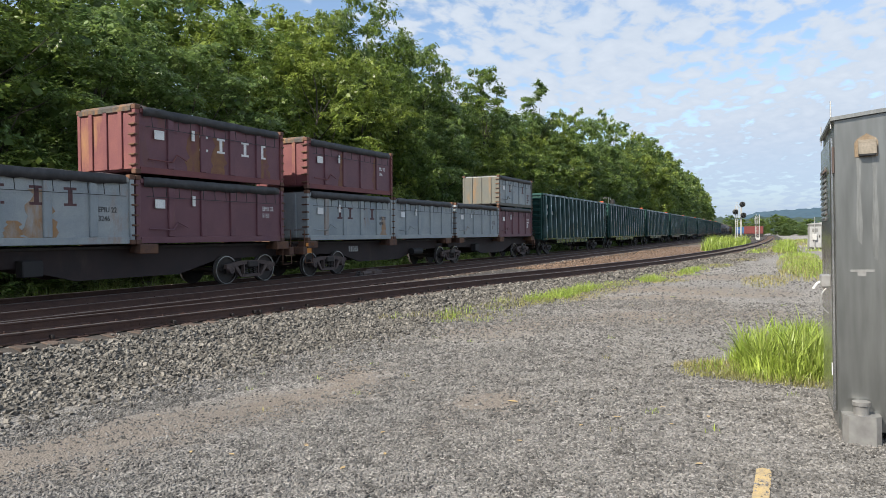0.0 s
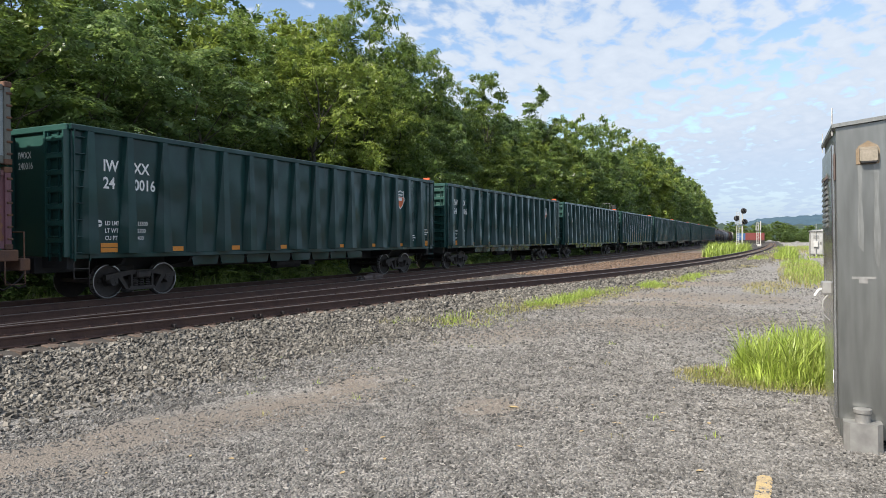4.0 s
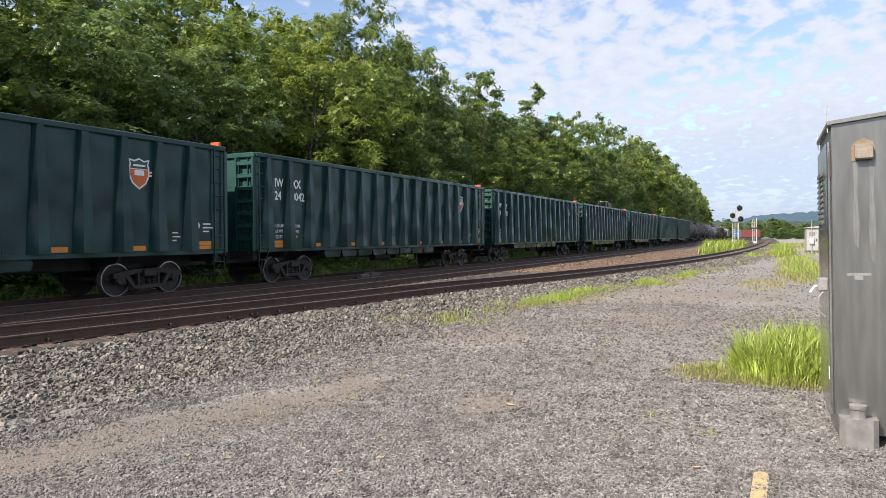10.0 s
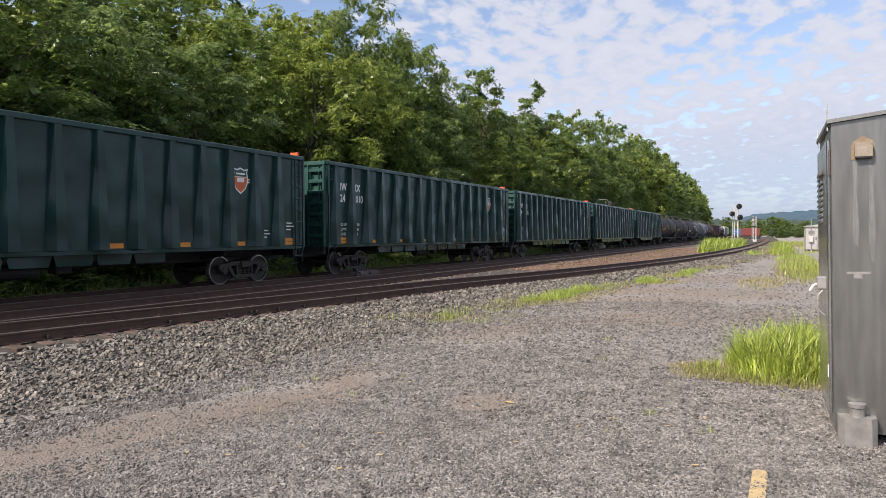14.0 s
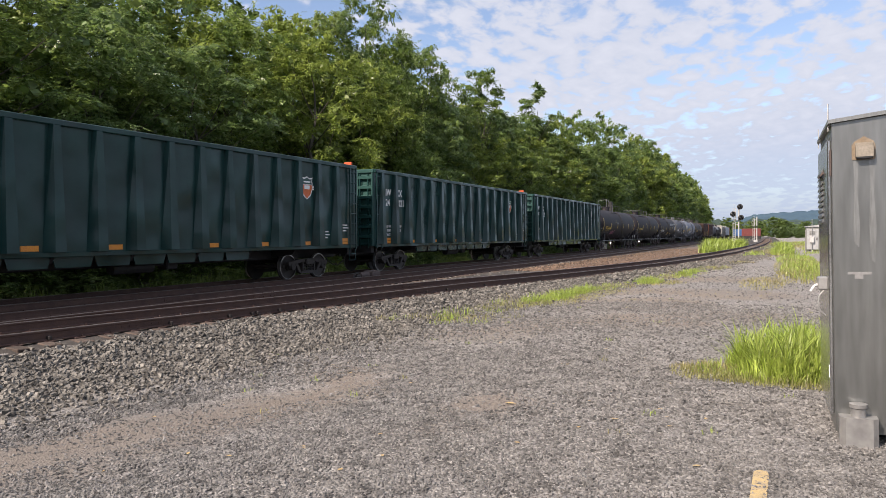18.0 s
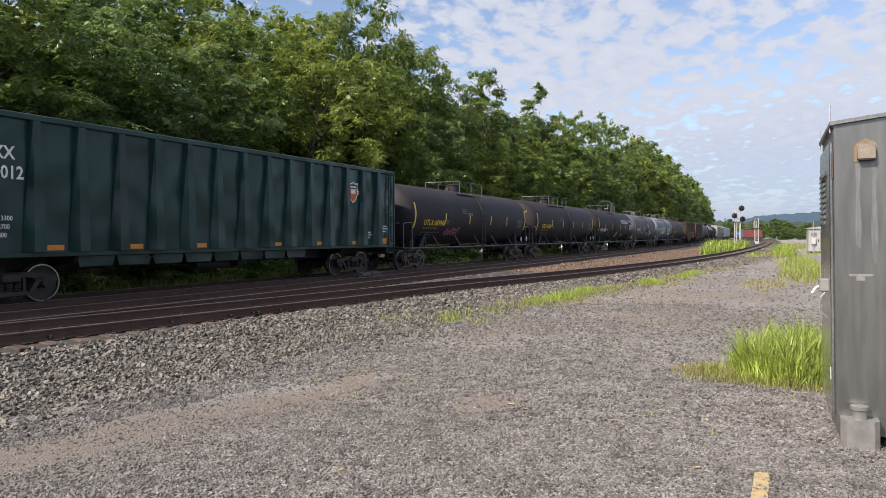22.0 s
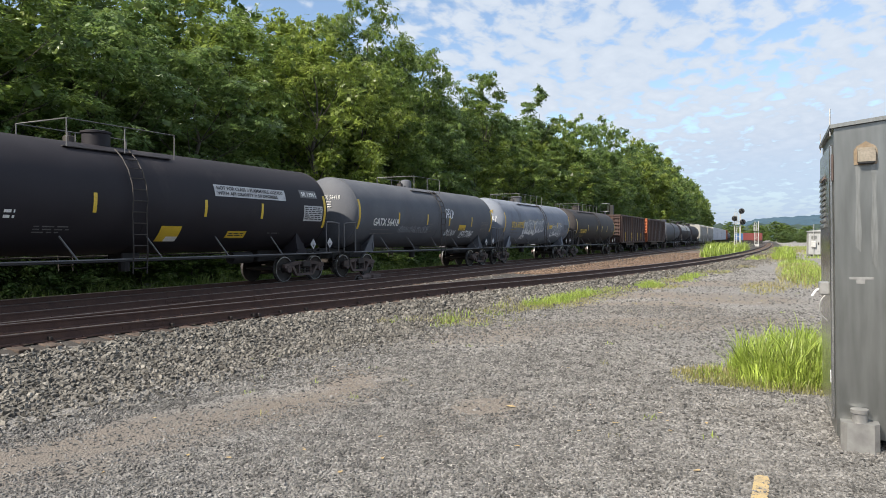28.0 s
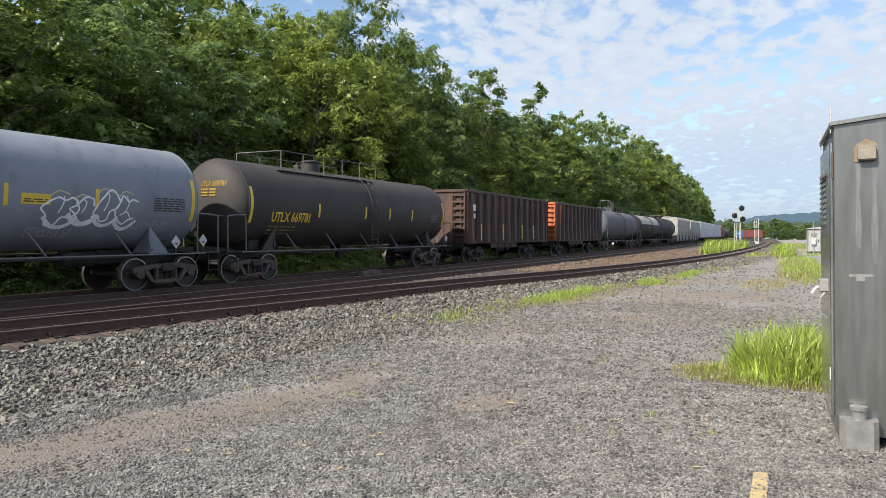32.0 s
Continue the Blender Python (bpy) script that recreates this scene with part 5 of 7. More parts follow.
def gondola(name, label, mats, marks, ribs=16, length=GL, z1=GH1, group="green gondolas", spin=True, lamp_mat=None, shield=True):
    body_m, end_m, rib_m = mats
    h = length / 2
    g = empty(name, Matrix(), label, "gondola car", group)
    t = 0.05
    part("side_wall", Shape().box((GW - t, -h, GH0), (GW, h, z1 - 0.06)), body_m, g)
    part("side_wall", Shape().box((-GW, -h, GH0), (-GW + t, h, z1 - 0.06)), body_m, g)
    part("floor_plate", Shape().box((-GW + t, -h + 0.25, GH0), (GW - t, h - 0.25, GH0 + 0.06)), body_m, g)
    for s in (-1, 1):
        a, b = (s * (h - 0.06), s * h) if s > 0 else (s * h, s * (h - 0.06))
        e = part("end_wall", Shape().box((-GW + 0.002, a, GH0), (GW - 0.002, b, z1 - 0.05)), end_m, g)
        for k in range(7):
            z = GH0 + 0.3 + k * (z1 - GH0 - 0.55) / 6.5
            a2, b2 = (b, b + 0.13) if s > 0 else (a - 0.13, a)
            out = [(a2, z), (b2, z + 0.05), (b2, z + 0.16), (a2, z + 0.21)] if s > 0 else [(b2, z), (a2, z + 0.05), (a2, z + 0.16), (b2, z + 0.21)]
            for x0, x1 in ((-GW + 0.06, -GW + 0.72), (GW - 0.72, GW - 0.06)):
                part("end_rib", Shape().slab("x", out, x0, x1), end_m, e)
        a2, b2 = (b, b + 0.15) if s > 0 else (a - 0.15, a)
        for x in (-GW + 0.03, -GW + 0.75, GW - 0.75, GW - 0.03):
            part("end_post", Shape().box((x - 0.03, a2, GH0), (x + 0.03, b2, z1 - 0.16)), end_m, e)
    # top chord, side sill
    for s in (-1, 1):
        x = s * (GW + 0.02)
        part("top_chord", Shape().box((x - 0.075, -h - 0.02, z1 - 0.15), (x + 0.075, h + 0.02, z1), 0.02), rib_m, g)
        part("side_sill", Shape().box((x - 0.05, -h, GH0 - 0.05), (x + 0.06, h, GH0 + 0.07), 0.012), rib_m, g)
        a, b = (s * h - 0.08, s * h + 0.08)
        part("end_chord", Shape().box((-GW, a, z1 - 0.16), (GW, b, z1), 0.02), end_m, g)
    # hat section, deeper and broader towards the sill
    rib = Shape()
    for z, d, face, foot in ((GH0 + 0.07, 0.25, 0.14, 0.30), (z1 - 0.15, 0.15, 0.085, 0.12)):
        rib.v += [(GW - 0.002, -foot, z), (GW + d, -face, z), (GW + d, face, z), (GW - 0.002, foot, z)]
    rib.f += [(0, 1, 5, 4), (1, 2, 6, 5), (2, 3, 7, 6), (0, 3, 2, 1), (4, 5, 6, 7), (3, 0, 4, 7)]
    near = rib.mesh("rib", rib_m)
    step = (length - 1.82) / (ribs - 1)
    ys = [-h + 0.47 + step * i for i in range(ribs)]
    for y in ys:
        piece("rib", near, g, Matrix.Translation((0, y, 0)))
        piece("rib", near, g, Matrix.Translation((0, y, 0)) @ Matrix.Rotation(math.pi, 4, "Z"))
    # underframe
    part("centre_sill", Shape().box((-0.32, -h - 0.15, 0.72), (0.32, h + 0.15, GH0 - 0.01), 0.02).box((-1.3, -h + 0.05, 0.86), (1.3, -h + 0.25, GH0 - 0.01)).box((-1.3, h - 0.25, 0.86), (1.3, h - 0.05, GH0 - 0.01)), M["sill"], g)
    for y in ys[1:-1:2]:
        part("cross_bearer", Shape().slab("y", [(-1.42, GH0 - 0.06), (-1.3, GH0 - 0.22), (-0.3, 0.78), (0.3, 0.78), (1.3, GH0 - 0.22), (1.42, GH0 - 0.06)], y - 0.05, y + 0.05), M["sill"], g)
    gusset = Shape().slab("x", [(-0.54, GH0 - 0.05), (0.54, GH0 - 0.05), (0.46, GH0 - 0.32), (-0.46, GH0 - 0.32)], GW - 0.16, GW - 0.13).mesh("sill_gusset", rib_m)
    for a, b in list(zip(ys, ys[1:]))[3:-4]:
        piece("sill_gusset", gusset, g, Matrix.Translation((0, (a + b) / 2, 0)))
    part("brake_gear", Shape().tube((0.75, -1.2, 0.72), (0.75, 0.1, 0.72), 0.17, 12).box((0.55, 0.5, 0.62), (0.95, 0.9, 1.0), 0.03).pipe([(0.8, 0.1, 0.75), (0.9, 2.2, 0.82), (0.5, 4.5, 0.8)], 0.025), M["sill"], g)
    for q in (-1, 1):
        truck(g, q * (h - 2.40), spin, "iron")
    couplers(g, h, 0.22)
    # ladders and steps at the corners
    for s in (-1, 1):
        lad = ladder(GW + 0.03, s * (h - 0.26), GH0 - 0.1, z1 - 0.1, 8, 0.40, 0.018)
        part("ladder", lad, rib_m, g)
        st = Shape().pipe([(GW + 0.05, s * (h - 0.06), GH0), (GW + 0.05, s * (h - 0.06), 0.62), (GW + 0.05, s * (h - 0.46), 0.62), (GW + 0.05, s * (h - 0.46), GH0)], 0.018).tube((GW + 0.05, s * (h - 0.06), 0.86), (GW + 0.05, s * (h - 0.46), 0.86), 0.016, 6)
        part("sill_step", st, M["wheel_steel"] if s < 0 else rib_m, g)
        en = ladder(GW - 0.45, s * (h + 0.05) if s < 0 else h + 0.15, GH0 - 0.1, z1 - 0.2, 8, 0.40, along="x")
        part("end_ladder", en, rib_m, g)
    # amber reflectors along the sill
    if lamp_mat:
        for i, y in enumerate(ys):
            if i in (0, 2, 4, 6, 9, 11, 13, 15):
                z = GH0 + 0.10
                if i in (0, 15):
                    for q in (0.0, 0.125):
                        part("reflector", Shape().box((GW, y + 0.34, z + q), (GW + 0.012, y + 0.82, z + q + 0.11)), lamp_mat, g)
                else:
                    part("reflector", Shape().box((GW, y + 0.30, z), (GW + 0.012, y + 0.72, z + 0.13)), lamp_mat, g)
    return g, ys


def green_gondola(number):
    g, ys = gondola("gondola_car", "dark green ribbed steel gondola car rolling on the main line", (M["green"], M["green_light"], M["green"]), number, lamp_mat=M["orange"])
    X = GW + 0.006
    if number:
        for row, z in ((("IW", "XX"), 3.32), ((number[:2], number[2:]), 2.88)):
            lettering(row[0], 0.41, M["letter_white"], g, on_side(X, ys[0] + 0.42, z), bold=0.02)
            lettering(row[1], 0.41, M["letter_white"], g, on_side(X, ys[1] + 0.20, z), bold=0.02)
        for k, (a, b) in enumerate((("LD LMT", "213300"), ("LT WT", "72700"), ("CU FT", "6400"))):
            lettering(a, 0.155, M["letter_white"], g, on_side(X, ys[0] + 0.46, 1.94 - 0.19 * k))
            lettering(b, 0.155, M["letter_white"], g, on_side(X, ys[1] + 0.24, 1.94 - 0.19 * k))
        for k, w in enumerate(("IWXX", number)):
            lettering(w, 0.24, M["letter_white"], g, Matrix.Translation((-0.55, -GL / 2 - 0.004, 3.62 - 0.27 * k)) @ Matrix.Rotation(math.pi / 2, 4, "X"))
    else:
        bars = Shape()
        for z, y0, y1 in ((3.2, 0.35, 0.9), (3.2, 1.45, 2.0), (2.7, 0.35, 0.9), (2.7, 1.45, 2.3)):
            bars.box((GW, ys[0] + y0, z), (X, ys[0] + y1, z + 0.28))
        part("lettering", bars, M["letter_white"], g)
        small = Shape()
        for k in range(3):
            small.box((GW, ys[0] + 0.42, 1.88 - 0.24 * k), (X, ys[0] + 0.85, 2.0 - 0.24 * k)).box((GW, ys[1] + 0.22, 1.88 - 0.24 * k), (X, ys[1] + 0.75, 2.0 - 0.24 * k))
        part("lettering", small, M["letter_white"], g)
    seal = Shape().lathe("x", (0, ys[0] + 0.30, 1.98), [(GW, 0.09), (X, 0.09)], 18)
    part("seal", seal, M["letter_white"], g)
    part("seal_band", Shape().box((X, ys[0] + 0.24, 1.96), (X + 0.004, ys[0] + 0.36, 2.0)), M["green"], g)
    # shield near the trailing end
    yc, zc = (ys[13] + ys[14]) / 2 - 0.02, 3.30
    out = [(0.0, -0.36), (0.19, -0.22), (0.28, -0.02), (0.28, 0.13), (-0.28, 0.13), (-0.28, -0.02), (-0.19, -0.22)]
    top = [(-0.28, 0.15), (0.28, 0.15), (0.25, 0.26), (0.28, 0.36), (0.15, 0.33), (0.0, 0.39), (-0.15, 0.33), (-0.28, 0.36), (-0.25, 0.26)]
    rim = [(0.0, -0.41), (0.22, -0.25), (0.33, -0.03), (0.32, 0.20), (0.29, 0.26), (0.33, 0.41), (0.15, 0.375), (0.0, 0.435), (-0.15, 0.375), (-0.33, 0.41), (-0.29, 0.26), (-0.32, 0.20), (-0.33, -0.03), (-0.22, -0.25)]
    part("shield_edge", Shape().slab("x", [(yc + a, zc + b) for a, b in rim], GW, GW + 0.004), M["letter_white"], g, "white shield outline")
    part("shield", Shape().slab("x", [(yc + a, zc + b) for a, b in out], GW, GW + 0.008), M["shield"], g, "orange shield emblem")
    part("shield_crown", Shape().slab("x", [(yc + a, zc + b) for a, b in top], GW, GW + 0.008), M["green_light"], g, "green crown of the shield")
    part("shield_line", Shape().box((GW + 0.008, yc - 0.19, zc + 0.21), (GW + 0.011, yc + 0.19, zc + 0.26)), M["letter_white"], g)
    bar = Shape()
    for k in range(2):
        bar.box((GW, yc + 0.33, zc + 0.05 - 0.09 * k), (GW + 0.006, yc + 0.46, zc + 0.10 - 0.09 * k)).box((GW, yc - 0.46, zc + 0.05 - 0.09 * k), (GW + 0.006, yc - 0.33, zc + 0.10 - 0.09 * k))
    bar.box((GW + 0.008, yc - 0.15, zc - 0.03), (GW + 0.011, yc + 0.15, zc + 0.11))
    part("shield_bars", bar, M["letter_white"], g)
    tail = Shape().lathe("x", (0, ys[15] + 0.28, 1.95), [(GW, 0.11), (X, 0.11)], 14)
    for k, (p, q) in enumerate(((0.5, 0.8), (0.5, 0.88), (0.5, 0.74))):
        tail.box((GW, ys[15] + p, 1.98 - 0.11 * k), (X, ys[15] + q, 2.02 - 0.11 * k))
        tail.box((GW, ys[14] + p, 1.72 - 0.11 * k), (X, ys[14] + q - 0.1, 1.755 - 0.11 * k))
    part("lettering", tail, M["letter_white"], g)
    h = GL / 2
    if number != "240012":
        part("marker", Shape().box((GW - 0.5, h - 0.05, GH1), (GW - 0.15, h + 0.06, GH1 + 0.16), 0.02), M["red_flag"], g, "red-orange end marker")
    return g


# ---- tank cars ----
def smooth_line(pts, n=4):
    """A rounded run of points through the given ones."""
    out = []
    for i in range(len(pts) - 1):
        p0, p1, p2, p3 = pts[max(0, i - 1)], pts[i], pts[i + 1], pts[min(len(pts) - 1, i + 2)]
        for k in range(n):
            t = k / n
            out.append(tuple(0.5 * (2 * b + (c - a) * t + (2 * a - 5 * b + 4 * c - d) * t * t + (3 * b - a - 3 * c + d) * t ** 3) for a, b, c, d in zip(p0, p1, p2, p3)))
    return out + [pts[-1]]


GLYPHS = (((0, 0), (0.1, 1), (0.75, 0.85), (0.7, 0.5), (0.1, 0.45)), ((0.05, 1), (0.1, 0.1), (0.5, 0.0), (0.8, 0.3), (0.75, 1)),
          ((0, 0), (0.15, 0.95), (0.75, 0.05), (0.85, 1)), ((0.8, 0.9), (0.2, 0.95), (0.15, 0.6), (0.75, 0.4), (0.65, 0.0), (0.05, 0.1)),
          ((0, 0), (0.4, 1), (0.8, 0), (0.6, 0.4), (0.1, 0.38)), ((0.1, 0), (0.1, 1), (0.12, 0.5), (0.75, 0.55), (0.75, 1), (0.72, 0)),
          ((0.4, 1), (0.05, 0.6), (0.3, 0.05), (0.75, 0.3), (0.6, 0.85), (0.3, 0.95)), ((0.0, 0.95), (0.8, 1), (0.42, 0.98), (0.38, 0)))


class Shell:
    """The curved side of one tank, to lay paint on."""

    def __init__(self, car, r, zc, h):
        self.car, self.r, self.zc, self.h = car, r, zc, h

    def at(self, y, z, lift=0.006):
        return (math.sqrt(max(0.01, (self.r + lift) ** 2 - (z - self.zc) ** 2)), y, z)

    def patch(self, y0, y1, z0, z1, m, name, label="", n=5):
        sh = Shape()
        for i in range(n + 1):
            z = z0 + (z1 - z0) * i / n
            for lift in (0.006, -0.004):
                sh.v += [self.at(y0, z, lift), self.at(y1, z, lift)]
        for i in range(n):
            a, b = 4 * i, 4 * i + 4
            sh.f += [(a, a + 1, b + 1, b), (a, b, b + 2, a + 2), (a + 1, a + 3, b + 3, b + 1)]
        sh.f += [(0, 2, 3, 1), (4 * n, 4 * n + 1, 4 * n + 3, 4 * n + 2)]
        return part(name, sh, m, self.car, label)

    def ribbon(self, sh, pts, w, w1=None, lift=0.007):
        pts = smooth_line(pts)
        n = len(sh.v)
        for i, p in enumerate(pts):
            a, b = pts[max(0, i - 1)], pts[min(len(pts) - 1, i + 1)]
            d = math.hypot(b[0] - a[0], b[1] - a[1]) or 1.0
            k = (w + ((w1 or w) - w) * i / len(pts)) / 2
            oy, oz = -(b[1] - a[1]) / d * k, (b[0] - a[0]) / d * k
            sh.v += [self.at(p[0] + oy, p[1] + oz, lift), self.at(p[0] - oy, p[1] - oz, lift)]
        sh.f += [(n + 2 * i, n + 2 * i + 1, n + 2 * i + 3, n + 2 * i + 2) for i in range(len(pts) - 1)]
        return sh

    def text(self, words, cap, wide, m, y, z, name="lettering"):
        ob = lettering(words, cap / 0.7, m, self.car, None, name, narrow=1.0, bold=0.02)
        me = ob.data
        xs = [v.co.x for v in me.vertices]
        a, k = min(xs), wide / (max(xs) - min(xs))
        for v in me.vertices:
            v.co = self.at(y + (v.co.x - a) * k, z + v.co.y, 0.016 + 0.5 * v.co.z)
        return ob

    def print_lines(self, y, z, rows, m, high=0.055, gap=0.12, seed=1, name="fine_print"):
        """Small stencilled lines, word by word."""
        rnd = random.Random(seed)
        for k, wide in enumerate(rows):
            sh, u = Shape(), 0.0
            while u < wide:
                w = rnd.uniform(0.10, 0.34)
                self.ribbon(sh, [(y + u, z - gap * k), (y + min(wide, u + w), z - gap * k)], high)
                u += w + 0.07
            part(name, sh, m, self.car)

    def panel(self, y0, y1, z0, z1, rows, m, seed=1):
        """A block of stencilled data in columns."""
        rnd = random.Random(seed)
        sh = Shape()
        for k in range(rows):
            z = z1 - (z1 - z0) * (k + 0.5) / rows
            u = y0
            while u < y1:
                w = min(y1 - u, rnd.uniform(0.12, 0.32))
                self.ribbon(sh, [(u, z), (u + w, z)], 0.55 * (z1 - z0) / rows)
                u += w + 0.05
        part("data_panel", sh, m, self.car)

    def tag(self, y0, y1, z0, z1, m, seed, w=0.03, label="pale spray-painted scrawl"):
        rnd = random.Random(seed)
        y, hgt = y0, z1 - z0
        while y < y1 - 0.05:
            wide = min(hgt * rnd.uniform(0.5, 0.8), y1 - y)
            sh = Shape()
            up = rnd.uniform(-0.06, 0.06) * hgt
            g = rnd.choice(GLYPHS)
            self.ribbon(sh, [(y + a * wide + rnd.uniform(-0.05, 0.05) * wide, z0 + up + b * hgt * rnd.uniform(0.85, 1.05)) for a, b in g], w)
            if rnd.random() < 0.45:
                q = rnd.choice(GLYPHS)
                self.ribbon(sh, [(y + a * wide * 0.8, z0 + up + b * hgt * 0.7) for a, b in q[:3]], w)
            part("graffiti", sh, m, self.car, label)
            y += wide * 0.78

    def throw_up(self, y0, y1, z0, z1, m, seed, n, heavy=0.10, label="white spray-painted bubble lettering", tip_m=None):
        """Big swollen outline letters, heavy along their feet."""
        rnd = random.Random(seed)
        step = (y1 - y0) / n
        for k in range(n):
            c, sh = y0 + step * (k + 0.5), Shape()
            lo, hi = z0 + rnd.uniform(-0.05, 0.10), z1 - rnd.uniform(0.0, 0.22)
            half = step * rnd.uniform(0.5, 0.85)
            lean = rnd.uniform(-0.14, 0.14)
            out = []
            for i in range(13):
                a = 6.283 * i / 12 + 0.5
                e = 0.8 + 0.2 * math.cos(rnd.choice((2, 3)) * a + 2.1 * k) + rnd.uniform(-0.13, 0.13)
                out.append((c + lean * math.sin(a) + half * e * math.cos(a), (lo + hi) / 2 + (hi - lo) / 2 * e * math.sin(a)))
            self.ribbon(sh, (out + [out[0]])[: rnd.choice((9, 11, 14))], 0.045)
            foot = [(c - half * 0.95, lo + 0.22), (c - half * 0.5, lo + 0.03), (c, lo - 0.03), (c + half * 0.5, lo + 0.03), (c + half * 0.95, lo + 0.2)]
            self.ribbon(sh, foot, heavy * rnd.uniform(0.8, 1.1), heavy * 0.7)
            mid = (lo + hi) / 2
            self.ribbon(sh, [(c - 0.05 + lean, hi - 0.1), (c + 0.04, mid + 0.15), (c - 0.06, mid - 0.1)], 0.03)
            if rnd.random() < 0.5:
                self.ribbon(sh, [(c - half * 0.5, mid - 0.15), (c, mid - 0.05), (c + half * 0.4, mid - 0.2)], 0.028)
            part("graffiti", sh, m, self.car, label)
            tip = Shape()
            self.ribbon(tip, [(c - half * 0.7, hi - 0.12), (c - half * 0.2, hi + 0.02), (c + half * 0.45, hi - 0.06)], 0.03)
            part("graffiti", tip, tip_m or M["graffiti_yellow"], self.car, "spray-painted outline")


def tank_car(name, label, mat, length, dia=2.95, stripes=(), group="tank cars", spin=True, z_mid=2.62, rung=0.4, deck=(-1.5, 1.4), bands=(0.1,), valve="pot", far=False, rail_mat=None):
    h, r = length / 2, dia / 2
    zc = z_mid
    t = empty(name, Matrix(), label, "tank car", group)
    s_ = Shell(t, r, zc, h)
    rail_mat = rail_mat or M["tank_pipe"]
    prof = [(-h, 0.05)] + [(-h + 0.62 * (1 - math.cos(math.pi / 2 * i / 10)), r * math.sin(math.pi / 2 * i / 10) ** 0.8) for i in range(1, 11)]
    full = prof + [(-p[0], p[1]) for p in reversed(prof)]
    part("tank", Shape().lathe("y", (0, 0, zc), full, 72), mat, t, smooth=True)
    for y in (-h + 0.55, h - 0.55, *bands):
        part("seam", Shape().lathe("y", (0, y, zc), [(-0.03, r - 0.01), (-0.025, r + 0.005), (0.025, r + 0.005), (0.03, r - 0.01)], 72, close=False), mat, t, smooth=True)
    for s in (-1, 1):
        a, b = sorted((s * (h - 2.9), s * (h + 0.45)))
        part("stub_sill", Shape().box((-0.28, a, 0.74), (0.28, b, 1.16), 0.03), M["sill"], t)
        a, b = sorted((s * (h - 0.35), s * (h + 0.42)))
        part("end_platform", Shape().box((-1.45, a, 1.00), (1.45, b, 1.06), 0.01), M["sill"], t)
        for x in (-1.40, 1.40):
            part("handrail", Shape().pipe(smooth_line([(x, s * (h + 0.36), 1.06), (x, s * (h + 0.36), 2.0), (x, s * (h + 0.30), 2.16), (x, s * (h - 0.3), 2.2), (x, s * (h - 0.42), 2.1), (x, s * (h - 0.44), 1.02)], 3), 0.021, 6), rail_mat, t)
            part("sill_step", Shape().pipe([(x, s * (h + 0.36), 1.02), (x, s * (h + 0.36), 0.50), (x, s * (h - 0.02), 0.50), (x, s * (h - 0.02), 1.02)], 0.018).tube((x, s * (h + 0.36), 0.76), (x, s * (h - 0.02), 0.76), 0.016, 5), M["iron"], t)
            w = x / 1.4
            part("saddle_web", Shape().slab("y", [(w * 0.5, 1.05), (w * 1.22, 1.05), (w * 1.30, 1.18), (w * 1.18, 1.80), (w * 0.95, 1.5)], s * (h - 1.95) - 0.04, s * (h - 1.95) + 0.04), M["sill"] if far else mat, t)
            part("saddle_web", Shape().slab("x", [(s * (h - 2.0), 1.04), (s * (h - 1.35), 1.04), (s * (h - 1.93), 1.75), (s * (h - 2.0), 1.75)], x * 0.87 - 0.02, x * 0.87 + 0.02), M["sill"] if far else mat, t)
        part("head_rail", Shape().tube((-1.15, s * (h + 0.32), 2.17), (1.15, s * (h + 0.32), 2.17), 0.02, 6), rail_mat, t)
        part("saddle", Shape().box((-0.9, s * (h - 1.35) - 0.25, 1.05), (0.9, s * (h - 1.35) + 0.25, 1.40), 0.03), M["sill"], t)
        truck(t, s * (h - 1.25), spin)
    for x in (-1.46, 1.46):
        part("running_rail", Shape().tube((x, -h + 0.2, 1.02), (x, h - 0.2, 1.02), 0.024, 6), rail_mat, t)
        for k in range(5):
            y = (-0.62 + 1.24 * k / 4) * h
            part("bracket", Shape().tube((x, y + 0.1, 1.02), (x * 0.83, y - 0.22, 1.62), 0.024, 5), rail_mat, t)
    # top fittings
    zt = zc + r
    mid = (deck[0] + deck[1]) / 2
    if valve == "dome":
        part("valve_dome", Shape().lathe("z", (0, mid - 0.35, zt - 0.1), [(0, 0.30), (0.32, 0.30), (0.43, 0.24), (0.48, 0.08)], 18), mat, t, smooth=True)
    else:
        part("manway", Shape().lathe("z", (0, mid - 0.1, zt - 0.1), [(0, 0.36), (0.40, 0.36), (0.42, 0.40), (0.47, 0.40), (0.50, 0.3)], 18), mat, t, smooth=True)
    part("valve", Shape().box((-0.12, mid - 1.0, zt - 0.06), (0.12, mid - 0.8, zt + 0.16), 0.02).tube((0, mid - 0.9, zt), (0, mid - 0.9, zt + 0.26), 0.05, 8), M["iron"], t)
    for x in (-0.85, 0.85):
        part("walkway", Shape().box((x - 0.16, deck[0], zt - 0.25), (x + 0.06, deck[1], zt - 0.23)), M["iron"], t)
        xx = x * 1.22
        top = zt + 0.44
        part("top_railing", Shape().pipe([(xx, deck[0], zt - 0.26), (xx, deck[0], top), (xx, deck[1], top), (xx, deck[1], zt - 0.26)], 0.02, 5), rail_mat, t)
        part("top_railing", Shape().tube((xx, deck[0], top), (-xx * 0.2, deck[0], top), 0.018, 5), rail_mat, t)
        n = max(2, int((deck[1] - deck[0]) / 1.1))
        for k in range(1, n):
            y = deck[0] + (deck[1] - deck[0]) * k / n
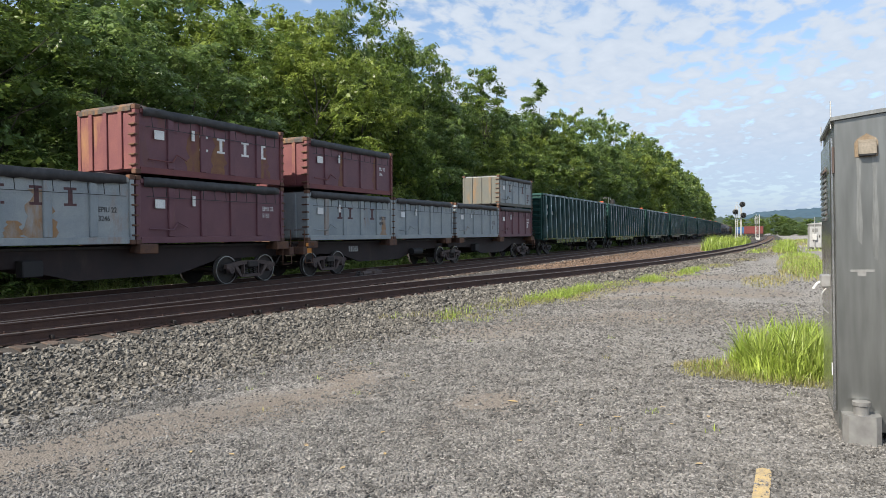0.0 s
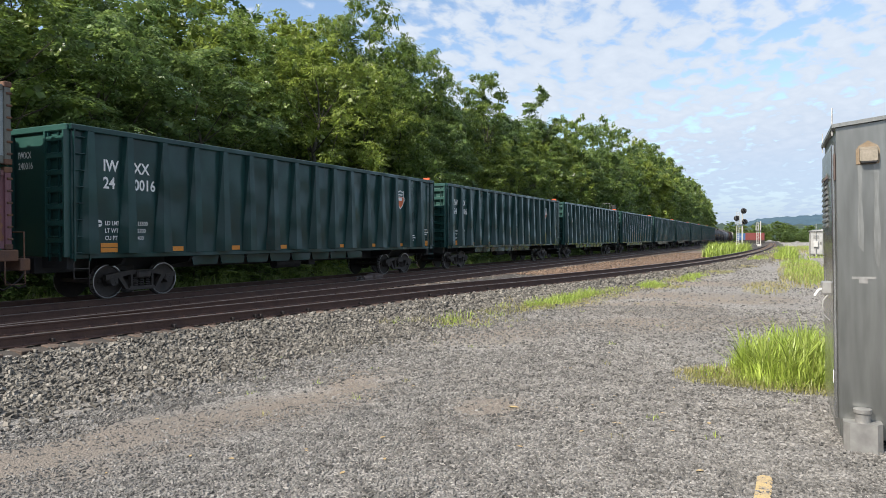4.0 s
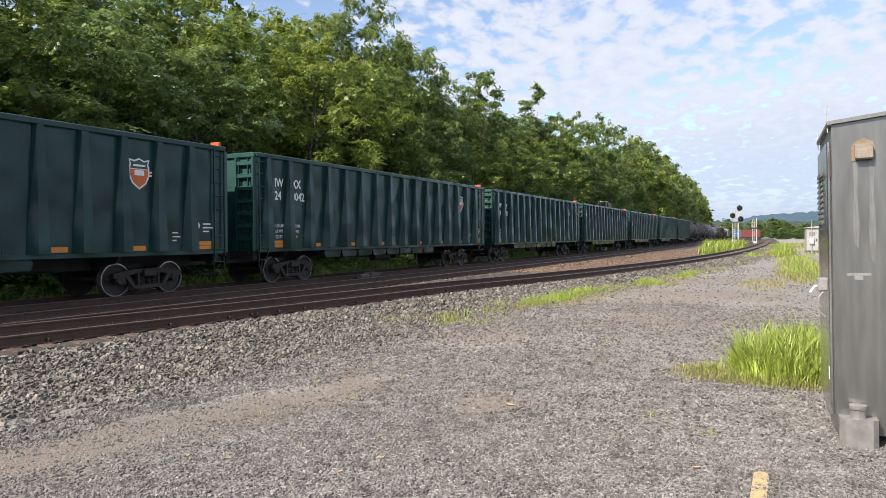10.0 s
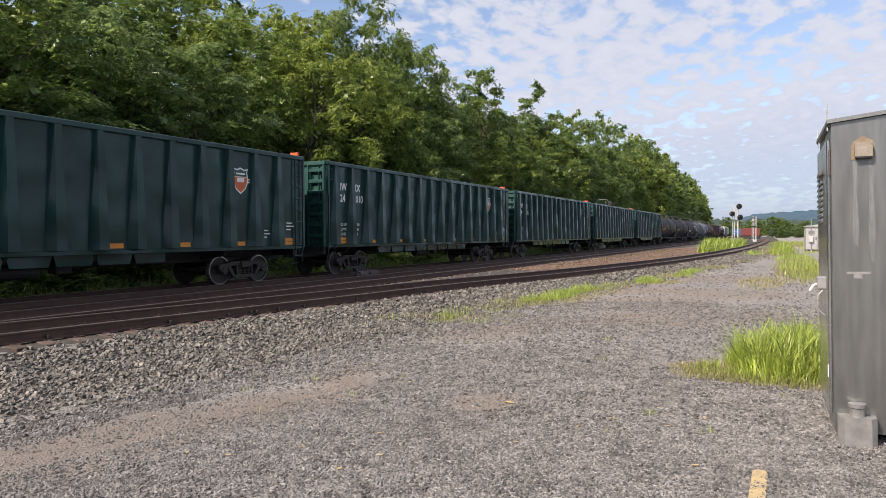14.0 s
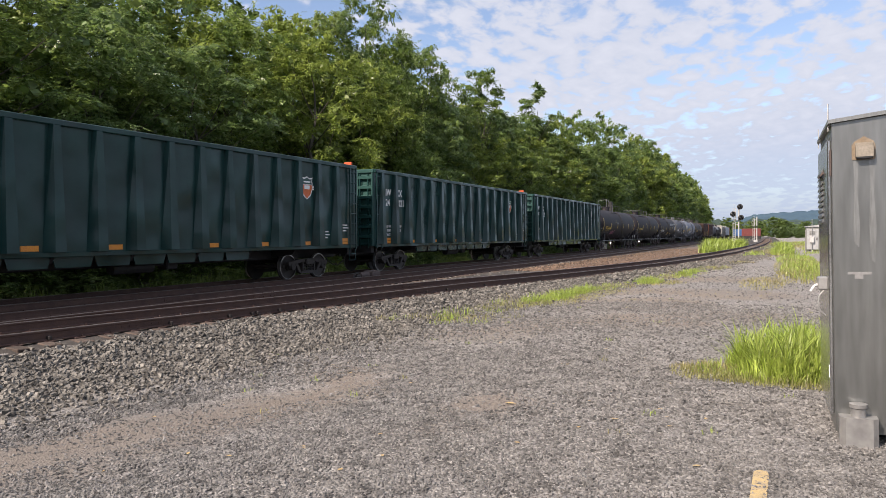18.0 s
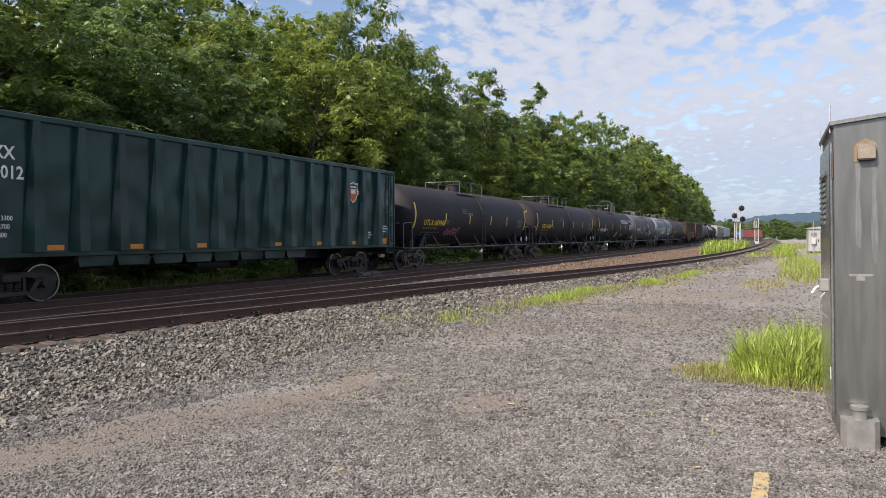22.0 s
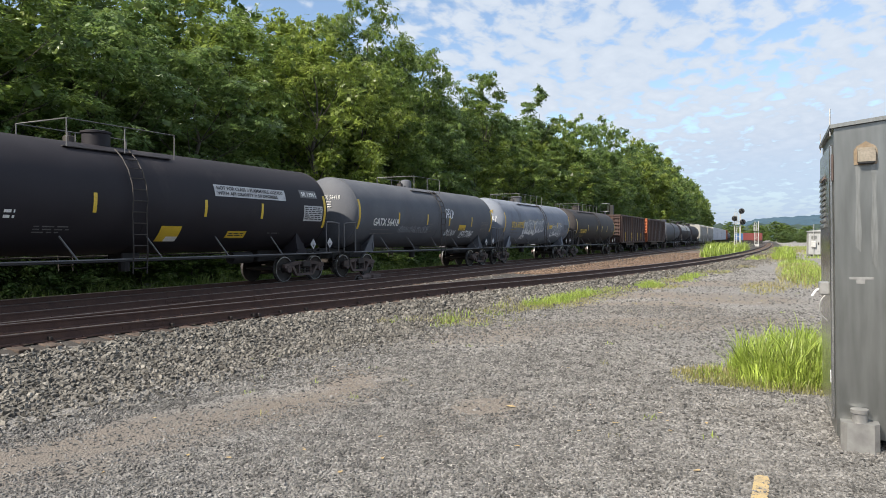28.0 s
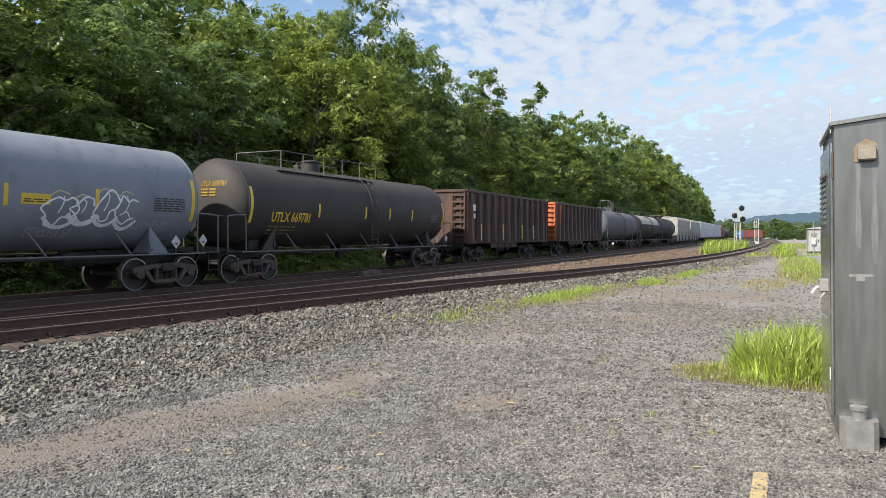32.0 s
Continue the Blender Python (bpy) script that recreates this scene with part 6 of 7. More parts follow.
            part("railing_post", Shape().tube((xx, y, zt - 0.26), (xx, y, top), 0.018, 5), rail_mat, t)
    for s in (-1, 1):
        ld = Shape()
        for y in (rung - 0.22, rung + 0.22):
            ld.pipe([(s * (r + 0.10) * math.cos(a), y, zc + (r + 0.10) * math.sin(a)) for a in (1.0, 0.75, 0.5, 0.25, 0.0, -0.25)] + [(s * (r + 0.09), y, 1.2), (s * (r + 0.06), y, 0.62)], 0.019, 5)
        for k in range(12):
            f = 0.92 - 0.19 * k
            p = ((r + 0.10) * math.cos(f), zc + (r + 0.10) * math.sin(f)) if f > -0.3 else (r + 0.08, zc + (r + 0.1) * math.sin(-0.3) - 0.3 * (-0.3 - f) / 0.19)
            if p[1] > 0.6:
                ld.tube((s * p[0], rung - 0.22, p[1]), (s * p[0], rung + 0.22, p[1]), 0.015, 5)
        part("ladder", ld, M["iron"], t)
    part("outlet_valve", Shape().tube((0, 0, 0.62), (0, 0, 1.2), 0.16, 10).box((-0.3, -0.3, 0.95), (0.3, 0.3, 1.18), 0.03), M["sill"], t)
    part("brake_cylinder", Shape().tube((0.5, h * 0.45, 0.92), (0.5, h * 0.45 + 0.9, 0.92), 0.2, 14), M["sill"], t)
    part("brake_pipe", Shape().pipe([(0.9, -h + 2.2, 0.95), (0.9, h - 2.2, 0.95)], 0.03, 5), M["sill"], t)
    couplers(t, h, 0.42)
    for y in stripes:
        s_.patch(y - 0.05, y + 0.05, zc - 0.40, zc + 0.10, M["yellow"], "reflective_stripe")
    if stripes:
        for s in (-1, 1):
            y = s * (h - 0.65)
            s_.patch(y - 0.06, y + 0.06, zc - 0.66, zc + 0.54, M["yellow"], "reflective_stripe", n=8)
    if not far:
        for y, z in ((h - 1.25, 1.36), (h - 0.25, 1.40)):
            part("placard", Shape().slab("x", [(y - 0.16, z), (y, z - 0.19), (y + 0.16, z), (y, z + 0.19)], 1.42, 1.435), M["worn_white"], t, "white diamond placard")
            part("placard_mark", Shape().slab("x", [(y - 0.08, z - 0.02), (y, z - 0.11), (y + 0.08, z - 0.02)], 1.435, 1.437), M["pale_print"], t)
            part("placard_holder", Shape().box((1.38, y - 0.03, 1.02), (1.42, y + 0.03, 1.3)), M["sill"], t)
    return t, s_


def head_marks(t, sh, m, words, tag_mat=None):
    """Writing on the leading head, laid on its bulge."""
    def lay(me, x0, z0, wide):
        xs = [v.co.x for v in me.vertices]
        k = wide / (max(xs) - min(xs))
        for v in me.vertices:
            x, z = x0 + (v.co.x - min(xs)) * k, z0 + v.co.y
            rho = min(sh.r * 0.999, math.hypot(x, z - sh.zc))
            a = math.asin((rho / sh.r) ** 1.25)
            v.co = (x, -sh.h + 0.62 * (1 - math.cos(a)) - 0.02, z)
    ob = lettering(words, 0.26, m, t, None, "lettering", narrow=1.0)
    lay(ob.data, -0.15, sh.zc + 0.52, 1.0)
    for k in range(3):
        ln = part("fine_print", Shape().box((0, 0, 0), (0.3, 0.045, 0.002)).box((0.36, 0, 0), (0.62, 0.045, 0.002)), m, t)
        lay(ln.data, -0.12, sh.zc + 0.40 - 0.10 * k, 0.62)
    if tag_mat:
        rnd = random.Random(4)
        for k in range(5):
            g, bars = GLYPHS[(k * 3 + 1) % len(GLYPHS)], Shape()
            pts = smooth_line([(a * 0.24, b * 0.36) for a, b in g], 3)
            for p, q in zip(pts, pts[1:]):
                bars.slab("z", [(p[0] - 0.018, p[1] - 0.014), (p[0] + 0.018, p[1] + 0.014), (q[0] + 0.018, q[1] + 0.014), (q[0] - 0.018, q[1] - 0.014)], 0, 0.002)
            ob = part("graffiti", bars, tag_mat, t, "pale spray-painted scrawl")
            lay(ob.data, -0.25 + 0.27 * k, sh.zc - 0.02 + rnd.uniform(-0.04, 0.04), 0.24)


# ---- containers and their flat cars ----
def container(name, label, body, edge, end_m, length=6.0, height=1.87, half=1.22, group="trash containers", tarp=True, marks=None, front=None):
    c = empty(name, Matrix(), label, "container", group)
    h = length / 2
    part("body", Shape().box((-half + 0.06, -h + 0.08, 0.1), (half - 0.06, h - 0.08, height - 0.06)), body, c)
    for s in (-1, 1):
        for q in (-1, 1):
            x, y = s * (half - 0.07), q * (h - 0.07)
            part("corner_post", Shape().box((x - 0.07, y - 0.07, 0.12), (x + 0.07, y + 0.07, height - 0.1), 0.01), edge, c)
            for z in (0.0, height - 0.12):
                part("corner_casting", Shape().box((x - 0.09, y - 0.09, z), (x + 0.09, y + 0.09, z + 0.13), 0.015), M["rust"], c)
    for s in (-1, 1):
        x = s * (half - 0.06)
        part("bottom_rail", Shape().box((x - 0.05, -h + 0.16, 0.02), (x + 0.05, h - 0.16, 0.20), 0.01), edge, c)
        part("top_rail", Shape().box((x - 0.05, -h + 0.16, height - 0.20), (x + 0.05, h - 0.16, height - 0.08), 0.01), edge, c)
        for k in range(1, 5):
            y = -h + length * k / 5
            part("side_post", Shape().box((x - 0.045, y - 0.11, 0.2), (x + 0.06, y + 0.11, height - 0.2), 0.02), body, c)
    for q in (-1, 1):
        y0, y1 = (-h + 0.02, -h + 0.08) if q < 0 else (h - 0.08, h - 0.02)
        e = part("end_door", Shape().box((-half + 0.14, y0, 0.14), (half - 0.14, y1, height - 0.12)), end_m, c)
        for x in (-0.62, 0.0, 0.62):
            yy = y0 - 0.05 if q < 0 else y1
            part("end_post", Shape().box((x - 0.08, yy, 0.14), (x + 0.08, yy + 0.05, height - 0.12), 0.01), end_m, e)
        for k in range(6):
            z = 0.22 + k * (height - 0.5) / 5
            yy = -h - 0.02 if q < 0 else h - 0.06
            part("hinge", Shape().box((half - 0.22, yy - 0.04, z), (half + 0.03, yy + 0.08, z + 0.05), 0.01), M["rust"], e)
    if tarp:
        rnd = random.Random(len(label) + int(length * 100))
        n, w = 26, 11
        vs, fs = [], []
        prof = [(-half - 0.010, -0.24), (-half - 0.014, -0.06), (-half + 0.02, 0.005)] + [(-half + 0.2 + (2 * half - 0.4) * k / 4, 0.02) for k in range(5)] + [(half - 0.02, 0.005), (half + 0.014, -0.06), (half + 0.010, -0.24)]
        for i in range(n + 1):
            y = -h + 0.25 + (length - 0.5) * i / n
            for k, (x, z) in enumerate(prof):
                sag = 0.02 * math.sin(i * 0.9 + length * 3) + rnd.uniform(-0.012, 0.012) if 2 < k < 8 else 0
                low = rnd.uniform(-0.04, 0.02) if k in (0, 10) else rnd.uniform(-0.005, 0.005)
                vs.append((x + rnd.uniform(-0.006, 0.006), y, height - 0.02 + z + sag + low))
        for i in range(n):
            for k in range(w - 1):
                a = i * w + k
                fs.append((a, a + 1, a + w + 1, a + w))
        sh = Shape()
        sh.v, sh.f = vs, fs
        tp = part("tarpaulin", sh, M["tarp"], c, "black sagging tarpaulin cover", True)
        so = tp.modifiers.new("thick", "SOLIDIFY")
        so.thickness = 0.012
        lace = Shape()
        for k in range(12):
            y = -h + 0.5 + (length - 1) * k / 11
            lace.tube((half + 0.045, y, height - 0.28), (half + 0.035, y + 0.03, height - 0.55), 0.009, 4)
        lace.tube((half + 0.05, -h + 0.3, height - 0.56), (half + 0.05, h - 0.3, height - 0.58), 0.011, 4)
        part("lashing", lace, M["black"], c)
        if end_m is M["red_rust"]:
            part("tarp_end", Shape().slab("x", [(-h - 0.03, height - 0.16), (-h + 0.5, height - 0.06), (-h + 0.5, height + 0.04), (-h + 0.1, height + 0.06), (-h - 0.03, height - 0.04)], -half + 0.1, half - 0.16), M["rust_flap"], c, "orange-stained folded tarpaulin end")
    if front:
        part("tag_plate", Shape().box((half - 0.02, -h + 0.62, 1.0), (half + 0.008, -h + 0.95, 1.25)), M["letter_white"], c)
        part("tag_strip", Shape().box((half - 0.02, -h + 1.95, 1.1), (half + 0.012, -h + 2.05, 1.4)), M["letter_white"], c)
        part("latch_rod", Shape().pipe([(half + 0.03, -h + 0.4, 0.42), (half + 0.05, -h + 1.2, 0.40), (half + 0.05, -h + 1.35, 0.62), (half + 0.05, -h + 1.7, 0.48)], 0.02), edge, c)
    for kind_, y, z, w, hh, m in (marks or ()):
        part("mark", Shape().box((half - 0.03, y - w / 2, z), (half + 0.064, y + w / 2, z + hh)), m, c, kind_)
    return c


def emblem_letters(c, ys, z, m, size=0.42):
    """Painted blocks where the owner's name stands."""
    for y in ys:
        w = size * 0.36
        part("emblem", Shape().box((1.15, y - w * 0.35, z), (1.168, y + w * 0.35, z + size)).box((1.15, y - w, z), (1.166, y + w, z + size * 0.14)).box((1.15, y - w, z + size * 0.86), (1.166, y + w, z + size)), m, c)


def rust_run(c, y, z0, z1, w, seed, paint="rust_run_purple"):
    """A ragged run of rust down a panel."""
    rnd = random.Random(seed)
    left, right = [], []
    n = 9
    for k in range(n + 1):
        z = z0 + (z1 - z0) * k / n
        s = w * (0.55 + 0.45 * rnd.random()) * (1.0 - 0.5 * k / n)
        o = rnd.uniform(-0.05, 0.05)
        left.append((y - s + o, z))
        right.append((y + s + o, z))
    part("rust_stain", Shape().slab("x", left + right[::-1], 1.15, 1.1635), M[paint], c, "orange rust stain")


def small_print(c, lines, y, z, m, size=0.17):
    for k, w in enumerate(lines):
        lettering(w, size, m, c, on_side(1.166, y, z - k * size * 1.15))


def stencil_bars(c, y, z, rows, m):
    """Worn stencilled lines that can no longer be read."""
    for k, w in enumerate(rows):
        part("stencil", Shape().box((1.15, y, z - 0.15 * k), (1.166, y + w, z - 0.15 * k + 0.09)), m, c)


def flat_car(label, unit, spin=True):
    """A two-unit articulated flat: three trucks, deep fish-belly sills; y runs from its leading end."""
    f = empty("flat_car", Matrix(), label, "flat car", "container flat cars")
    half = unit
    for k in (-1, 1):
        a, b = (-half, -0.35) if k < 0 else (0.35, half)
        sill = Shape()
        for x in (-0.62, 0.62):
            pts = [(a, 1.28), (a, 0.86), (a + 2.9, 0.80), (a + 4.4, 0.42), (b - 4.4, 0.42), (b - 2.9, 0.80), (b, 0.86), (b, 1.28)]
            sill.slab("x", pts, x - 0.05, x + 0.05)
        part("sill", sill, M["maroon_sill"], f)
        part("deck", Shape().box((-0.75, a, 1.22), (0.75, b, 1.30), 0.01), M["iron"], f)
        for y in (a + 0.45, a + 6.15, b - 0.45):
            part("bolster_arm", Shape().box((-1.28, y - 0.16, 1.10), (1.28, y + 0.16, 1.33), 0.02), M["rust"], f)
            for s in (-1, 1):
                part("pedestal", Shape().box((s * 1.18 - 0.12, y - 0.3, 1.08), (s * 1.18 + 0.12, y + 0.3, 1.345), 0.02), M["rust"], f)
    part("brake_gear", Shape().tube((0.9, -4.0, 0.75), (0.9, -3.1, 0.75), 0.16, 10).box((0.7, 3.2, 0.6), (1.0, 3.7, 1.0), 0.02), M["sill"], f)
    for y in (-half + 1.75, 0.0, half - 1.75):
        truck(f, y, spin)
    for s in (-1, 1):
        part("end_sill", Shape().box((-1.3, s * half - 0.12, 0.86), (1.3, s * half + 0.12, 1.14), 0.02), M["rust"], f)
        part("grab_iron", Shape().pipe([(1.28, s * half, 1.1), (1.28, s * half, 0.55), (1.28, s * (half - 0.45), 0.55), (1.28, s * (half - 0.45), 1.1)], 0.018).pipe([(1.25, s * half, 1.14), (1.25, s * half, 1.75), (0.8, s * half, 1.75)], 0.018), M["rust"], f)
    part("reflector", Shape().box((1.28, -half + 0.05, 1.15), (1.30, -half + 0.5, 1.28)).box((1.24, -half + 0.1, 0.9), (1.26, -half + 0.4, 1.08)), M["orange"], f)
    lettering("91065", 0.33, M["letter_white"], f, on_side(0.675, -half + 3.6, 0.86))
    couplers(f, half, 0.1)
    return f


# ---- other cars that stay far off ----
def covered_hopper(label, mat, length=18.6):
    h = length / 2
    c = empty("covered_hopper", Matrix(), label, "hopper car", "pale hopper cars")
    out = [(-1.1, 4.55), (-1.45, 4.35), (-1.58, 3.6), (-1.55, 2.2), (-1.45, 1.5), (1.45, 1.5), (1.55, 2.2), (1.58, 3.6), (1.45, 4.35), (1.1, 4.55)]
    part("body", Shape().slab("y", out, -h + 0.5, h - 0.5), mat, c)
    for k in range(4):
        y = -h + 2.8 + k * (length - 5.6) / 3
        part("bay", Shape().slab("x", [(y - 1.6, 1.5), (y + 1.6, 1.5), (y + 0.35, 0.55), (y - 0.35, 0.55)], -1.3, 1.3), mat, c)
    for k in range(9):
        y = -h + 0.9 + k * (length - 1.8) / 8
        for s in (-1, 1):
            part("side_post", Shape().box((s * 1.57 - 0.04, y - 0.06, 1.5), (s * 1.57 + 0.04, y + 0.06, 4.3)), mat, c)
    part("roof_walk", Shape().box((-0.35, -h + 0.4, 4.58), (0.35, h - 0.4, 4.66)), M["galv"], c)
    part("hatch", Shape().box((-0.9, -h + 1.4, 4.54), (-0.5, h - 1.4, 4.66), 0.03), mat, c)
    part("centre_sill", Shape().box((-0.3, -h, 0.75), (0.3, h, 1.2), 0.02), M["sill"], c)
    for s in (-1, 1):
        part("end_frame", Shape().box((-1.4, s * h - 0.1, 1.0), (1.4, s * h + 0.1, 1.2)).box((-1.4, s * h - 0.05, 1.2), (-1.3, s * h + 0.05, 4.2)).box((1.3, s * h - 0.05, 1.2), (1.4, s * h + 0.05, 4.2)), mat, c)
        truck(c, s * (h - 1.9), False)
    couplers(c, h, 0.2)
    return c


def boxcar(name, label, mat, length=18.4, top=4.7, wraps=0, category="boxcar"):
    h = length / 2
    c = empty(name, Matrix(), label, category, "cars at the rear of the train")
    part("body", Shape().box((-1.5, -h, 1.1), (1.5, h, top), 0.06), mat, c)
    if wraps:
        for k in range(wraps):
            y0 = -h + 0.25 + k * (length - 0.5) / wraps
            for j in range(2):
                part("wrapped_stack", Shape().box((-1.56, y0 + 0.06, 1.2 + j * 1.7), (1.56, y0 + (length - 0.5) / wraps - 0.06, 2.84 + j * 1.7), 0.08), M["white_panel"], c)
    else:
        for s in (-1, 1):
            part("door", Shape().box((s * 1.53 - 0.04, -1.6, 1.2), (s * 1.53 + 0.04, 1.6, top - 0.3), 0.02), mat, c)
        for k in range(9):
            y = -h + 0.4 + k * (length - 0.8) / 8
            if abs(y) > 1.8:
                part("side_post", Shape().box((-1.55, y - 0.06, 1.15), (1.55, y + 0.06, top - 0.1)), mat, c)
    part("centre_sill", Shape().box((-0.3, -h - 0.1, 0.75), (0.3, h + 0.1, 1.09), 0.02), M["sill"], c)
    for s in (-1, 1):
        truck(c, s * (h - 2.1), False)
    couplers(c, h, 0.2)
    return c


TRAIN = []               # (thing, distance of its middle behind the reference, height above the rails)


def couple(ob, s, z=0.0):
    TRAIN.append((ob, s, z))
    return ob


def make_up_train():
    # articulated flats with trash containers
    for mid in (10.15, 35.8):
        couple(flat_car("black skeleton flat car carrying containers on the main line", 12.45), mid)
    L = 1.345
    boxes = []

    def lay(c, a, level=0):
        boxes.append(c)
        couple(c, a + 3.0, L + level * 1.93)
        return c

    c = lay(container("container", "grey rust-stained trash container under a black tarpaulin", M["grey_box"], M["grey_box"], M["grey_box"], front=True), 10.25)
    rust_run(c, 0.45, 0.2, 1.35, 0.55, 1, "rust_run")
    rust_run(c, -0.2, 0.2, 0.6, 0.3, 2, "rust_run")
    small_print(c, ("EPIU 22", "3246"), 1.95, 0.85, M["letter_black"], 0.2)
    emblem_letters(c, (-1.45, -0.55, 0.35, 1.2), 0.98, M["faded_maroon"], 0.46)
    c = lay(container("container", "dark purple steel trash container under a black tarpaulin", M["purple"], M["purple"], M["purple"], front=True), 16.3)
    small_print(c, ("EPIU 22", "5150"), 1.98, 1.05, M["letter_white"], 0.2)
    c = lay(container("container", "purple steel trash container with rust-streaked end", M["purple"], M["red_rust"], M["red_rust"], front=True), 16.3, 1)
    rust_run(c, -0.9, 0.2, 1.4, 0.45, 3)
    rust_run(c, 0.05, 0.2, 1.3, 0.42, 4)
    rust_run(c, 2.1, 0.2, 1.2, 0.3, 5)
    emblem_letters(c, (-0.55, 0.15, 1.2, 2.0), 0.85, M["letter_white"], 0.46)
    c = lay(container("container", "grey steel trash container with rust runs", M["grey_box"], M["grey_box"], M["grey_box"], front=True), 23.6)
    emblem_letters(c, (-0.9, -0.2, 0.7, 1.4), 0.85, M["faded_maroon"], 0.46)
    rust_run(c, 2.3, 0.2, 1.0, 0.3, 6, "rust_run")
    small_print(c, ("EPIU 22", "4098"), 1.95, 0.85, M["letter_black"], 0.2)
    c = lay(container("container", "purple-brown steel trash container with rust-streaked end", M["purple"], M["red_rust"], M["red_rust"], front=True), 23.6, 1)
    rust_run(c, -0.75, 0.2, 1.5, 0.28, 7)
    rust_run(c, 1.6, 0.2, 1.5, 0.18, 8)
    small_print(c, ("EPIU 22", "5306"), 1.9, 1.05, M["letter_white"], 0.2)
    lay(container("container", "blue-grey steel trash container under a black tarpaulin", M["grey_box"], M["grey_box"], M["grey_box"], front=True), 29.7)
    c = lay(container("container", "blue-grey steel trash container, tarpaulin covered", M["grey_box"], M["grey_box"], M["pale_rust"], front=True), 36.0)
    small_print(c, ("EPIU 22", "3220"), 1.75, 0.78, M["faded_maroon"], 0.26)
    c = lay(container("container", "red-brown steel trash container at the flat's end", M["purple"], M["purple"], M["purple"], front=True), 42.0)
    small_print(c, ("EPIU 22",), 1.9, 1.05, M["letter_white"], 0.2)
    stencil_bars(c, 1.92, 0.90, (0.5, 0.34, 0.42), M["letter_white"])
    rust_run(c, 2.75, 0.2, 1.0, 0.12, 9)
    c = lay(container("container", "weathered greenish-grey trash container with rusty corner posts, stacked on top", M["grey_box"], M["pale_rust"], M["pale_rust"], front=True), 42.0, 1)
    emblem_letters(c, (-1.05, -0.45, 0.65, 1.25), 0.92, M["faded_maroon"], 0.46)
    stencil_bars(c, 2.0, 0.78, (0.42, 0.34, 0.42, 0.3), M["faded_maroon"])
    rust_run(c, -2.7, 0.2, 1.3, 0.10, 11, "rust_run")
    # green gondolas
    for i, num in enumerate(("240016", "240006", "220055", "240042", "240001", "240010", "240035", "240021", "240012")):
        couple(green_gondola(num), 49.2 + 19.97 * i + GL / 2)
    # tank cars
    Y, W, P = M["yellow"], M["letter_white"], M["pale_print"]
    YP = M["yellow_print"]
    t, k = tank_car("tank_car", "long matte black tank car with yellow stripes and pink graffiti", M["tank_black"], 16.0, stripes=(-4.2, -1.28, 1.66, 4.14), rung=0.4, deck=(-1.76, 1.28), bands=(0.9,))
    k.text("UTLX 669046", 0.27, 2.2, Y, -6.45, 2.10)
    k.text("THE TANK CAR PEOPLE", 0.085, 1.55, YP, -6.45, 1.92)
    k.print_lines(-6.45, 1.76, (1.9, 1.2), P, 0.045)
    k.print_lines(-6.3, 1.5, (1.3,), P, 0.04)
    k.throw_up(-3.9, -2.3, 1.66, 2.05, M["pink"], 3, 5, 0.05, "pink spray-painted scrawl", M["pink"])
    k.tag(-1.5, -0.9, 2.65, 2.85, P, 8, 0.03)
    k.print_lines(-2.2, 2.98, (0.62, 0.5, 0.62), YP, 0.04, 0.09)
    k.panel(-4.05, -3.8, 2.15, 2.4, 2, P, 5)
    k.panel(6.0, 6.75, 2.05, 2.65, 7, P, 2)
    couple(t, 236.95)
    t, k = tank_car("tank_car", "matte black tank car with yellow reflective stripes", M["tank_black"], 16.2, stripes=(-4.14, -1.4, 1.45, 4.2), rung=0.33, deck=(-3.8, 0.72), bands=(0.2,))
    k.text("UTLX 667087", 0.27, 2.2, Y, -6.43, 2.13)
    k.text("THE TANK CAR PEOPLE", 0.085, 1.5, YP, -6.43, 1.95)
    k.print_lines(-6.43, 1.78, (1.7,), YP, 0.045)
    k.print_lines(-6.43, 1.62, (1.7,), P, 0.04)
    k.print_lines(-2.2, 2.95, (0.6, 0.6, 0.5), YP, 0.04, 0.09)
    k.panel(5.9, 6.9, 2.1, 2.65, 6, P, 4)
    k.panel(-3.9, -3.65, 2.05, 2.3, 2, P, 5)
    head_marks(t, k, Y, "UTLX 667087")
    couple(t, 254.36)
    t, k = tank_car("tank_car", "black tank car with white warning panel and yellow labels", M["tank_black"], 16.2, dia=3.0, stripes=(-4.9, -1.95, 1.68, 4.1), rung=-0.7, deck=(-2.4, 0.9), bands=(-0.4,))
    k.text("SHPX 210182", 0.27, 2.3, W, -6.75, 2.0)
    k.print_lines(-6.75, 1.85, (1.7, 1.2), P, 0.045)
    k.patch(2.05, 5.28, 2.86, 3.22, M["worn_white"], "warning_panel", "white warning panel")
    k.text("NOT FOR CLASS 3 FLAMMABLE LIQUIDS", 0.105, 3.0, M["letter_black"], 2.15, 3.07)
    k.text("WITH API GRAVITY > 50 DEGREES", 0.105, 2.7, M["letter_black"], 2.15, 2.91)
    k.patch(0.2, 0.92, 1.48, 1.92, Y, "yellow_label")
    k.patch(0.5, 0.92, 1.48, 1.62, W, "white_label")
    k.patch(2.78, 3.6, 1.58, 1.80, Y, "yellow_label")
    k.panel(2.85, 3.5, 1.63, 1.76, 2, M["letter_black"], 3)
    k.patch(6.1, 7.05, 3.02, 3.3, M["pale_print"], "data_panel", "grey number panel")
    k.text("SR 13961", 0.15, 0.8, W, 6.18, 3.08)
    k.patch(6.25, 7.3, 2.2, 2.75, M["worn_white"], "data_panel")
    k.panel(6.3, 7.25, 2.24, 2.72, 7, M["letter_black"], 7)
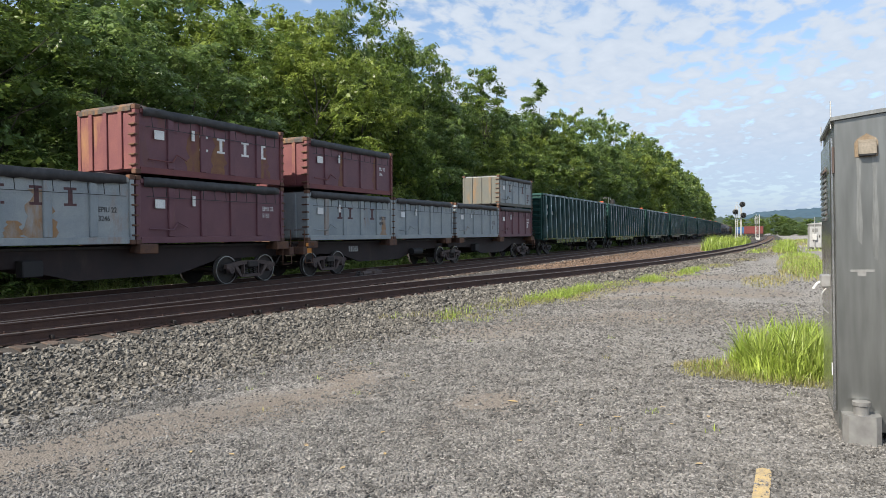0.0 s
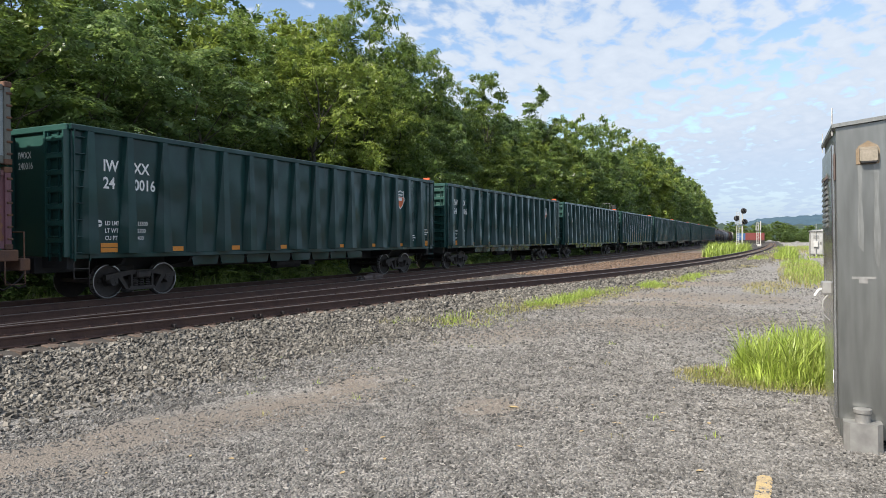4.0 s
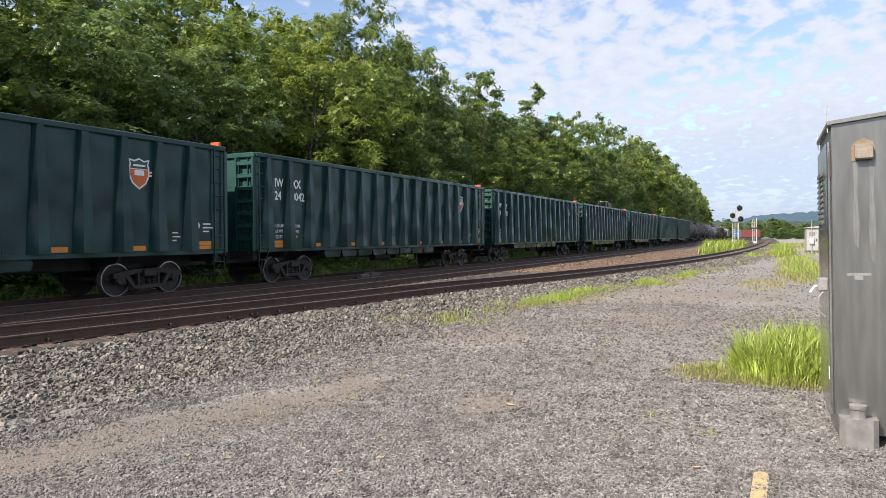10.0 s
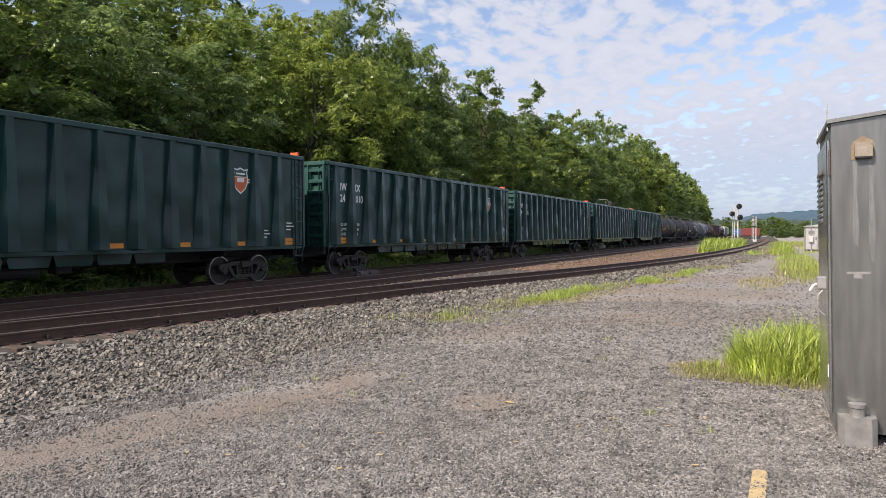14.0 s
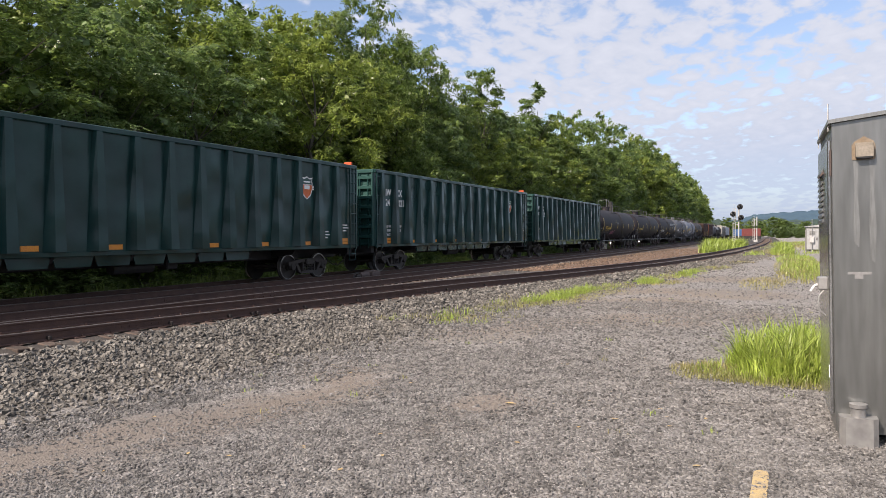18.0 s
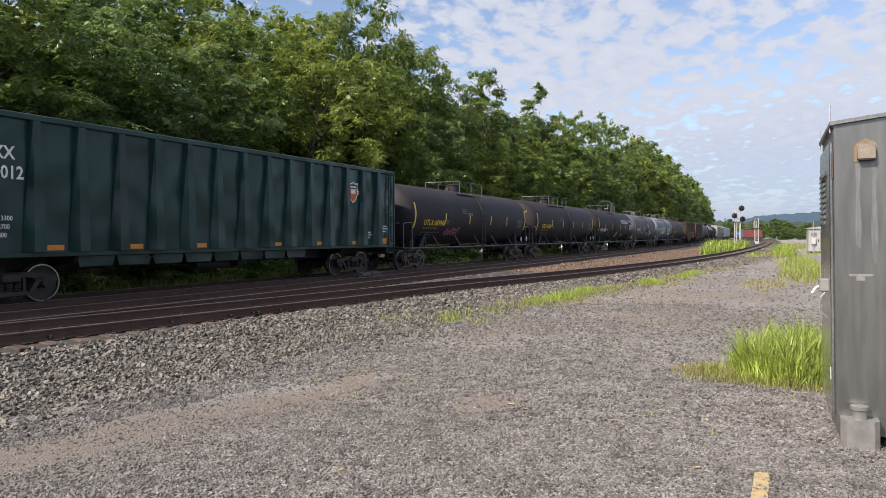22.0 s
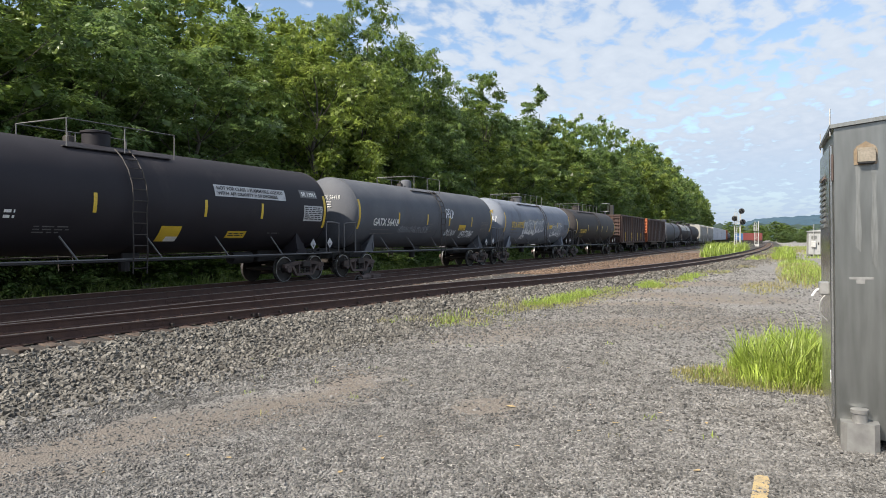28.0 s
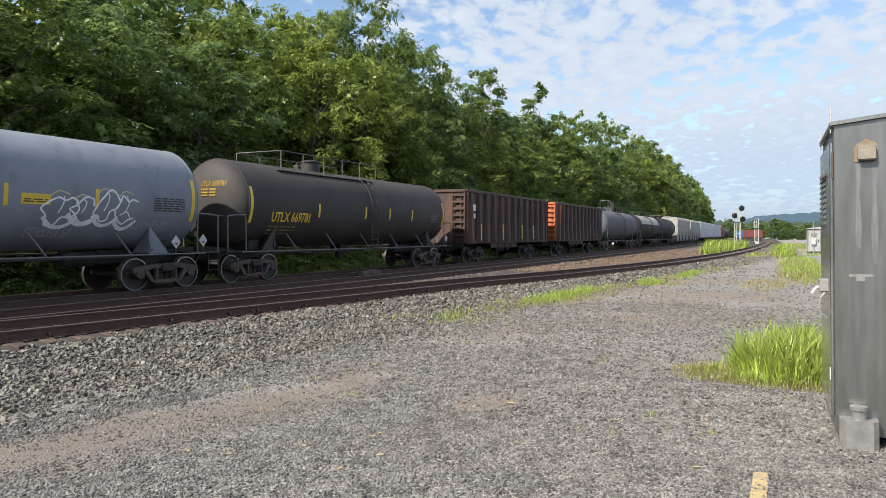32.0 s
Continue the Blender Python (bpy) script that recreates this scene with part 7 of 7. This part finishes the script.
    k.panel(-4.15, -3.9, 2.0, 2.25, 2, W, 8)
    k.print_lines(-3.4, 1.85, (0.9, 0.9, 0.7), P, 0.03, 0.07)
    k.print_lines(4.6, 1.75, (0.6,), P, 0.03)
    couple(t, 271.66)
    t, k = tank_car("tank_car", "dark grey tank car with white lettering and scrawls", M["tank_grey"], 14.9, stripes=(-3.67, -0.98, 1.38, 4.1), rung=0.5, deck=(-1.6, 1.05), bands=(0.2,), valve="dome")
    k.text("GATX 56418", 0.31, 2.05, W, -5.75, 2.12)
    k.print_lines(-5.75, 1.95, (1.4, 2.0), P, 0.045, 0.17)
    k.tag(-3.55, -0.75, 1.83, 2.13, M["graffiti_thin"], 12, 0.022)
    k.print_lines(-0.9, 2.25, (0.55, 0.4, 0.55, 0.5), P, 0.03, 0.11)
    k.tag(0.98, 1.85, 2.62, 3.05, M["graffiti"], 15, 0.04)
    k.tag(1.15, 2.35, 1.72, 2.02, M["graffiti"], 16, 0.03)
    k.tag(3.0, 4.6, 1.62, 1.98, M["graffiti"], 18, 0.045)
    k.patch(2.59, 3.4, 2.0, 2.28, Y, "yellow_label")
    k.panel(2.65, 3.3, 2.03, 2.15, 2, M["letter_black"], 3)
    k.panel(5.4, 6.3, 1.95, 2.5, 7, P, 9)
    head_marks(t, k, W, "GATX 56418")
    couple(t, 288.28)
    t, k = tank_car("tank_car", "grey tank car covered with white graffiti", M["tank_pale"], 14.9, stripes=(-3.55, -1.37, 1.48, 3.72), rung=0.75, deck=(-3.34, 1.31), bands=(0.1,))
    k.text("UTLX 669795", 0.36, 2.03, Y, -5.71, 2.27)
    k.print_lines(-5.7, 2.12, (1.0,), YP, 0.05)
    k.print_lines(-5.7, 1.93, (1.7, 0.9), P, 0.04, 0.15)
    k.throw_up(-3.5, -1.0, 1.88, 2.85, M["graffiti"], 9, 6, 0.15)
    k.throw_up(-1.05, 0.55, 2.0, 2.95, M["graffiti"], 10, 3, 0.11)
    k.tag(-3.5, -2.75, 1.55, 1.8, M["graffiti"], 21, 0.035)
    k.throw_up(2.5, 4.9, 1.78, 2.75, M["graffiti"], 13, 4, 0.12)
    k.tag(2.1, 3.2, 1.5, 1.72, M["graffiti_thin"], 22, 0.03)
    k.tag(4.9, 6.0, 1.72, 1.95, M["graffiti_thin"], 23, 0.03)
    k.patch(1.82, 2.51, 2.27, 2.52, Y, "yellow_label")
    k.panel(1.88, 2.45, 2.31, 2.41, 2, M["letter_black"], 3)
    k.panel(5.43, 6.5, 2.2, 2.6, 6, M["letter_black"], 9)
    head_marks(t, k, Y, "UTLX 669795", M["graffiti"])
    couple(t, 304.15)
    t, k = tank_car("tank_car", "black tank car with yellow stripes and lettering", M["tank_brown"], 14.9, stripes=(-3.25, -0.15, 1.72, 3.68), rung=0.4, deck=(-4.9, 1.2), bands=(0.1,))
    k.text("UTLX 669781", 0.33, 2.05, Y, -5.81, 2.02)
    k.print_lines(-5.8, 1.85, (1.4, 1.4, 1.0), YP, 0.045)
    k.panel(5.5, 6.3, 2.2, 2.6, 5, P, 9)
    head_marks(t, k, Y, "UTLX 669781")
    couple(t, 320.18)
    g, ys = gondola("gondola_car", "brown weathered high-sided gondola car", (M["brown_hopper"], M["brown_hopper"], M["brown_hopper"]), None, ribs=12, length=13.7, z1=4.05, group="brown gondolas", spin=True)
    for i in (1, 4, 7, 9):
        part("reflector", Shape().box((GW + 0.21, ys[i] - 0.05, 1.3), (GW + 0.25, ys[i] + 0.05, 2.2)), M["yellow"], g)
    part("lettering", Shape().box((GW, ys[0] + 0.3, 2.9), (GW + 0.01, ys[0] + 0.8, 3.25)).box((GW, ys[0] + 0.3, 2.5), (GW + 0.01, ys[0] + 0.75, 2.75)), M["letter_white"], g)
    couple(g, 336.45)
    g, ys = gondola("gondola_car", "faded orange and brown high-sided gondola car", (M["brown_hopper"], M["orange_car"], M["brown_hopper"]), None, ribs=12, length=14.0, z1=4.05, group="brown gondolas", spin=True)
    part("end_panel", Shape().box((GW, -6.98, 1.2), (GW + 0.02, -5.3, 3.9)), M["orange_car"], g, "orange side panel")
    couple(g, 352.4)
    # the rear of the train
    couple(tank_car("tank_car", "grey tank car far back in the train", M["tank_grey"], 15.2, spin=False, far=True)[0], 369.6)
    t, d = tank_car("tank_car", "black tank car with a white upper half", M["tank_black"], 14.6, spin=False, far=True)
    d.patch(-6.4, 6.4, 2.95, 4.0, M["hopper_white"], "white_band", "white painted upper shell", 10)
    couple(t, 386.6)
    couple(tank_car("tank_car", "short black tank car far back in the train", M["tank_black"], 14.0, spin=False, far=True)[0], 402.6)
    hop = covered_hopper("dusty pale grey covered hopper car", M["hopper_white"])
    couple(hop, 420.6)
    couple(copy_thing(hop, Matrix()), 440.2)
    wrap = boxcar("lumber_car", "flat car of white wrapped lumber stacks", M["white_panel"], wraps=6, category="lumber car", top=4.55)
    couple(wrap, 460.0)
    for k in range(3):
        couple(copy_thing(wrap, Matrix()), 479.6 + 19.6 * k)
    couple(boxcar("boxcar", "orange boxcar at the rear of the train", M["orange_car"]), 538.4)
    rear = tank_car("tank_car", "dark grey tank car at the very rear", M["tank_grey"], 14.6, spin=False, far=True)[0]
    couple(rear, 556.8)
    for k in range(3):
        couple(copy_thing(rear, Matrix()), 573.2 + 16.4 * k)


make_up_train()

# ---- the near signal bungalow ----
def bungalow():
    # front face towards the camera; its near left corner stands by the lot
    b = empty("signal_bungalow", Matrix.Translation((0.335, 6.47, -0.12)) @ Matrix.Rotation(radians(-1.2), 4, "Y") @ Matrix.Rotation(radians(BTURN), 4, "Z"), "brushed aluminium signal bungalow on leg blocks", "equipment cabinet")
    W, D, H = 1.9, 1.35, 2.645
    z0 = 0.10
    part("shell", Shape().slab("y", [(0, z0), (W, z0), (W, H), (W / 2, H + 0.09), (0, H)], 0, D), M["steel"], b)
    part("roof", Shape().slab("y", [(-0.03, H), (W * 0.5, H + 0.095), (W + 0.03, H), (W + 0.03, H + 0.03), (W * 0.5, H + 0.13), (-0.03, H + 0.03)], -0.03, D + 0.03), M["stain"], b, "pale folded metal roof")
    part("vent_hood", Shape().slab("x", [(0, 2.48), (-0.055, 2.44), (-0.06, 2.355), (0, 2.355)], 0.163, 0.287), M["pale_metal"], b, "small sloping vent hood")
    part("vent_plate", Shape().slab("y", [(0.14, 2.335), (0.30, 2.335), (0.305, 2.35), (0.305, 2.455), (0.29, 2.485), (0.245, 2.51), (0.225, 2.525), (0.205, 2.51), (0.16, 2.485), (0.14, 2.455)], -0.008, 0.0), M["rusty_edge"], b, "rust-edged backing plate")
    # Shade inside the hood's mouth, made as a black block.
    part("hood_mouth", Shape().box((0.168, -0.062, 2.338), (0.282, -0.008, 2.356), 0.004), M["black"], b, "black block for the shade in the hood's open underside")
    for x0, x1, low in ((0.150, 0.185, 1.62), (0.262, 0.300, 1.48)):
        k = 0.006
        part("water_stain", Shape().slab("y", [(x0, 2.33), (x1, 2.33), (x1 - k, 2.05), (x1 + k, 1.8), (x1, low), (x0, low + 0.05), (x0 - k, 1.85), (x0 + k, 2.08)], -0.0015, 0.0), M["stain"], b, "pale run-off streak")
    part("hinge_strip", Shape().box((-0.014, 0.05, 2.22), (-0.002, 0.085, 2.44), 0.003), M["truck_brown"], b, "rusty hinge strip")
    part("patch_plate", Shape().box((0.10, -0.003, 1.40), (0.27, 0.0, 1.42)).box((0.15, -0.003, 1.365), (0.21, 0.0, 1.40)), M["cast"], b, "scuffed torn label remains")
    leg = part("leg_block", Shape().slab("z", [(0.06, -0.15), (0.25, -0.15), (0.29, -0.11), (0.29, 0.02), (0.02, 0.02), (0.02, -0.11)], 0.0, 0.25), M["cast"], b, "cast aluminium foot block")
    part("cap", Shape().lathe("z", (0.155, -0.07, 0.25), [(0, 0.055), (0.07, 0.055), (0.075, 0.066), (0.105, 0.066), (0.11, 0.04)], 20), M["cast"], leg, "round screw cap", True)
    for x in (W - 0.3,):
        part("leg_block", Shape().box((x, -0.2, 0.0), (x + 0.3, 0.02, 0.30), 0.02), M["cast"], b)
    # the door side, seen edge on
    dr = part("door", Shape().box((-0.03, 0.10, 0.22), (0.0, D - 0.1, H - 0.12), 0.008), M["bright_steel"], b, "shiny aluminium door")
    lv = Shape()
    for k in range(10):
        lv.slab("y", [(-0.03, 1.85 + 0.05 * k), (-0.045, 1.835 + 0.05 * k), (-0.042, 1.86 + 0.05 * k), (-0.03, 1.88 + 0.05 * k)], 0.6, 1.15)
    part("louvre", lv, M["steel"], dr)
    part("handle", Shape().box((-0.11, 0.14, 1.26), (-0.03, 0.28, 1.37), 0.01), M["cast"], dr, "pale hasp box")
    part("lever", Shape().pipe(smooth_line([(-0.10, 0.17, 1.30), (-0.13, 0.15, 1.30), (-0.165, 0.13, 1.25)], 3), 0.010), M["letter_white"], dr, "white lever handle")
    part("cable_loop", Shape().pipe(smooth_line([(-0.06, 0.16, 1.26), (-0.10, 0.16, 1.20), (-0.10, 0.16, 1.10), (-0.05, 0.16, 1.04)], 4), 0.006), M["cast"], dr, "grey cable loop")
    part("drip_hood", Shape().slab("y", [(-0.002, 2.34), (-0.055, 2.27), (-0.055, 2.255), (-0.002, 2.31)], 0.55, 0.9), M["truck_brown"], b, "rusty bent drip hood")
    part("antenna", Shape().tube((-0.02, 0.08, H - 0.05), (-0.02, 0.08, H + 0.18), 0.006, 6), M["galv"], b)
    part("antenna", Shape().tube((-0.02, D - 0.02, H - 0.05), (-0.02, D - 0.02, H + 0.14), 0.005, 6), M["galv"], b)
    part("sticker", Shape().box((-0.034, 0.11, 0.52), (-0.03, 0.16, 0.62)), M["letter_white"], dr)
    return b


BTURN = 1.5
M["stain"] = material("water_stained_aluminium", (0.300, 0.306, 0.294), (0.255, 0.262, 0.252), 1.2, 0.40, metal=0.82, bump=0.01, fine=20, stretch=(3, 3, 0.3))
M["bright_steel"] = material("shiny_aluminium", (0.62, 0.63, 0.63), (0.54, 0.55, 0.55), 0.8, 0.24, metal=0.95, bump=0.01, fine=5, dirt=(0.36, 0.33, 0.29), dirt_amount=0.08)
M["pale_metal"] = material("pale_cast_metal", (0.21, 0.185, 0.145), (0.29, 0.255, 0.205), 9, 0.5, metal=0.4)
M["rusty_edge"] = material("rust_stained_metal", (0.20, 0.145, 0.09), (0.27, 0.22, 0.16), 20, 0.6, metal=0.3)
bungalow()


M["bungalow_grey"] = material("weathered_grey_enamel", (0.16, 0.165, 0.158), (0.20, 0.20, 0.19), 2, 0.6, dirt=(0.18, 0.16, 0.13), dirt_amount=0.2)


def far_bungalow():
    b = empty("signal_bungalow", Matrix.Translation((1.15, 76, ground_z(2, 76) - 0.05)), "pale grey equipment bungalow farther down the line", "equipment cabinet")
    part("shell", Shape().box((0, 0, 0.15), (2.4, 3.4, 2.45), 0.03), M["bungalow_grey"], b)
    part("roof", Shape().slab("y", [(-0.1, 2.45), (2.7, 2.45), (2.7, 2.5), (1.3, 2.68), (-0.1, 2.5)], -0.1, 3.5), M["galv"], b)
    for x in (0.12, 1.28):
        d = part("door", Shape().box((x, -0.03, 0.25), (x + 1.0, 0.0, 2.25), 0.01), M["galv"], b)
        part("handle", Shape().box((x + 0.82, -0.09, 1.15), (x + 0.9, -0.03, 1.4), 0.01), M["iron"], d)
        for k in range(4):
            part("vent_slat", Shape().slab("x", [(-0.03, 1.75 + 0.09 * k), (-0.07, 1.72 + 0.09 * k), (-0.06, 1.75 + 0.09 * k), (-0.03, 1.79 + 0.09 * k)], x + 0.2, x + 0.7), M["bungalow_grey"], d)
    part("door", Shape().box((-0.03, 0.8, 0.2), (0.0, 1.8, 2.2), 0.01), M["galv"], b)
    part("meter_box", Shape().box((0.35, -0.28, 0.9), (0.75, -0.03, 1.5), 0.03), M["white_metal"], b, "white meter box")
    part("conduit", Shape().tube((0.55, -0.15, 0.0), (0.55, -0.15, 0.9), 0.04, 8), M["galv"], b)
    part("conduit", Shape().tube((0.55, -0.12, 1.5), (0.55, -0.12, 3.2), 0.03, 8), M["galv"], b)
    for x in (0.1, 2.1):
        part("foot", Shape().box((x, 0.1, 0.0), (x + 0.2, 0.3, 0.16)), M["galv"], b)


far_bungalow()


# ---- signals ----
def signal_mast(x, y, top, heads, label):
    s = empty("railway_signal", Matrix.Translation((x, y, ground_z(x, y))), label, "railway signal", "railway signals")
    H = top
    part("base", Shape().box((-0.35, -0.35, 0), (0.45, 0.35, 0.5), 0.04), M["white_metal"], s)
    part("mast", Shape().tube((0.28, 0, 0.4), (0.28, 0, H), 0.11, 12), M["white_metal"], s)
    lad = Shape()
    for q in (-0.18, -0.5):
        lad.tube((q, -0.1, 0.3), (q, -0.1, H - 0.3), 0.05, 6)
    for k in range(int(H / 0.32)):
        lad.tube((-0.5, -0.1, 0.5 + 0.32 * k), (-0.18, -0.1, 0.5 + 0.32 * k), 0.03, 5)
    for k in range(5):
        z = 1.0 + k * (H - 1.6) / 4
        lad.tube((-0.18, -0.1, z), (0.28, 0, z), 0.03, 5)
    part("ladder", lad, M["white_metal"], s)
    part("cage", Shape().pipe([(-0.7, -0.4, H - 2.0), (-0.7, -0.4, H - 0.9), (-0.1, -0.4, H - 0.9), (-0.1, -0.4, H - 2.0)], 0.03).box((-0.7, -0.5, H - 2.05), (0.3, 0.2, H - 2.0)), M["white_metal"], s)
    for dx, z in heads:
        hd = part("signal_head", Shape().lathe("y", (dx, 0, z), [(-0.30, 0.05), (-0.28, 0.40), (-0.24, 0.42), (-0.20, 0.40)], 28).tube((dx, -0.2, z), (dx, 0.3, z), 0.24, 14), M["black"], s, "round black signal disc")
        for k in range(3):
            a = 2.094 * k + 1.57
            cx, cz = dx + 0.22 * math.cos(a), z + 0.22 * math.sin(a)
            part("hood", Shape().tube((cx, -0.28, cz), (cx, -0.6, cz), 0.11, 12, caps=False), M["black"], hd)
            part("lens", Shape().tube((cx, -0.27, cz), (cx, -0.33, cz), 0.10, 12), M["lens"], hd)
    return s


signal_mast(-7.55, 112, 6.1, ((0.46, 5.95), (0.62, 4.3), (-0.5, 4.85)), "silver railway signal mast with black discs and ladder")
signal_mast(-7.3, 165, 5.6, (), "silver railway signal mast with ladder")


def back_signal():
    y = 86.0
    x = main_x(y) - 3.6
    s = empty("signal_gantry", Matrix.Translation((x, y, ground_z(x, y))), "grey signal case and ladder behind the train", "railway signal", "railway signals")
    part("mast", Shape().tube((0, 0, 0), (0, 0, 5.6), 0.12, 10), M["galv"], s)
    part("cage", Shape().box((-0.5, -0.5, 5.5), (0.5, 0.5, 5.56)).pipe([(-0.5, -0.5, 5.5), (-0.5, -0.5, 6.5), (0.5, -0.5, 6.5), (0.5, -0.5, 5.5)], 0.03).pipe([(0.5, 0.5, 5.5), (0.5, 0.5, 6.5), (0.5, -0.5, 6.5)], 0.03), M["galv"], s)
    part("signal_head", Shape().box((0.6, -0.2, 5.0), (1.1, 0.2, 6.3), 0.05), M["black"], s)
    part("case", Shape().box((-0.4, -0.3, 0.0), (0.4, 0.3, 1.5), 0.03), M["white_metal"], s)


back_signal()


# ---- far things: parked containers, hills, houses ----
def parked(x, y, mat, label, n=1):
    c = empty("shipping_container", Matrix.Translation((x, y, ground_z(x, y))), label, "container", "parked containers")
    part("body", Shape().box((-3.05, -1.2, 1.1), (3.05, 1.2, 3.7), 0.05), mat, c)
    for k in range(9):
        xx = -2.8 + 5.6 * k / 8
        part("corrugation", Shape().box((xx - 0.15, -1.25, 1.25), (xx + 0.15, -1.2, 3.6)), mat, c)
    part("chassis", Shape().box((-3.0, -1.1, 0.0), (3.0, 1.1, 1.1), 0.05), M["sill"], c)


parked(-12.9, 262, M["red_box"], "red shipping container parked beyond the signals")
parked(-17.6, 290, M["blue_box"], "blue shipping container parked beyond the signals")
parked(-18.6, 312, M["red_box"], "dull red shipping container parked in the yard")


def hill(name, y, x0, x1, z0, prof, mat, label, seed, rough, step):
    """A wooded ridge across the valley: a solid with an uneven skyline."""
    vs, fs = [], []
    xs = steps((x0, x1, int((x1 - x0) / step)))
    rows = 12
    for j in range(rows):
        f = j / (rows - 1)
        for x in xs:
            top = prof(x)
            z = z0 + (top - z0) * (f ** 0.8) + (noise.fractal(Vector((x * 0.05, f * 6, seed)), 0.6, 2.2, 5) * rough * f)
            vs.append((x, y + (f ** 1.3) * 500 * (1 if name == "hill" else 0.3), z))
    w = len(xs)
    for j in range(rows - 1):
        for i in range(w - 1):
            a = j * w + i
            fs.append((a, a + 1, a + w + 1, a + w))
    return tagged(new(name, raw_mesh(name, vs, fs, mat, True)), label, "hill", kind="structure")


M["hill_far"] = material("hazy_blue_green_woods", (0.030, 0.070, 0.105), (0.042, 0.085, 0.115), 0.012, 0.95, fine=0.08)
M["hill_near"] = material("wooded_valley_floor", (0.014, 0.034, 0.026), (0.034, 0.060, 0.036), 0.09, 0.95, fine=0.5)


def far_ridge(x):
    return 58 + 24 * smooth01((x + 210) / 70) + 14 * smooth01((x + 150) / 260) + 4 * noise.noise(Vector((x * 0.006, 0, 2)))


hill("hill", 2600, -2600, 2200, -2, far_ridge, M["hill_far"], "long wooded ridge on the horizon", 3.0, 5, 14)
hill("tree_line", 900, -900, 900, -2, lambda x: 21 + 5 * noise.noise(Vector((x * 0.02, 5, 1))) + 3 * noise.noise(Vector((x * 0.11, 2, 1))), M["hill_near"], "distant dark green tree line across the valley", 4.0, 3, 5)


def house(x, y, w, h, label):
    z = 5.0
    b = empty("house", Matrix.Translation((x, y, z)), label, "house", "far houses")
    part("wall", Shape().box((-w / 2, 0, -8), (w / 2, 8, h)), M["house"], b)
    part("roof", Shape().slab("x", [(-0.5, h), (8.5, h), (4, h + 3)], -w / 2 - 0.5, w / 2 + 0.5), M["roof"], b)
    for k in (-1, 1):
        part("window", Shape().box((k * w / 4 - 0.8, -0.1, h - 3), (k * w / 4 + 0.8, 0.0, h - 1.2)), M["lens"], b)


def closing_bank(name, axis, at, a, b, top):
    """Unseen wooded rises added beside and behind the lot to shape reflections and light."""
    vs, fs = [], []
    us = steps((a, b, int((b - a) / 4)))
    for j in range(6):
        f = j / 5
        for u in us:
            z = -1 + (top + 1) * math.sin(f * 1.57) * (0.8 + 0.35 * noise.noise(Vector((u * 0.08, at * 0.1, 2)))) + 1.2 * f * noise.noise(Vector((u * 0.5, f * 4, at)))
            o = at + (1 if at > 0 else -1) * f * 10 + 1.5 * noise.noise(Vector((u * 0.3, f * 5, 1)))
            vs.append((o, u, z) if axis == "x" else (u, o, z))
    w = len(us)
    for j in range(5):
        for i in range(w - 1):
            q = j * w + i
            fs.append((q, q + 1, q + w + 1, q + w))
    tagged(new(name, raw_mesh(name, vs, fs, M["hill_near"], True)), "unseen wooded bank added to shape reflections", "bank", kind="structure")


closing_bank("bank_right", "x", 70, -70, 300, 3)
closing_bank("bank_rear", "y", -62, -20, 50, 12)
house(-16, 880, 5, 3, "pale house among distant trees")
house(-7, 890, 4, 2, "white house on the far slope")


# ---- small things on the lot ----
line = Shape()
line.slab("z", [(-0.235, 4.2), (-0.135, 4.2), (-0.135, 5.28), (-0.15, 5.36), (-0.2, 5.375), (-0.235, 5.33)], 0.0, 0.004)
paint = tagged(new("painted_line", line.mesh("painted_line", M["paint_line"])), "worn yellow painted parking line on the gravel", "road marking", kind="structure")
paint.location.z = max(ground_z(-0.18, 4.3), ground_z(-0.18, 4.8), ground_z(-0.18, 5.3)) + 0.006


def fallen_leaf(x, y, s, a):
    sh = Shape()
    pts = [(0, -1), (0.45, -0.4), (0.5, 0.2), (0, 1), (-0.5, 0.2), (-0.45, -0.4)]
    sh.v = [(p * s, q * s, 0.15 * s * abs(p) + 0.006) for p, q in pts] + [(0, 0, 0.006)]
    sh.f = [(i, (i + 1) % 6, 6) for i in range(6)]
    ob = tagged(new("fallen_leaf", sh.mesh("fallen_leaf", M["leaf_dry"])), "dry yellow fallen leaf on the gravel", "leaf", "fallen leaves")
    ob.matrix_basis = Matrix.Translation((x, y, ground_z(x, y) + 0.004)) @ Matrix.Rotation(a, 4, "Z")


_r = random.Random(6)
for x, y, s in ((-2.53, 6.39, 0.06), (-1.45, 6.25, 0.045), (-3.2, 5.0, 0.03), (-2.0, 5.2, 0.03)):
    fallen_leaf(x, y, s, _r.random() * 6)
for _ in range(55):
    fallen_leaf(_r.uniform(-6.5, -0.5), _r.uniform(3.4, 11), _r.uniform(0.014, 0.035), _r.random() * 6)

# ---- motion of the train ----
def travelled(t):
    u = (t - 16) / 16
    return 9.16175 * t + 3.93344 * u ** 2 - 0.14524 * u ** 3 - 0.29383 * u ** 4


def motions():
    for ob, s, z in TRAIN:
        rows = []
        for k in range(33):
            y = s - travelled(k)
            rows.append((float(k), Matrix.Translation((main_x(y), y, z)) @ Matrix.Rotation(BEND * max(0.0, y), 4, "Z")))
        walk(ob, rows)
    for w, q in SPINNING:
        rows = []
        for k in range(481):
            t = k / 15
            rows.append((t, Matrix.Translation((0, q, WHEEL_R)) @ Matrix.Rotation((travelled(t) - travelled(0)) / WHEEL_R, 4, "X")))
        walk(w, rows)


motions()
